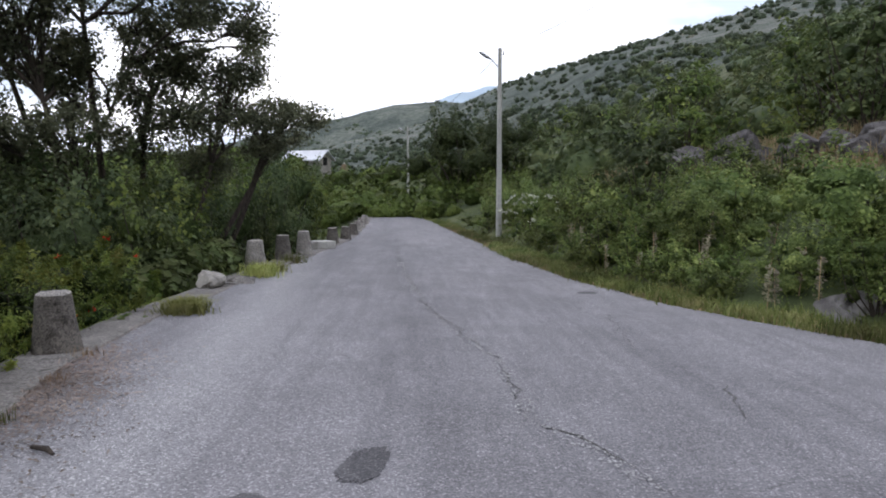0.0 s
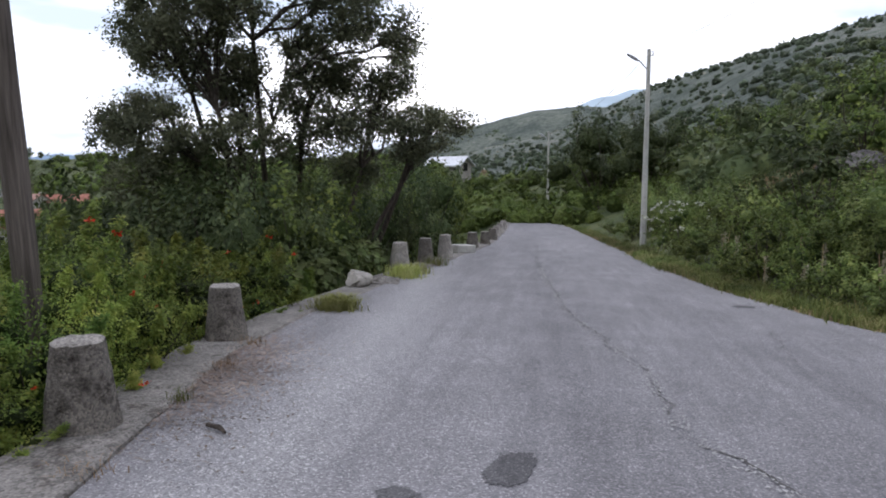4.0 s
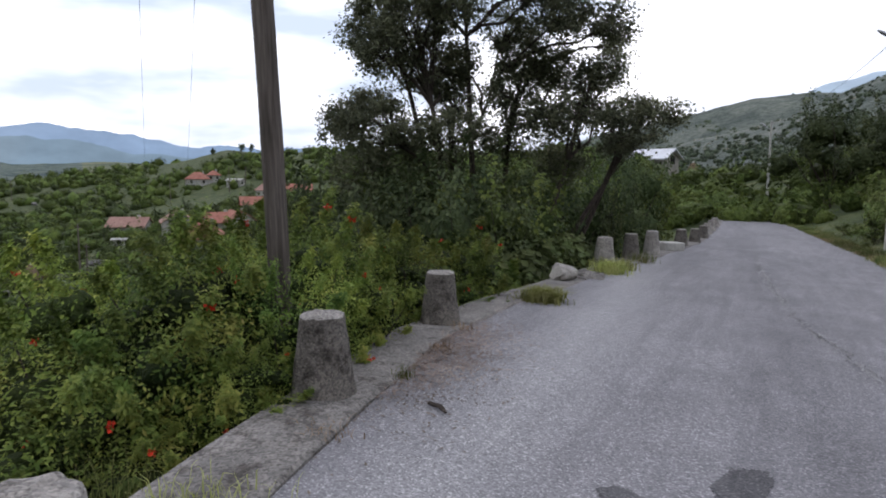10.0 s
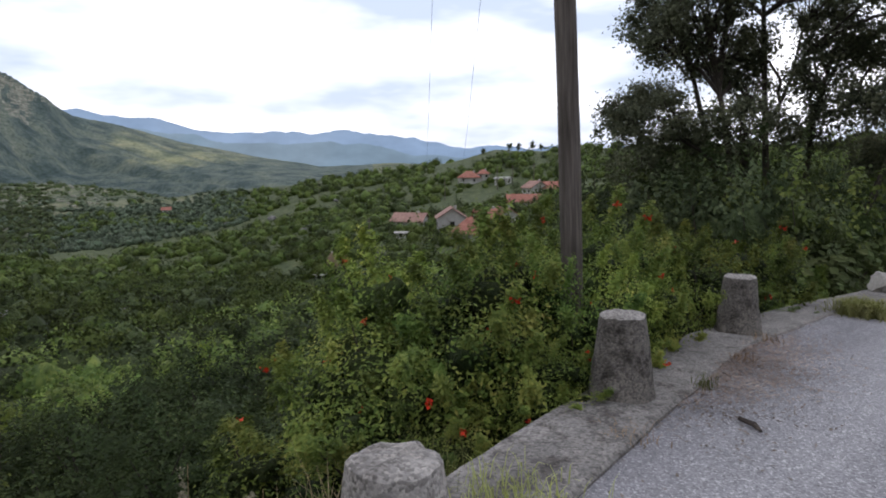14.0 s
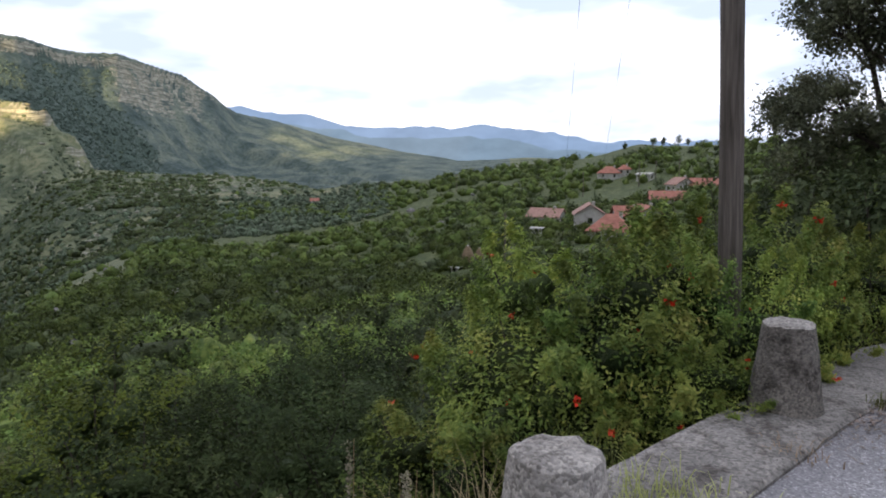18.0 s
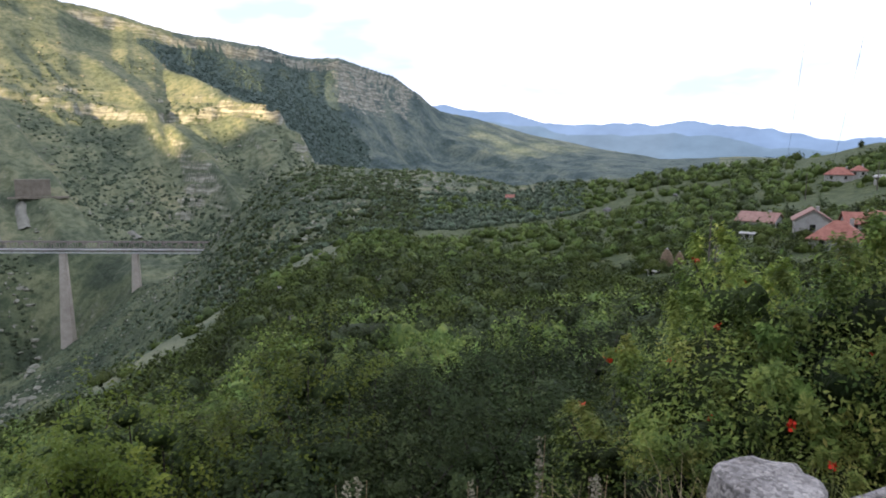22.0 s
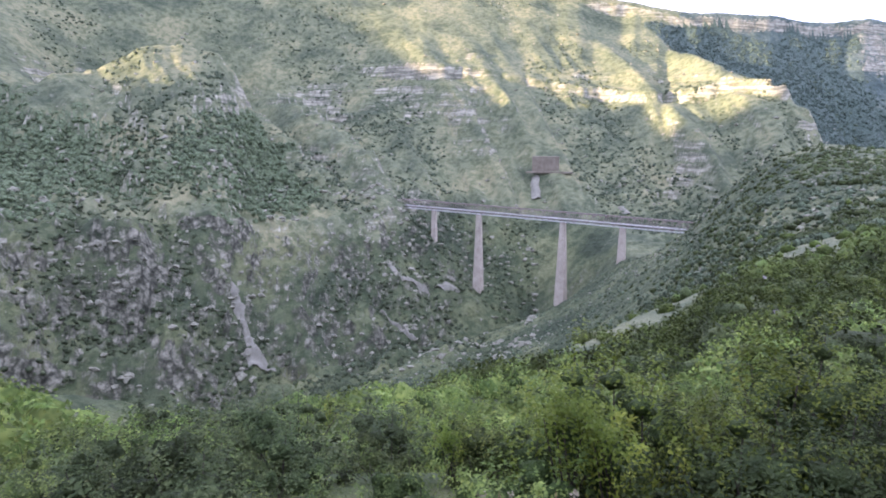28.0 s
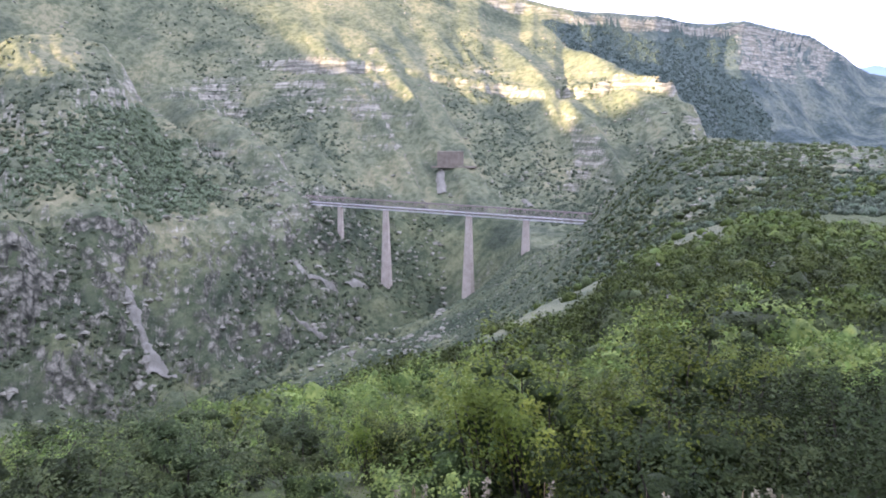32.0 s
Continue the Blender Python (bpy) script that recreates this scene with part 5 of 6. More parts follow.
# the dark thicket round its foot: azimuth, distance, height of the top, width
for k, (az, r, top, s) in enumerate(((37, 13.5, 0.9, 1.0), (34, 14.5, 1.7, 1.05), (31, 13.8, 1.9, 1.05), (28, 15.5, 2.3, 1.1), (26, 13.2, 1.7, 1.0), (23.5, 15, 2.2, 1.1), (20.5, 14, 1.9, 0.95), (18.8, 17.5, 2.4, 1.0), (17.2, 19.5, 2.6, 0.95), (15.2, 23, 2.7, 0.95), (13.4, 26, 3.0, 0.95), (11.9, 30, 3.2, 0.95), (10.6, 34, 3.2, 0.9), (35.5, 17, 1.9, 1.1), (29.5, 18, 2.4, 1.2), (22, 18.5, 2.5, 1.2), (32.5, 11.8, 0.6, 0.9), (24.8, 11.4, 0.5, 0.85), (28.6, 11.2, 0.6, 0.85), (22.6, 13.0, 0.8, 0.75), (20.0, 15.2, 1.0, 0.7), (17.6, 17.0, 1.0, 0.5), (15.4, 19.5, 1.0, 0.5), (13.6, 22, 1.2, 0.5), (39.5, 15, 0.8, 1.0))):
    x, y = polar(az, r)
    put(kinds[2] if k % 3 else kinds[0], x, y, s * rng.uniform(0.8, 1.1), rng.uniform(0, 360), 0.3, sz=(top + rng.uniform(-1.0, 0.5) - float(land(x, y))) / 3.55, label="dark green leafy thicket tree beside the tall oak")
white = bush("flowering_shrub", "white-flowering shrub at the road edge beside the lamp post", "leaf_bramble", 160, (0.9, 0.9, 0.75), 70, 22, 0.075, 1.8, 0.24, 0.3, flowers=26, flower_mat="white_flower", fsize=0.1, lobes=26)
for x, y, s in ((3.9, 27.0, 0.95), (4.5, 25.6, 0.8), (4.3, 28.2, 0.8)):
    put(white, x, y, s, x * 70, 0.1)
park(white)
put(kinds[2], 2.6, 57.5, 1.9, 30, 0.3, sz=2.3, label="tall dark green tree beside the street lamp")
put(kinds[2], 6.0, 53.0, 1.7, 80, 0.3, sz=1.9, label="tall dark green tree beside the street lamp")
for az, r, s in ((50.6, 138, 1.1), (51.2, 133, 0.8), (49.9, 128, 0.8), (46.2, 158, 1.2), (43.3, 150, 1.0), (48.2, 178, 1.3), (44.9, 172, 1.2), (41.2, 180, 1.2), (50.4, 172, 1.2), (54.0, 160, 1.0), (45.2, 122, 0.6), (47.9, 119, 0.55), (43.2, 205, 1.3), (40.3, 175, 1.1), (46.6, 138, 0.75), (44.9, 138, 0.8), (43.6, 160, 1.0), (41.9, 165, 0.9), (39.4, 185, 1.0), (51.9, 158, 0.7), (47.8, 150, 0.9), (49.6, 155, 1.0)):
    put(low[rng.choice((0, 2, 2))], *polar(az, r), s, rng.uniform(0, 360), 0.3, sz=s * 1.15, label="round green tree beside the village houses", name="village_tree")
for o in kinds + low:
    park(o)
for k, (az, s) in enumerate(((43.9, 1.0), (43.1, 0.85), (41.9, 1.1), (41.2, 0.7), (46.1, 0.7))):
    tree(*polar(az, 392), ((0.3 * s, 0, 4.6 * s, 0.16, 2.0 * s), (-0.9 * s, 0.3, 4.2 * s, 0.12, 1.8 * s), (1.0 * s, 0, 4.0 * s, 0.12, 1.8 * s)), 60 + k, "small lone tree on the hilltop skyline", 0.5, 9, 9, "leaf_dark", 0.7)


# woods on the further slopes, and dotted shrubs on the mountains
HOUSE_GAP = ((38, 54.5, 104, 205), (54.5, 63, 84, 128), (40, 50, 205, 272), (7, 11.5, 84, 98))      # clearings: azimuths, distances


def far_woods(name, label, n, r0, r1, az0, az1, size, quads, qsize, seed, mat, keep=None, sub=2, core=1.0):
    g = np.random.default_rng(seed)
    r = np.exp(g.uniform(np.log(r0), np.log(r1), n))
    az = np.radians(g.uniform(az0, az1, n))
    x, y = -0.6 - np.sin(az) * r, -0.3 + np.cos(az) * r
    ok = keep(x, y, r, np.degrees(az), g) if keep else np.ones(n, bool)
    for a0, a1, b0, b1 in HOUSE_GAP:
        ok &= ~((np.degrees(az) > a0) & (np.degrees(az) < a1) & (r > b0) & (r < b1)) | (g.uniform(0, 1, n) < 0.6)
    x, y, r = x[ok], y[ok], r[ok]
    z = land(x, y)
    s = size * g.uniform(0.55, 1.4, len(x)) * (0.8 + np.minimum(r, 400) / 700)
    lv = Leaves(seed)
    d = g.normal(size=(len(x), quads, 3))
    d /= np.linalg.norm(d, axis=2, keepdims=True)
    d[:, :, 2] = np.abs(d[:, :, 2]) * 1.2 - 0.2
    at = np.stack([x, y, z + s * np.where(r > 600, -0.08, 0.3)], -1)
    tips = at[:, None, :] + d * (s[:, None] * g.uniform(0.8, 1.22, (len(x), quads)))[:, :, None] * np.array([1, 1, 0.85])
    lv.add(tips.reshape(-1, 3), (s[:, None] * qsize * np.ones((1, quads))).ravel(), 1.5, face=d.reshape(-1, 3), loose=0.6)
    body = masses(name, g, at, s * core, mat, sub, 0.85, 0.28)
    ob = new(name, lv.mesh(name, M[mat]))
    extra = new(name + "_body", body)
    extra.parent = ob
    return tagged(ob, label, "shrubs", kind="stuff")


def wooded(x, y, r, az, g):
    inside = (az < 80) | (r < np.interp(az, WOOD_AZ, WOOD_R) * (1 + 0.25 * field(x, y, 25, 97, 3))) | (g.uniform(0, 1, len(x)) < 0.07)
    return inside & (field(x, y, 45, 77, 3) + g.uniform(-0.3, 0.3, len(x)) > np.where((r < 120) & (az < 106), -0.62, -0.3)) & ((r < 190) | (field(x, y, 70, 78, 3) > np.where(r < 330, -0.14, -0.02)))


def dotted(x, y, r, az, g):
    cleft = np.abs(field(az - r * 0.0125, r / 700.0, 6.0, 5, 3))
    return 0.42 - cleft * 2.6 + 0.75 * field(x, y, 150, 79, 4) + g.uniform(-0.16, 0.16, len(x)) > 0.16


def spotted(x, y, r, az, g):
    meadow = (az > 70) & (az < 94) & (r > 520) & (r < 900) & (land(x, y) > -34)
    return (~meadow | (g.uniform(0, 1, len(x)) < 0.2)) & (field(x, y, 60, 84, 4) + g.uniform(-0.45, 0.45, len(x)) > -0.28)


def clefts(x, y, r, az, g):
    return (np.abs(field(x, y, 110, 14, 4)) + g.uniform(-0.12, 0.12, len(x)) < 0.24) & (field(x, y, 140, 87, 2) > -0.3)


def thickets(x, y, r, az, g):
    return clefts(x, y, r, az, g) & (az + g.uniform(-9, 9, len(x)) < 96 + 5 * field(x, y, 120, 98, 3))


def shaded_hill(x, y, r, az, g):
    return (az + g.uniform(-2, 2, len(x)) < -11 + 2.5 * field(x, y, 40, 99, 3)) & (r < np.interp(az, (-30, -22, -13, -8), (330, 290, 235, 120)))


def above(x, y, r, az, g):
    return (az < -9) | (field(x, y, 40, 81, 3) > 0.05)


far_woods("near_scrub", "close-grown green scrub on the slope under the road", 820, 24, 76, 44, 160, 1.7, 160, 0.19, 30, "leaf_scrub", None, 1, 0.8)
far_woods("valley_scrub", "dense green scrub covering the valley slope", 2000, 60, 180, 14, 150, 1.9, 150, 0.2, 31, "mass_scrub", wooded, 1, 0.66)
far_woods("hillside_scrub", "green bushes over the village hill and spur", 5600, 150, 560, 14, 122, 2.1, 26, 0.32, 36, "mass_scrub", wooded, 1, 0.8)
far_woods("dark_scrub", "dark green bushes among the slope scrub", 1750, 50, 680, 14, 110, 2.0, 70, 0.22, 32, "mass_dark", wooded, 1, 0.72)
far_woods("road_hill_scrub", "green bushes over the hill above the road", 620, 45, 170, -42, 12, 1.7, 60, 0.24, 33, "mass_scrub", above, 1, 0.75)
far_woods("road_hill_wood", "dark trees over the hill above the road", 1100, 40, 330, -44, -8, 2.2, 70, 0.24, 39, "leaf_dark", shaded_hill, 1, 0.7)
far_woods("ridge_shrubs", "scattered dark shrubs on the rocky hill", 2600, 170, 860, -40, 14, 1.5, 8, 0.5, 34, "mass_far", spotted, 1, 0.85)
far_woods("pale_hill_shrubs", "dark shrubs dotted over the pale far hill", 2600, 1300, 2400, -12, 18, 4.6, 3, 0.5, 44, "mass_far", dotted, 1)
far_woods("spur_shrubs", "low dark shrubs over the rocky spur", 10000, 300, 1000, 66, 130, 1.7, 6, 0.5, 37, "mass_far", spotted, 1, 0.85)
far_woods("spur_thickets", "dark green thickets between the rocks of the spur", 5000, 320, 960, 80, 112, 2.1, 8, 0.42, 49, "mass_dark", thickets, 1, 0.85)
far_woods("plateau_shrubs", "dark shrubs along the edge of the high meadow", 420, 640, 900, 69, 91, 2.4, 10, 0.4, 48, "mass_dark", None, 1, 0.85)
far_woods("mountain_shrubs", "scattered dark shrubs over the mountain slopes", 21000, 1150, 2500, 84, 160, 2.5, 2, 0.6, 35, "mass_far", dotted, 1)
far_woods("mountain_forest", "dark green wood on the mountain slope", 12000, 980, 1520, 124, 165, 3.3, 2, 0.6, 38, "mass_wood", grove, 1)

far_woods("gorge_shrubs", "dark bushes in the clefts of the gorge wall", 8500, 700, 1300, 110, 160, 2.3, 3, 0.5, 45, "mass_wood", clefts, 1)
far_woods("ravine_forest", "dark forest in the hollow beside the mountain summit", 9000, 1650, 3000, 84, 102, 3.2, 2, 0.6, 43, "mass_haze_wood", hollow, 1)


# ---------------------------------------------------------------- railway viaduct
def viaduct():
    a, b = Vector((-1041, -648, 0)), Vector((-951, -122, 0))
    ln = (b - a).length
    turn = math.degrees(math.atan2(b.y - a.y, b.x - a.x))
    top, depth, half = -113.2, 15.0, 3.2
    br = thing("railway_viaduct", (a.x, a.y, 0), "steel truss railway viaduct on four tall tapered concrete piers", "bridge", turn=turn)
    steel = plain("rusty_steel", [(0.3, (0.2, 0.16, 0.145)), (0.7, (0.34, 0.29, 0.265))], 0.3, 0.7)
    paint = plain("pale_girder", [(0.3, (0.6, 0.59, 0.58)), (0.7, (0.78, 0.77, 0.76))], 0.2, 0.7)
    for s in (-half, half):
        bm = bmesh.new()
        bm_box(bm, (ln, 1.0, 1.5), (ln / 2, s, top))
        part("top_chord", bm, steel, br)
        bm = bmesh.new()
        bm_box(bm, (ln, 1.0, 1.6), (ln / 2, s, top - depth + 4.2))
        part("deck_girder", bm, paint, br)
        bm = bmesh.new()
        bm_box(bm, (ln, 1.0, 1.2), (ln / 2, s, top - depth))
        part("bottom_chord", bm, paint, br)
        bm = bmesh.new()
        n = 50
        for k in range(n):
            x0, x1 = ln * k / n, ln * (k + 1) / n
            bm_tube(bm, (x0, s, top), (x0, s, top - depth), 0.45, 0.45, 4)
            bm_tube(bm, (x0, s, top - depth if k % 2 else top), (x1, s, top if k % 2 else top - depth), 0.42, 0.42, 4)
        part("truss_web", bm, steel, br)
    bm = bmesh.new()
    bm_box(bm, (ln, 2 * half + 1, 0.8), (ln / 2, 0, top - depth + 3.6))
    part("track_deck", bm, steel, br)
    for qx, foot, wt, wb in ((77.7, -189, 8, 10.5), (174.9, -268, 8.5, 17), (333.3, -266, 8.5, 18), (430.1, -184, 8, 12)):
        bm = bmesh.new()
        r = bmesh.ops.create_cone(bm, cap_ends=True, segments=4, radius1=0.7071, radius2=0.7071 * wt / wb, depth=1)
        h = top - depth - foot
        bmesh.ops.transform(bm, matrix=Matrix.Translation((qx, 0, foot + h / 2)) @ Matrix.Diagonal((wb, wb * 0.72, h, 1)) @ Matrix.Rotation(radians(45), 4, "Z"), verts=r["verts"])
        bmesh.ops.bevel(bm, geom=[e for e in bm.edges], offset=0.7, segments=2, affect="EDGES")
        part("pier", bm, M["pier"], br, "tall tapered concrete pier")


viaduct()


# ---------------------------------------------------------------- distance
def blue_range(name, dist, pts, col, seed):
    """Hazy range far off: a plain backdrop that glows in its haze colour."""
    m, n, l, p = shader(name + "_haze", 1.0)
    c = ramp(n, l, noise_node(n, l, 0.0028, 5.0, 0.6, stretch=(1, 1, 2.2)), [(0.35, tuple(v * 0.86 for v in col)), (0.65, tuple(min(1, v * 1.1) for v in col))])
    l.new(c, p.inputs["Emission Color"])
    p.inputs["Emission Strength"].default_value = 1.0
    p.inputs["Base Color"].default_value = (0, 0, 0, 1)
    az = np.arange(pts[0][0], pts[-1][0], 0.12)
    el = np.interp(az, [q[0] for q in pts], [q[1] for q in pts]) + 0.3 * field(az, az * 0, 2.0, seed, 5)
    v = []
    for lift in (0, 1):
        d = dist + (180 if lift else 0)
        z = np.where(lift, 1.4 + d * np.tan(np.radians(el)), -250)
        v.append(np.stack([-0.6 - np.sin(np.radians(az)) * d, -0.3 + np.cos(np.radians(az)) * d, z], -1))
    k = len(az)
    f = np.stack([np.arange(k - 1), np.arange(1, k), np.arange(1, k) + k, np.arange(k - 1) + k], -1)
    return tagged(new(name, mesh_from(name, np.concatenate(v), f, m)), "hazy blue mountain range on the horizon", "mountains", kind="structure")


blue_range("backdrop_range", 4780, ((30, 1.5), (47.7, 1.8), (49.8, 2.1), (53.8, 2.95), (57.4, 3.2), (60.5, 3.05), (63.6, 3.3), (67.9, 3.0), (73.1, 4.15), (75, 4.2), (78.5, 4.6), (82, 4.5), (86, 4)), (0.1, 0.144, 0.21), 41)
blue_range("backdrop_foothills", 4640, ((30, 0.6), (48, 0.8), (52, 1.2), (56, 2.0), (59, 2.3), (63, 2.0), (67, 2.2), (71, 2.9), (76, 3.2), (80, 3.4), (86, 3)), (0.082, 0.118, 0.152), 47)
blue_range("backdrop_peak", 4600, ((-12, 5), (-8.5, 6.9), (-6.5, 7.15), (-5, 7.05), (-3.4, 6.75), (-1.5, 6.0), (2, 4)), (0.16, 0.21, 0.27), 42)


# ---------------------------------------------------------------- village and farm buildings
def house(az, r, w, d, h, turn, label, roof="roof_red", wall="plaster", rise=None, hip=False, lift=0.0, windows=2, chimney=True, name="house"):
    x, y = polar(az, r)
    z = float(land(x, y)) + lift
    ob = thing(name, (x, y, z), label, "house" if name == "house" else name, turn=turn)
    rise = rise or d * 0.32
    bm = bmesh.new()
    pts = [(-w / 2, -d / 2), (w / 2, -d / 2), (w / 2, d / 2), (-w / 2, d / 2)]
    lo = [bm.verts.new((a, b, -2.5)) for a, b in pts]
    hi = [bm.verts.new((a, b, h)) for a, b in pts]
    for k in range(4):
        if hip or k % 2 == 0:
            bm.faces.new((lo[k], lo[(k + 1) % 4], hi[(k + 1) % 4], hi[k]))
        else:
            top = bm.verts.new((pts[k][0], 0, h + rise))
            bm.faces.new((lo[k], lo[(k + 1) % 4], hi[(k + 1) % 4], top, hi[k]))
    part("wall", bm, M[wall], ob)
    e = 0.45
    ridge = (w / 2 - d * 0.45) if hip else w / 2 + e
    for s in (-1, 1):
        bm = bmesh.new()
        q = [(-w / 2 - e, s * (d / 2 + e), h - rise * e / (d / 2)), (w / 2 + e, s * (d / 2 + e), h - rise * e / (d / 2)), (ridge, 0, h + rise), (-ridge, 0, h + rise)]
        bm.faces.new([bm.verts.new(v) for v in q])
        r_ = bmesh.ops.extrude_face_region(bm, geom=list(bm.faces))
        bmesh.ops.translate(bm, verts=[v for v in r_["geom"] if isinstance(v, bmesh.types.BMVert)], vec=(0, 0, 0.16))
        bmesh.ops.recalc_face_normals(bm, faces=bm.faces)
        part("roof_slope", bm, M[roof], ob)
    if hip:
        for s in (-1, 1):
            bm = bmesh.new()
            q = [(s * (w / 2 + e), -d / 2 - e, h - rise * e / (d / 2)), (s * (w / 2 + e), d / 2 + e, h - rise * e / (d / 2)), (s * ridge, 0, h + rise)]
            bm.faces.new([bm.verts.new(v) for v in q])
            r_ = bmesh.ops.extrude_face_region(bm, geom=list(bm.faces))
            bmesh.ops.translate(bm, verts=[v for v in r_["geom"] if isinstance(v, bmesh.types.BMVert)], vec=(0, 0, 0.16))
            bmesh.ops.recalc_face_normals(bm, faces=bm.faces)
            part("roof_slope", bm, M[roof], ob)
    for s in (-1, 1):
        for k in range(windows):
            wx = (k + 0.5) / windows * w - w / 2
            bm = bmesh.new()
            bm_box(bm, (0.95, 0.12, 1.15), (wx, s * (d / 2 + 0.03), h * 0.58), bevel=0.02)
            win = part("window", bm, M["plaster"], ob)
            bm = bmesh.new()
            bm_box(bm, (0.75, 0.06, 0.95), (wx, s * (d / 2 + 0.08), h * 0.58))
            part("pane", bm, M["dark"], win)
    for s in (-1, 1):
        bm = bmesh.new()
        bm_box(bm, (0.1, 0.95, 1.1), (s * (w / 2 + 0.03), 0, h * 0.62), bevel=0.02)
        part("window", bm, M["dark"], ob)
    if chimney:
        bm = bmesh.new()
        bm_box(bm, (0.6, 0.6, 1.5), (w * 0.22, d * 0.12, h + rise * 0.9), bevel=0.03)
        part("chimney", bm, M["plaster"], ob)
    return ob


house(52.4, 166, 8.0, 5.5, 2.2, 30, "white gabled cottage with a faded red roof", roof="roof_faded", windows=2)
house(48.9, 143, 8.0, 6.0, 3.6, -38, "white two-storey village house with a grey-red roof", roof="roof_faded", windows=3)
house(47.1, 127, 7.6, 6.6, 1.6, 40, "low village house with a large orange hipped roof", hip=True, rise=2.6)
house(45.7, 148, 6.0, 5.5, 1.6, 58, "village house with a red tiled gable roof")
house(44.4, 147, 6.4, 5.5, 1.5, -24, "red-roofed village house among trees")
house(42.7, 174, 8.0, 5.5, 1.5, 48, "long red-roofed village house among trees")
house(41.7, 199, 6.0, 5.5, 2.8, -20, "village house with a faded orange roof", roof="roof_faded")
house(39.6, 199, 9.0, 5.5, 1.5, 35, "red-roofed village house among trees")
house(47.3, 268, 8.6, 7.0, 2.8, 45, "distant house with an orange hipped roof", hip=True)
house(46.1, 268, 4.6, 4.5, 2.6, 50, "small distant house with an orange roof", hip=True)
house(44.4, 248, 5.0, 4.0, 2.2, 20, "distant white shed with a flat pale roof", roof="plaster", rise=0.5, chimney=False, name="shed")
house(53.2, 150, 2.2, 1.6, 1.2, 40, "small white flat-roofed shed by the houses", roof="plaster", rise=0.15, chimney=False, windows=1, name="shed")
house(72.2, 420, 5.0, 4.5, 3.2, 70, "tiny white hut with a red roof on the slope", chimney=False, windows=1, name="hut")
house(60.2, 116, 1.7, 1.0, 0.6, 20, "small white flat-roofed box shed", roof="plaster", rise=0.12, chimney=False, windows=1, name="shed")
house(9.6, 92, 5.2, 3.2, 0.8, -22, "stone barn with a shiny corrugated metal roof", roof="sheet_metal", wall="stone_wall", rise=1.0, chimney=False, windows=1, name="barn", lift=-0.1)


def blob(name, at, size, label, category, mat, seed, rough=0.25, group=""):
    """A boulder or a heap: a lumpy stone shape, flattened below."""
    bm = bmesh.new()
    bmesh.ops.create_icosphere(bm, subdivisions=4 if at[0] > -8 else 3, radius=1.0)
    off = Vector((seed * 3.7, seed * 1.3, 0))
    for v in bm.verts:
        n = noise.noise(v.co * 1.1 + off) * rough * 1.6 + noise.noise(v.co * 2.7 + off) * rough * 0.7 + noise.noise(v.co * 7 + off) * rough * 0.22
        v.co *= 1 + n
        # planes of cleavage
        for d, lim in ((Vector((0.6, -0.7, 0.35)), 0.72), (Vector((-0.8, -0.3, 0.5)), 0.78), (Vector((0.1, 0.4, 0.9)), 0.7)):
            if rough > 0.2 and v.co.dot(d) > lim:
                v.co -= d * (v.co.dot(d) - lim)
        v.co.z = max(v.co.z, -0.55)
    bmesh.ops.transform(bm, matrix=Matrix.Diagonal((*size, 1)), verts=bm.verts)
    me = bpy.data.meshes.new(name)
    bm.to_mesh(me)
    bm.free()
    me.materials.append(M[mat])
    ob = new(name, me)
    ob.matrix_world = pose(*at, 0, 0, seed * 47)
    return tagged(ob, label, category, group)


def haystack(az, r, s, label="brown conical haystack with a pale weathered cap"):
    x, y = polar(az, r)
    z = float(land(x, y))
    ob = thing("haystack", (x, y, z), label, "haystack")
    seg, prof = 20, ((0.9, 0), (1.0, 0.5), (0.95, 1.1), (0.7, 1.8), (0.35, 2.4), (0.06, 2.75))
    v, f = [], []
    for k, (pr, pz) in enumerate(prof):
        for q in range(seg):
            a = 2 * math.pi * q / seg
            rr = pr * (1 + 0.08 * noise.noise(Vector((math.cos(a) * 2, math.sin(a) * 2, pz))))
            v.append((rr * math.cos(a) * s, rr * math.sin(a) * s, pz * s))
    for k in range(len(prof) - 1):
        for q in range(seg):
            f.append((k * seg + q, k * seg + (q + 1) % seg, (k + 1) * seg + (q + 1) % seg, (k + 1) * seg + q))
    part("hay", mesh_from("hay", np.array(v), np.array(f), M["hay"], True), None, ob)
    bm = bmesh.new()
    bm_tube(bm, (0, 0, 2.2 * s), (0, 0, 2.85 * s), 0.42 * s, 0.04 * s, 12)
    part("cap", bm, M["plaster"], ob, "pale sheet tied over the top")


haystack(59.2, 122, 1.2)
haystack(58.2, 124, 0.8, "small brown haystack under a pale sheet")
haystack(6.6, 91, 0.95)


def village_post(az, r, h):
    x, y = polar(az, r)
    ob = thing("village_pole", (x, y, float(land(x, y)) - 0.3), "thin grey electricity pole on the hillside", "utility pole", "village poles")
    bm = bmesh.new()
    bm_tube(bm, (0, 0, 0), (0, 0, h), 0.16, 0.1, 8)
    part("pole_shaft", bm, M["old_wood"], ob)
    bm = bmesh.new()
    bm_box(bm, (1.4, 0.12, 0.12), (0, 0, h - 0.5))
    part("crossarm", bm, M["old_wood"], ob)


for a, r, h in ((56.0, 115, 9.0), (55.5, 118, 5.5), (49.4, 235, 9), (44.9, 235, 9), (43.6, 235, 8.5), (41.8, 235, 8), (60.1, 330, 9)):
    village_post(a, r, h)

# pale boulders on the bank above the road, and rubble on the slopes
rng = random.Random(31)
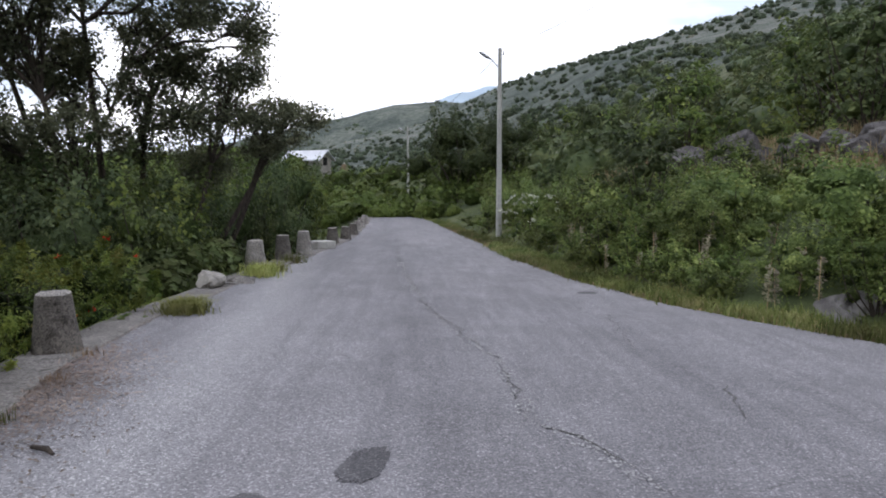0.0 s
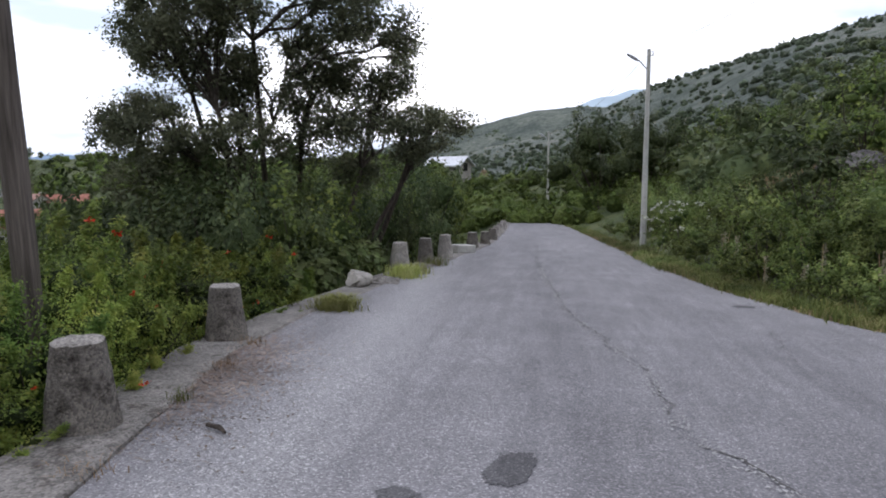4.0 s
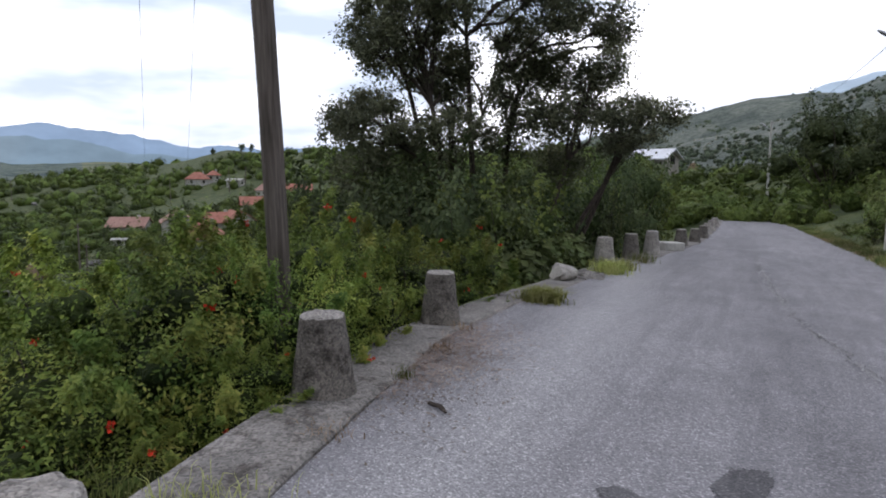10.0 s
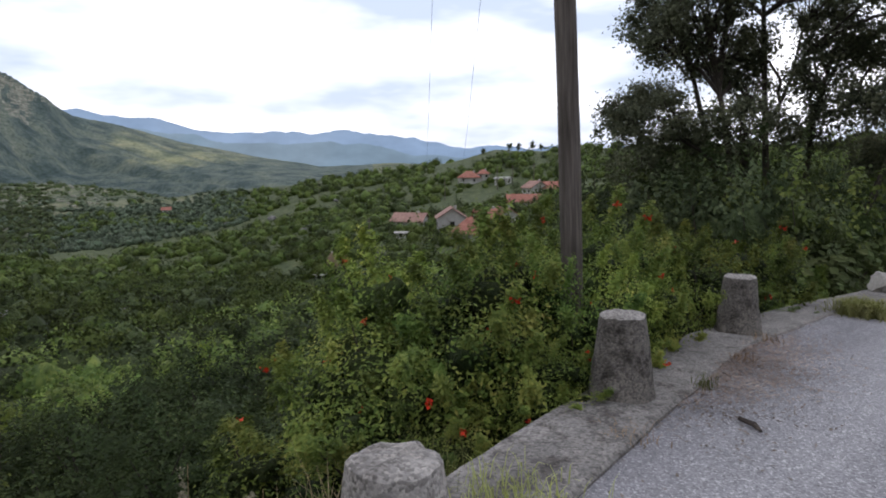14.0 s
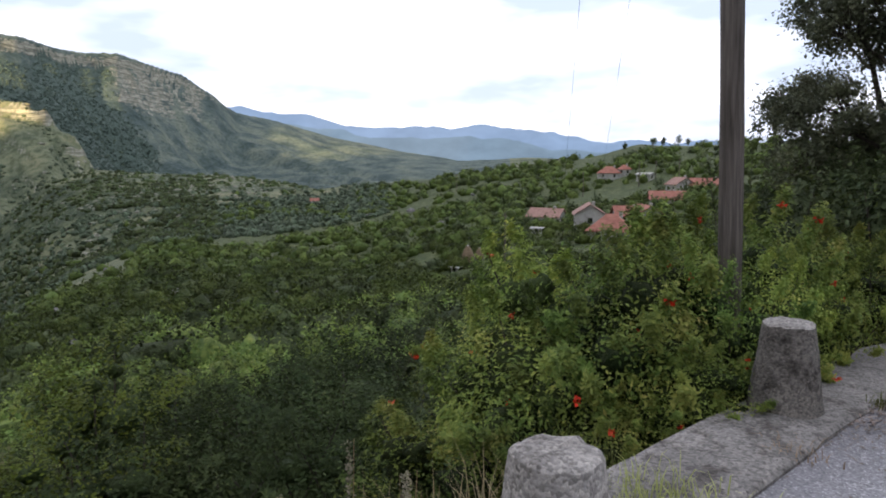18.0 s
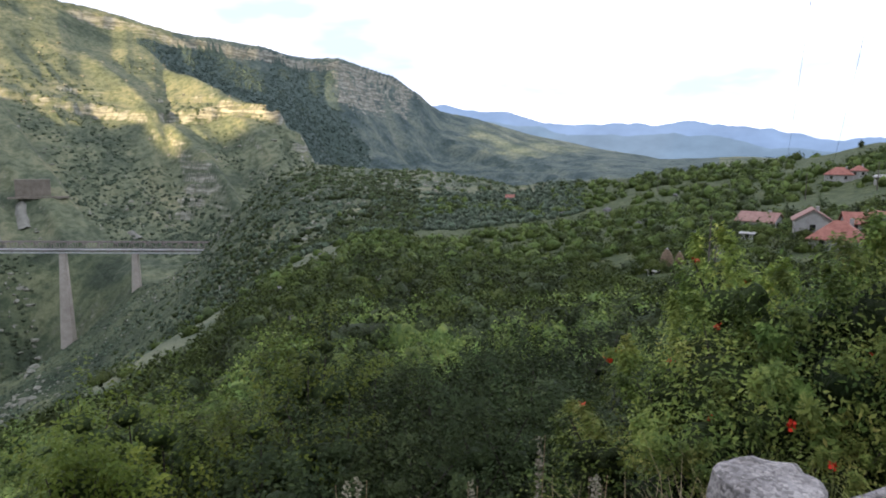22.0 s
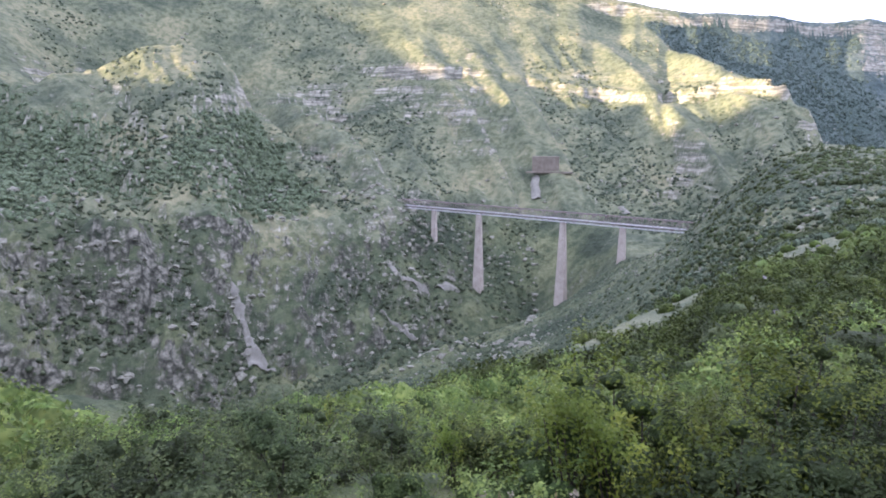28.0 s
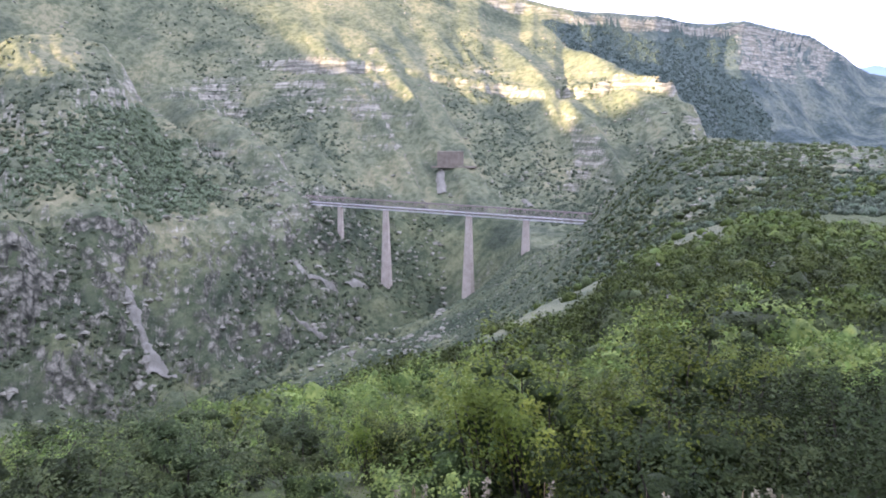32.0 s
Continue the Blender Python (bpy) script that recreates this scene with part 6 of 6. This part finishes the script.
for k in range(14):
    y = 15.5 + k * 1.15 + rng.uniform(-0.4, 0.4)
    x, s = float(verge_x(y)) + rng.uniform(8.4, 10.4), rng.uniform(0.35, 0.75)
    blob("boulder", (x, y, float(land(x, y)) + 0.45 * s), (s * 1.3, s * 1.1, s * 1.25), "grey limestone boulder on the overgrown bank", "rock", "bank_rock", k + 1, 0.3, "boulders on the bank")
for k, (az, r, s) in enumerate(((-33.6, 10.5, 0.25), (-12.5, 46, 0.6), (-13.4, 47, 0.7), (-14.6, 46, 0.5), (-8.4, 60, 0.6), (-34.3, 10.1, 0.2), (-35.2, 10.6, 0.22))):
    x, y = polar(az, r)
    blob("boulder", (x, y, float(land(x, y)) + (0.7 * s if r > 12 else 0.05)), (s * 1.2, s * 0.9, s * 1.3 if r > 12 else s), "grey limestone boulder on the overgrown bank", "rock", "rock", k + 31, 0.3, "boulders on the bank")
rng = random.Random(21)
for k in range(46):
    az, r = rng.uniform(50, 120), math.exp(rng.uniform(math.log(75), math.log(330)))
    x, y = polar(az, r)
    s = rng.uniform(0.35, 0.8) * (0.5 + r / 220)
    blob("outcrop", (x, y, float(land(x, y)) + s * 1.1), (s * 1.5, s, s * 0.9), "pale limestone outcrop among the scrub", "rock", "rock", 50 + k, 0.3, "outcrops on the slope")

# kerbside stones
blob("kerb_stone", (-3.95, 10.9, float(road_z(-3.9, 10.9)) + 0.12), (0.3, 0.22, 0.18), "broken pale stone lying on the kerb", "rock", "stone_wall", 121, 0.22)
blob("kerb_stone", (-3.62, 11.6, float(road_z(-3.6, 11.6)) + 0.05), (0.3, 0.2, 0.1), "flat broken concrete lump on the kerb", "rock", "kerb", 122, 0.22)
bm = bmesh.new()
bm_box(bm, (0.95, 0.42, 0.26), bevel=0.04)
me = bpy.data.meshes.new("fallen_block")
bm.to_mesh(me)
bm.free()
me.materials.append(M["plaster"])
fb = new("fallen_block", me)
fb.matrix_world = pose(-3.55, 20.4, float(road_z(-3.5, 20.4)) + 0.13, 2, 4, 62)
tagged(fb, "pale fallen concrete block lying on the kerb", "concrete block")


# ---------------------------------------------------------------- road marks and litter
def patch(name, x, y, rx, ry, turn, mat, label, seed, lift=0.006):
    """A flat stain on the asphalt with an uneven edge, draped over it."""
    rings, seg = 5, 110
    v, f = [], []
    for k in range(rings + 1):
        for s in range(seg):
            a = 2 * math.pi * s / seg
            e = 1 + 0.3 * noise.noise(Vector((math.cos(a) * 1.4 + seed, math.sin(a) * 1.4, 0))) + 0.2 * noise.noise(Vector((math.cos(a) * 5 + seed, math.sin(a) * 5, 3))) + 0.16 * noise.noise(Vector((math.cos(a) * 15 + seed, math.sin(a) * 15, 6)))
            px, py = rx * e * math.cos(a) * k / rings, ry * e * math.sin(a) * k / rings
            c, sn = math.cos(radians(turn)), math.sin(radians(turn))
            v.append((x + px * c - py * sn, y + px * sn + py * c))
    v = np.array(v)
    z = road_z(v[:, 0], v[:, 1]) + 0.02 * field(v[:, 0], v[:, 1], 1.6, 12, 3) + lift
    for k in range(rings):
        for s in range(seg):
            f.append((k * seg + s, (k + 1) * seg + s, (k + 1) * seg + (s + 1) % seg, k * seg + (s + 1) % seg))
    ob = new(name, mesh_from(name, np.column_stack([v, z]), np.array(f), M[mat], True))
    return tagged(ob, label, "stain", kind="structure")


patch("oil_stain", -0.7, 3.36, 0.29, 0.125, 78, "stain", "dark oil stain on the grey asphalt", 3)
patch("oil_stain", -1.24, 2.9, 0.1, 0.08, 20, "stain", "faint dark oil stain on the grey asphalt", 8)
patch("drain_cover", 2.4, 10.75, 0.16, 0.14, 0, "stain", "small round dark drain cover in the asphalt", 5)


def crack(pts, w, seed, label="long dark crack winding along the asphalt"):
    g = random.Random(seed)
    line = []
    for (x0, y0), (x1, y1) in zip(pts, pts[1:]):
        n = max(3, int(math.hypot(x1 - x0, y1 - y0) / 0.03))
        for k in range(n):
            t = k / n
            line.append((x0 + (x1 - x0) * t, y0 + (y1 - y0) * t))
    line.append(pts[-1])
    P = np.array(line)
    P[:, 0] += 0.1 * field(P[:, 1], P[:, 1] * 0, 0.5, seed, 5) + 0.07 * field(P[:, 1], P[:, 1] * 0, 0.12, seed + 9, 3)
    d = np.gradient(P, axis=0)
    d /= np.linalg.norm(d, axis=1, keepdims=True) + 1e-9
    nrm = np.column_stack([-d[:, 1], d[:, 0]])
    wid = w * np.clip(0.7 + 2.2 * field(P[:, 1], P[:, 1] * 0, 0.3, seed + 4, 4), 0.3, 2.4)[:, None]
    rows = []
    for side in (-1, 1):
        q = P + nrm * wid * side
        rows.append(np.column_stack([q, road_z(q[:, 0], q[:, 1]) + 0.02 * field(q[:, 0], q[:, 1], 1.6, 12, 3) + 0.006]))
    k = len(P)
    f = np.stack([np.arange(k - 1), np.arange(1, k), np.arange(1, k) + k, np.arange(k - 1) + k], -1)
    ob = new("road_crack", mesh_from("road_crack", np.concatenate(rows), f, M["crack"]))
    return tagged(ob, label, "crack", "road cracks", kind="structure")


SEAM = ((-1.3, 26), (-1.14, 18.8), (-0.7, 13.0), (-0.38, 9.66), (-0.08, 7.9), (0.13, 6.8), (0.32, 6.0), (0.38, 5.16), (0.37, 4.65), (0.43, 4.05), (0.62, 3.76), (0.74, 3.45), (0.98, 2.7))
crack(SEAM[:9], 0.007, 2)
crack(SEAM[9:], 0.0055, 3)
crack(((2.2, 8.6), (1.8, 6.4), (2.1, 5.0), (1.9, 4.2)), 0.004, 5, "short fine crack in the asphalt")


def scatter(name, label, n, seed, where, size, mat, long, flat=0.85, kind="stuff", category="litter"):
    g = np.random.default_rng(seed)
    x, y = where(g, n)
    z = road_z(x, y) + 0.02 * field(x, y, 1.6, 12, 3) + 0.012
    lv = Leaves(seed)
    lv.add(np.column_stack([x, y, z]), size, long, face=np.tile([0, 0, 2.2], (n, 1)))
    return tagged(new(name, lv.mesh(name, M[mat])), label, category, kind=kind)


def by_kerb(y0, y1, mid, wide, bulge=0.0):
    def where(g, n):
        y = g.normal((y0 + y1) / 2, (y1 - y0) / 4, n)
        return kerb_x(y) + mid + np.abs(g.normal(0, wide, n)) - 0.06, y
    return where


scatter("leaf_litter", "dry brown leaf litter drifted against the kerb", 4000, 51, by_kerb(3.4, 6.4, 0.0, 0.34), 0.03, "litter", 1.9)
scatter("leaf_litter", "thin dry leaf litter along the kerb joint", 900, 52, by_kerb(-2, 14, -0.02, 0.06), 0.022, "litter", 1.8)
scatter("road_grit", "loose pale stone grit on the road edge", 5000, 53, by_kerb(-1, 11, 0.05, 0.9), 0.013, "grit", 1.1)



def by_seam(g, n):
    y = g.uniform(3.0, 20, n)
    seam = np.interp(y, [q[1] for q in SEAM[::-1]], [q[0] for q in SEAM[::-1]])
    return seam - 0.02 + g.normal(0, 0.05, n), y


scatter("seam_grit", "pale broken stone along the crack in the asphalt", 1500, 54, by_seam, 0.024, "grit_pale", 1.2)
scatter("road_twigs", "thin brown twigs and stalks in the leaf litter", 240, 55, by_kerb(3.6, 6.2, 0.0, 0.34), 0.11, "litter", 14.0)

# the broken stick on the road
bm = bmesh.new()
bm_tube(bm, (-0.1, 0, 0), (0.02, 0.012, 0.006), 0.014, 0.018, 8)
bm_tube(bm, (0.02, 0.012, 0.006), (0.11, -0.01, 0.0), 0.018, 0.009, 8)
me = bpy.data.meshes.new("stick")
bm.to_mesh(me)
bm.free()
me.materials.append(M["bark"])
stick = new("stick", me)
stick.matrix_world = pose(-2.56, 3.52, float(road_z(-2.56, 3.52)) + 0.02, 0, 0, -28)
tagged(stick, "short dark broken stick lying on the asphalt", "stick")


# ---------------------------------------------------------------- grass
def tuft_mesh(name, at, n, h, seed, mat, lean=0.5, wide=0.006, spread=0.1):
    g = np.random.default_rng(seed)
    at = np.asarray(at, float)
    base = np.repeat(at, n, axis=0) + np.column_stack([g.normal(0, spread, (len(at) * n, 2)), np.zeros(len(at) * n)])
    k = len(base)
    a = g.uniform(0, 2 * np.pi, k)
    d = np.column_stack([np.cos(a), np.sin(a), np.zeros(k)])
    s = np.column_stack([-d[:, 1], d[:, 0], np.zeros(k)]) * (wide * g.uniform(0.6, 1.4, k))[:, None]
    hh = (h * g.uniform(0.4, 1.2, k))[:, None]
    ln = hh * lean * g.uniform(0.1, 1.2, k)[:, None]
    mid = base + d * ln * 0.35 + np.array([0, 0, 1]) * hh * 0.62
    tip = base + d * ln + np.array([0, 0, 1]) * hh * (1 - 0.25 * lean)
    v = np.stack([base - s, base + s, mid + s * 0.7, tip, mid - s * 0.7], 1).reshape(-1, 3)
    i = np.arange(k)[:, None] * 5
    f = np.concatenate([i + np.array([[0, 1, 2, 4]]), i + np.array([[4, 2, 3, 3]])])
    me = bpy.data.meshes.new(name)
    tri = [tuple(r) for r in (i + np.array([[4, 2, 3]])).tolist()]
    me.from_pydata(v.tolist(), [], (i + np.array([[0, 1, 2, 4]])).tolist() + tri)
    me.materials.append(M[mat])
    return me


def tuft(x, y, n, h, seed, mat="grass", label="green grass tuft growing from the kerb joint", lean=0.8, spread=0.12, z=None):
    zz = float(road_z(x, y)) if z is None else z
    ob = new("grass_tuft", tuft_mesh("grass_tuft", [(0, 0, 0)], n, h, seed, mat, lean, 0.003 if h < 0.2 else 0.006 if h < 0.4 else 0.0032, spread=spread))
    ob.matrix_world = pose(x, y, zz)
    return tagged(ob, label, "grass", "grass tufts on the kerb", "stuff")


tuft(-3.46, 8.35, 1300, 0.25, 1, 'grass_light', spread=0.12, lean=1.3)
tuft(-3.56, 12.6, 500, 0.34, 2, 'grass_light', spread=0.16, lean=1.2)
tuft(-3.6, 13.5, 400, 0.3, 3, 'grass_light', spread=0.2, lean=1.1)
tuft(-3.5, 15.6, 160, 0.3, 4, spread=0.16)
tuft(-2.88, 2.75, 60, 0.09, 5, "straw", "dry straw-coloured grass in the kerb joint", 1.3, 0.09)
tuft(-3.1, 4.0, 50, 0.13, 6, "grass", "small weed in the kerb joint", 0.7, 0.04)
tuft(-3.3, 5.0, 60, 0.1, 7, "straw", "dry straw-coloured grass in the kerb joint", 1.0, 0.07)
tuft(-3.5, 5.9, 50, 0.12, 8, "straw", "dry straw-coloured grass in the kerb joint", 0.8, 0.06)
tuft(-2.72, 1.55, 260, 0.16, 9, "grass_light", "thin green weeds growing on the kerb", 0.9, 0.16)
tuft(-3.35, 1.75, 160, 0.6, 10, "grass", "tall thin green weeds beside the kerb", 0.4, 0.16, z=-0.55)
tuft(-3.1, 1.2, 120, 0.5, 11, "grass", "tall thin green weeds beside the kerb", 0.4, 0.14, z=-0.4)
g = np.random.default_rng(61)
yy = np.concatenate([g.uniform(2, 22, 900), g.uniform(22, 55, 500)])
xx = verge_x(yy) + np.abs(g.normal(0.15, 0.55, len(yy)))
tagged(new("verge_grass", tuft_mesh("verge_grass", np.column_stack([xx, yy, land(xx, yy) - 0.02]), 17, 0.26, 62, "grass", 0.7, 0.008, 0.13)), "green and straw verge grass along the road edge", "grass", kind="stuff")
yy = g.uniform(15, 58, 900)
xx = verge_x(yy) + g.uniform(7.0, 12.5, len(yy))
tagged(new("terrace_grass", tuft_mesh("terrace_grass", np.column_stack([xx, yy, land(xx, yy) - 0.02]), 18, 0.5, 65, "straw", 0.8, 0.012, 0.22)), "tall dry yellow grass on the terrace above the brambles", "grass", kind="stuff")
yy = g.uniform(3, 40, 420)
xx = verge_x(yy) + np.abs(g.normal(0.05, 0.3, len(yy)))
tagged(new("dry_verge", tuft_mesh("dry_verge", np.column_stack([xx, yy, land(xx, yy) - 0.02]), 14, 0.16, 63, "straw", 1.0, 0.006, 0.12)), "dry straw grass at the asphalt edge", "grass", kind="stuff")
yy = g.uniform(-1.8, 1.2, 130)
xx = kerb_x(yy) - KERB_W - 0.1 - np.abs(g.normal(0.25, 0.3, len(yy)))
tagged(new("dry_bank_grass", tuft_mesh("dry_bank_grass", np.column_stack([xx, yy, land(xx, yy) - 0.05]), 12, 0.52, 64, "straw", 0.5, 0.0026, 0.1)), "tall dry straw grass on the bank below the kerb", "grass", kind="stuff")


def stalk(x, y, h, seed, head=0.05, n=130):
    """A tall dry flower spike."""
    g = np.random.default_rng(seed)
    ob = thing("flower_spike", (x, y, float(land(x, y))), "tall pale dry flower spike beside the road", "weed", "flower spikes by the road")
    bm = bmesh.new()
    bm_tube(bm, (0, 0, 0), (g.normal(0, 0.04), g.normal(0, 0.04), h), 0.009 if head > 0.03 else 0.003, 0.005 if head > 0.03 else 0.0015, 5)
    part("stalk", bm, M["straw"], ob)
    lv = Leaves(seed)
    t = g.uniform(0.25 if head > 0.03 else 0.7, 1, n)
    at = np.column_stack([g.normal(0, head * 0.4, n), g.normal(0, head * 0.4, n), t * h])
    lv.add(at, head, 1.6)
    part("seed_head", lv.mesh("seed_head", M["seed"]), None, ob)


rng = random.Random(8)
for k in range(26):
    y = rng.uniform(6.5, 17)
    stalk(float(verge_x(y)) + rng.uniform(0.9, 2.6), y, rng.uniform(0.5, 1.1), 400 + k)
for k in range(5):
    y = rng.uniform(8, 10.5)
    stalk(float(verge_x(y)) + rng.uniform(4.0, 5.0), y, rng.uniform(1.3, 1.7), 440 + k)

for k in range(20):
    y = rng.uniform(-1.8, 1.0)
    stalk(float(kerb_x(y)) - KERB_W - rng.uniform(0.8, 1.15), y, rng.uniform(0.8, 1.12), 460 + k, 0.016, 160)

# wires
for (ox, oy), az in (((-0.5, -0.35), 51.2), ((0.1, 0.1), 48.4)):
    fx, fy = polar(az, 140)
    wire((-4.7 + ox, 3.9 + oy, 8.2), (fx, fy, -2.5), 3.0, 0.006)
wire((2.95, 28.3, 6.5), (13, -6, 9.5), 0.8, 0.008)
wire((2.95, 28.3, 6.5), (-1.8, 63.7, 5.6), 0.6, 0.008)


# ---------------------------------------------------------------- details across the gorge
def meet(az, el):
    """Where a sight line at that azimuth and height angle meets the far land."""
    r = np.arange(560, 2700, 4.0)
    a = radians(az)
    x, y = -0.6 - math.sin(a) * r, -0.3 + math.cos(a) * r
    z = land(x, y)
    hit = np.nonzero(np.degrees(np.arctan2(z - 1.4, r)) > el)[0]
    k = hit[0] if len(hit) else len(r) - 1
    return x[k], y[k], z[k], r[k]


def scree(name, line, widths, label, seed):
    """A pale tongue of rubble lying on the slope: it follows the ground, a little proud of it."""
    pts = [Vector(meet(a, e)[:3]) for a, e in line]
    n, m = 90, 13
    v = []
    for k in range(n):
        t = k / (n - 1) * (len(pts) - 1)
        i = min(int(t), len(pts) - 2)
        c = pts[i].lerp(pts[i + 1], t - i)
        w = float(np.interp(t, range(len(widths)), widths)) * (1 + 0.45 * noise.noise(Vector((t * 3, seed, 0))))
        side = Vector((c.y, -c.x, 0)).normalized()
        for q in range(m):
            u = q / (m - 1) * 2 - 1
            p = c + side * (u * w + 2.5 * noise.noise(Vector((t * 5, seed, 4))))
            v.append((p.x, p.y, 0))
    v = np.array(v)
    v[:, 2] = land(v[:, 0], v[:, 1]) + 4.5 - 5.0 * np.tile(np.abs(np.linspace(-1, 1, m)) ** 3, n)
    f = np.array([(k * m + q, k * m + q + 1, (k + 1) * m + q + 1, (k + 1) * m + q) for k in range(n - 1) for q in range(m - 1)])
    ob = new(name, mesh_from(name, v, f, M["scree"], True))
    return tagged(ob, label, "scree", kind="structure")


scree("scree_chute", ((136.2, -12.6), (135.9, -14.6), (135.4, -16.1), (135.0, -17.7), (134.2, -19.6)), (4, 8, 4, 8, 21), "pale grey scree chute in the gorge wall", 1)
scree("scree_patch", ((122.9, -11.2), (121.2, -12.8), (119.8, -13.3)), (10, 14, 8), "pale scree patch under the viaduct", 2)
scree("scree_patch", ((118.6, -13.2), (117.2, -13.2)), (11, 11), "pale scree patch under the viaduct", 3)
scree("scree_patch", ((123.7, -15.2), (122.1, -16.7), (120.6, -17.7)), (3, 5, 3), "narrow pale scree tongue in the gorge", 4)
scree("scree_patch", ((110.5, -3.6), (110.3, -5.4)), (7, 12), "pale rubble below the railway cutting", 5)
scree("scree_patch", ((103.2, -5.9), (102.6, -6.5)), (8, 7), "pale rubble beside the viaduct", 6)

# railway portal on the mountain above the viaduct
px, py, pz, pr = meet(109.6, -2.5)
portal = thing("rail_gallery", (px * (1 - 16 / pr), py * (1 - 16 / pr), pz - 6), "brown stone railway gallery wall on the mountain", "gallery", turn=math.degrees(math.atan2(-px, py)))
bm = bmesh.new()
bm_box(bm, (56, 16, 34), (0, 0, 9), bevel=0.8)
part("retaining_wall", bm, M["stone_brown"], portal)
bm = bmesh.new()
bm_box(bm, (96, 8, 4), (8, -12, -7), bevel=0.4)
part("roof_slab", bm, M["stone_brown"], portal)


def loose_rocks(name, label, n, seed, az0, az1, r0, r1, s0, s1, low=-400):
    """Small pale outcrops strewn over far slopes, each a chipped lump half sunk in the ground."""
    g = np.random.default_rng(seed)
    az, r = np.radians(g.uniform(az0, az1, n)), g.uniform(r0, r1, n)
    x, y = -0.6 - np.sin(az) * r, -0.3 + np.cos(az) * r
    ok = field(x, y, 90, seed, 3) + g.uniform(-0.3, 0.3, n) > 0.02
    x, y = x[ok], y[ok]
    z = land(x, y)
    s = g.uniform(s0, s1, len(x)) * g.uniform(0.5, 1.0, len(x))
    at = np.stack([x, y, z - s * 0.12], -1)
    return tagged(new(name, masses(name, g, at, s, "pale_rock", 1, 0.62, 0.34)), label, "rocks", kind="stuff")


loose_rocks("spur_rocks", "pale limestone blocks strewn over the spur", 3600, 71, 76, 126, 330, 960, 0.8, 3.2)
loose_rocks("gorge_rocks", "grey limestone blocks over the gorge wall", 3200, 72, 110, 160, 740, 1250, 1.5, 8.0)
loose_rocks("mountain_rocks", "pale outcrops strewn over the mountain", 1500, 73, 84, 158, 1200, 2300, 2.0, 7.0)
loose_rocks("hill_rocks", "pale stones over the rocky hill above the road", 700, 74, -40, 10, 250, 900, 0.8, 2.6)
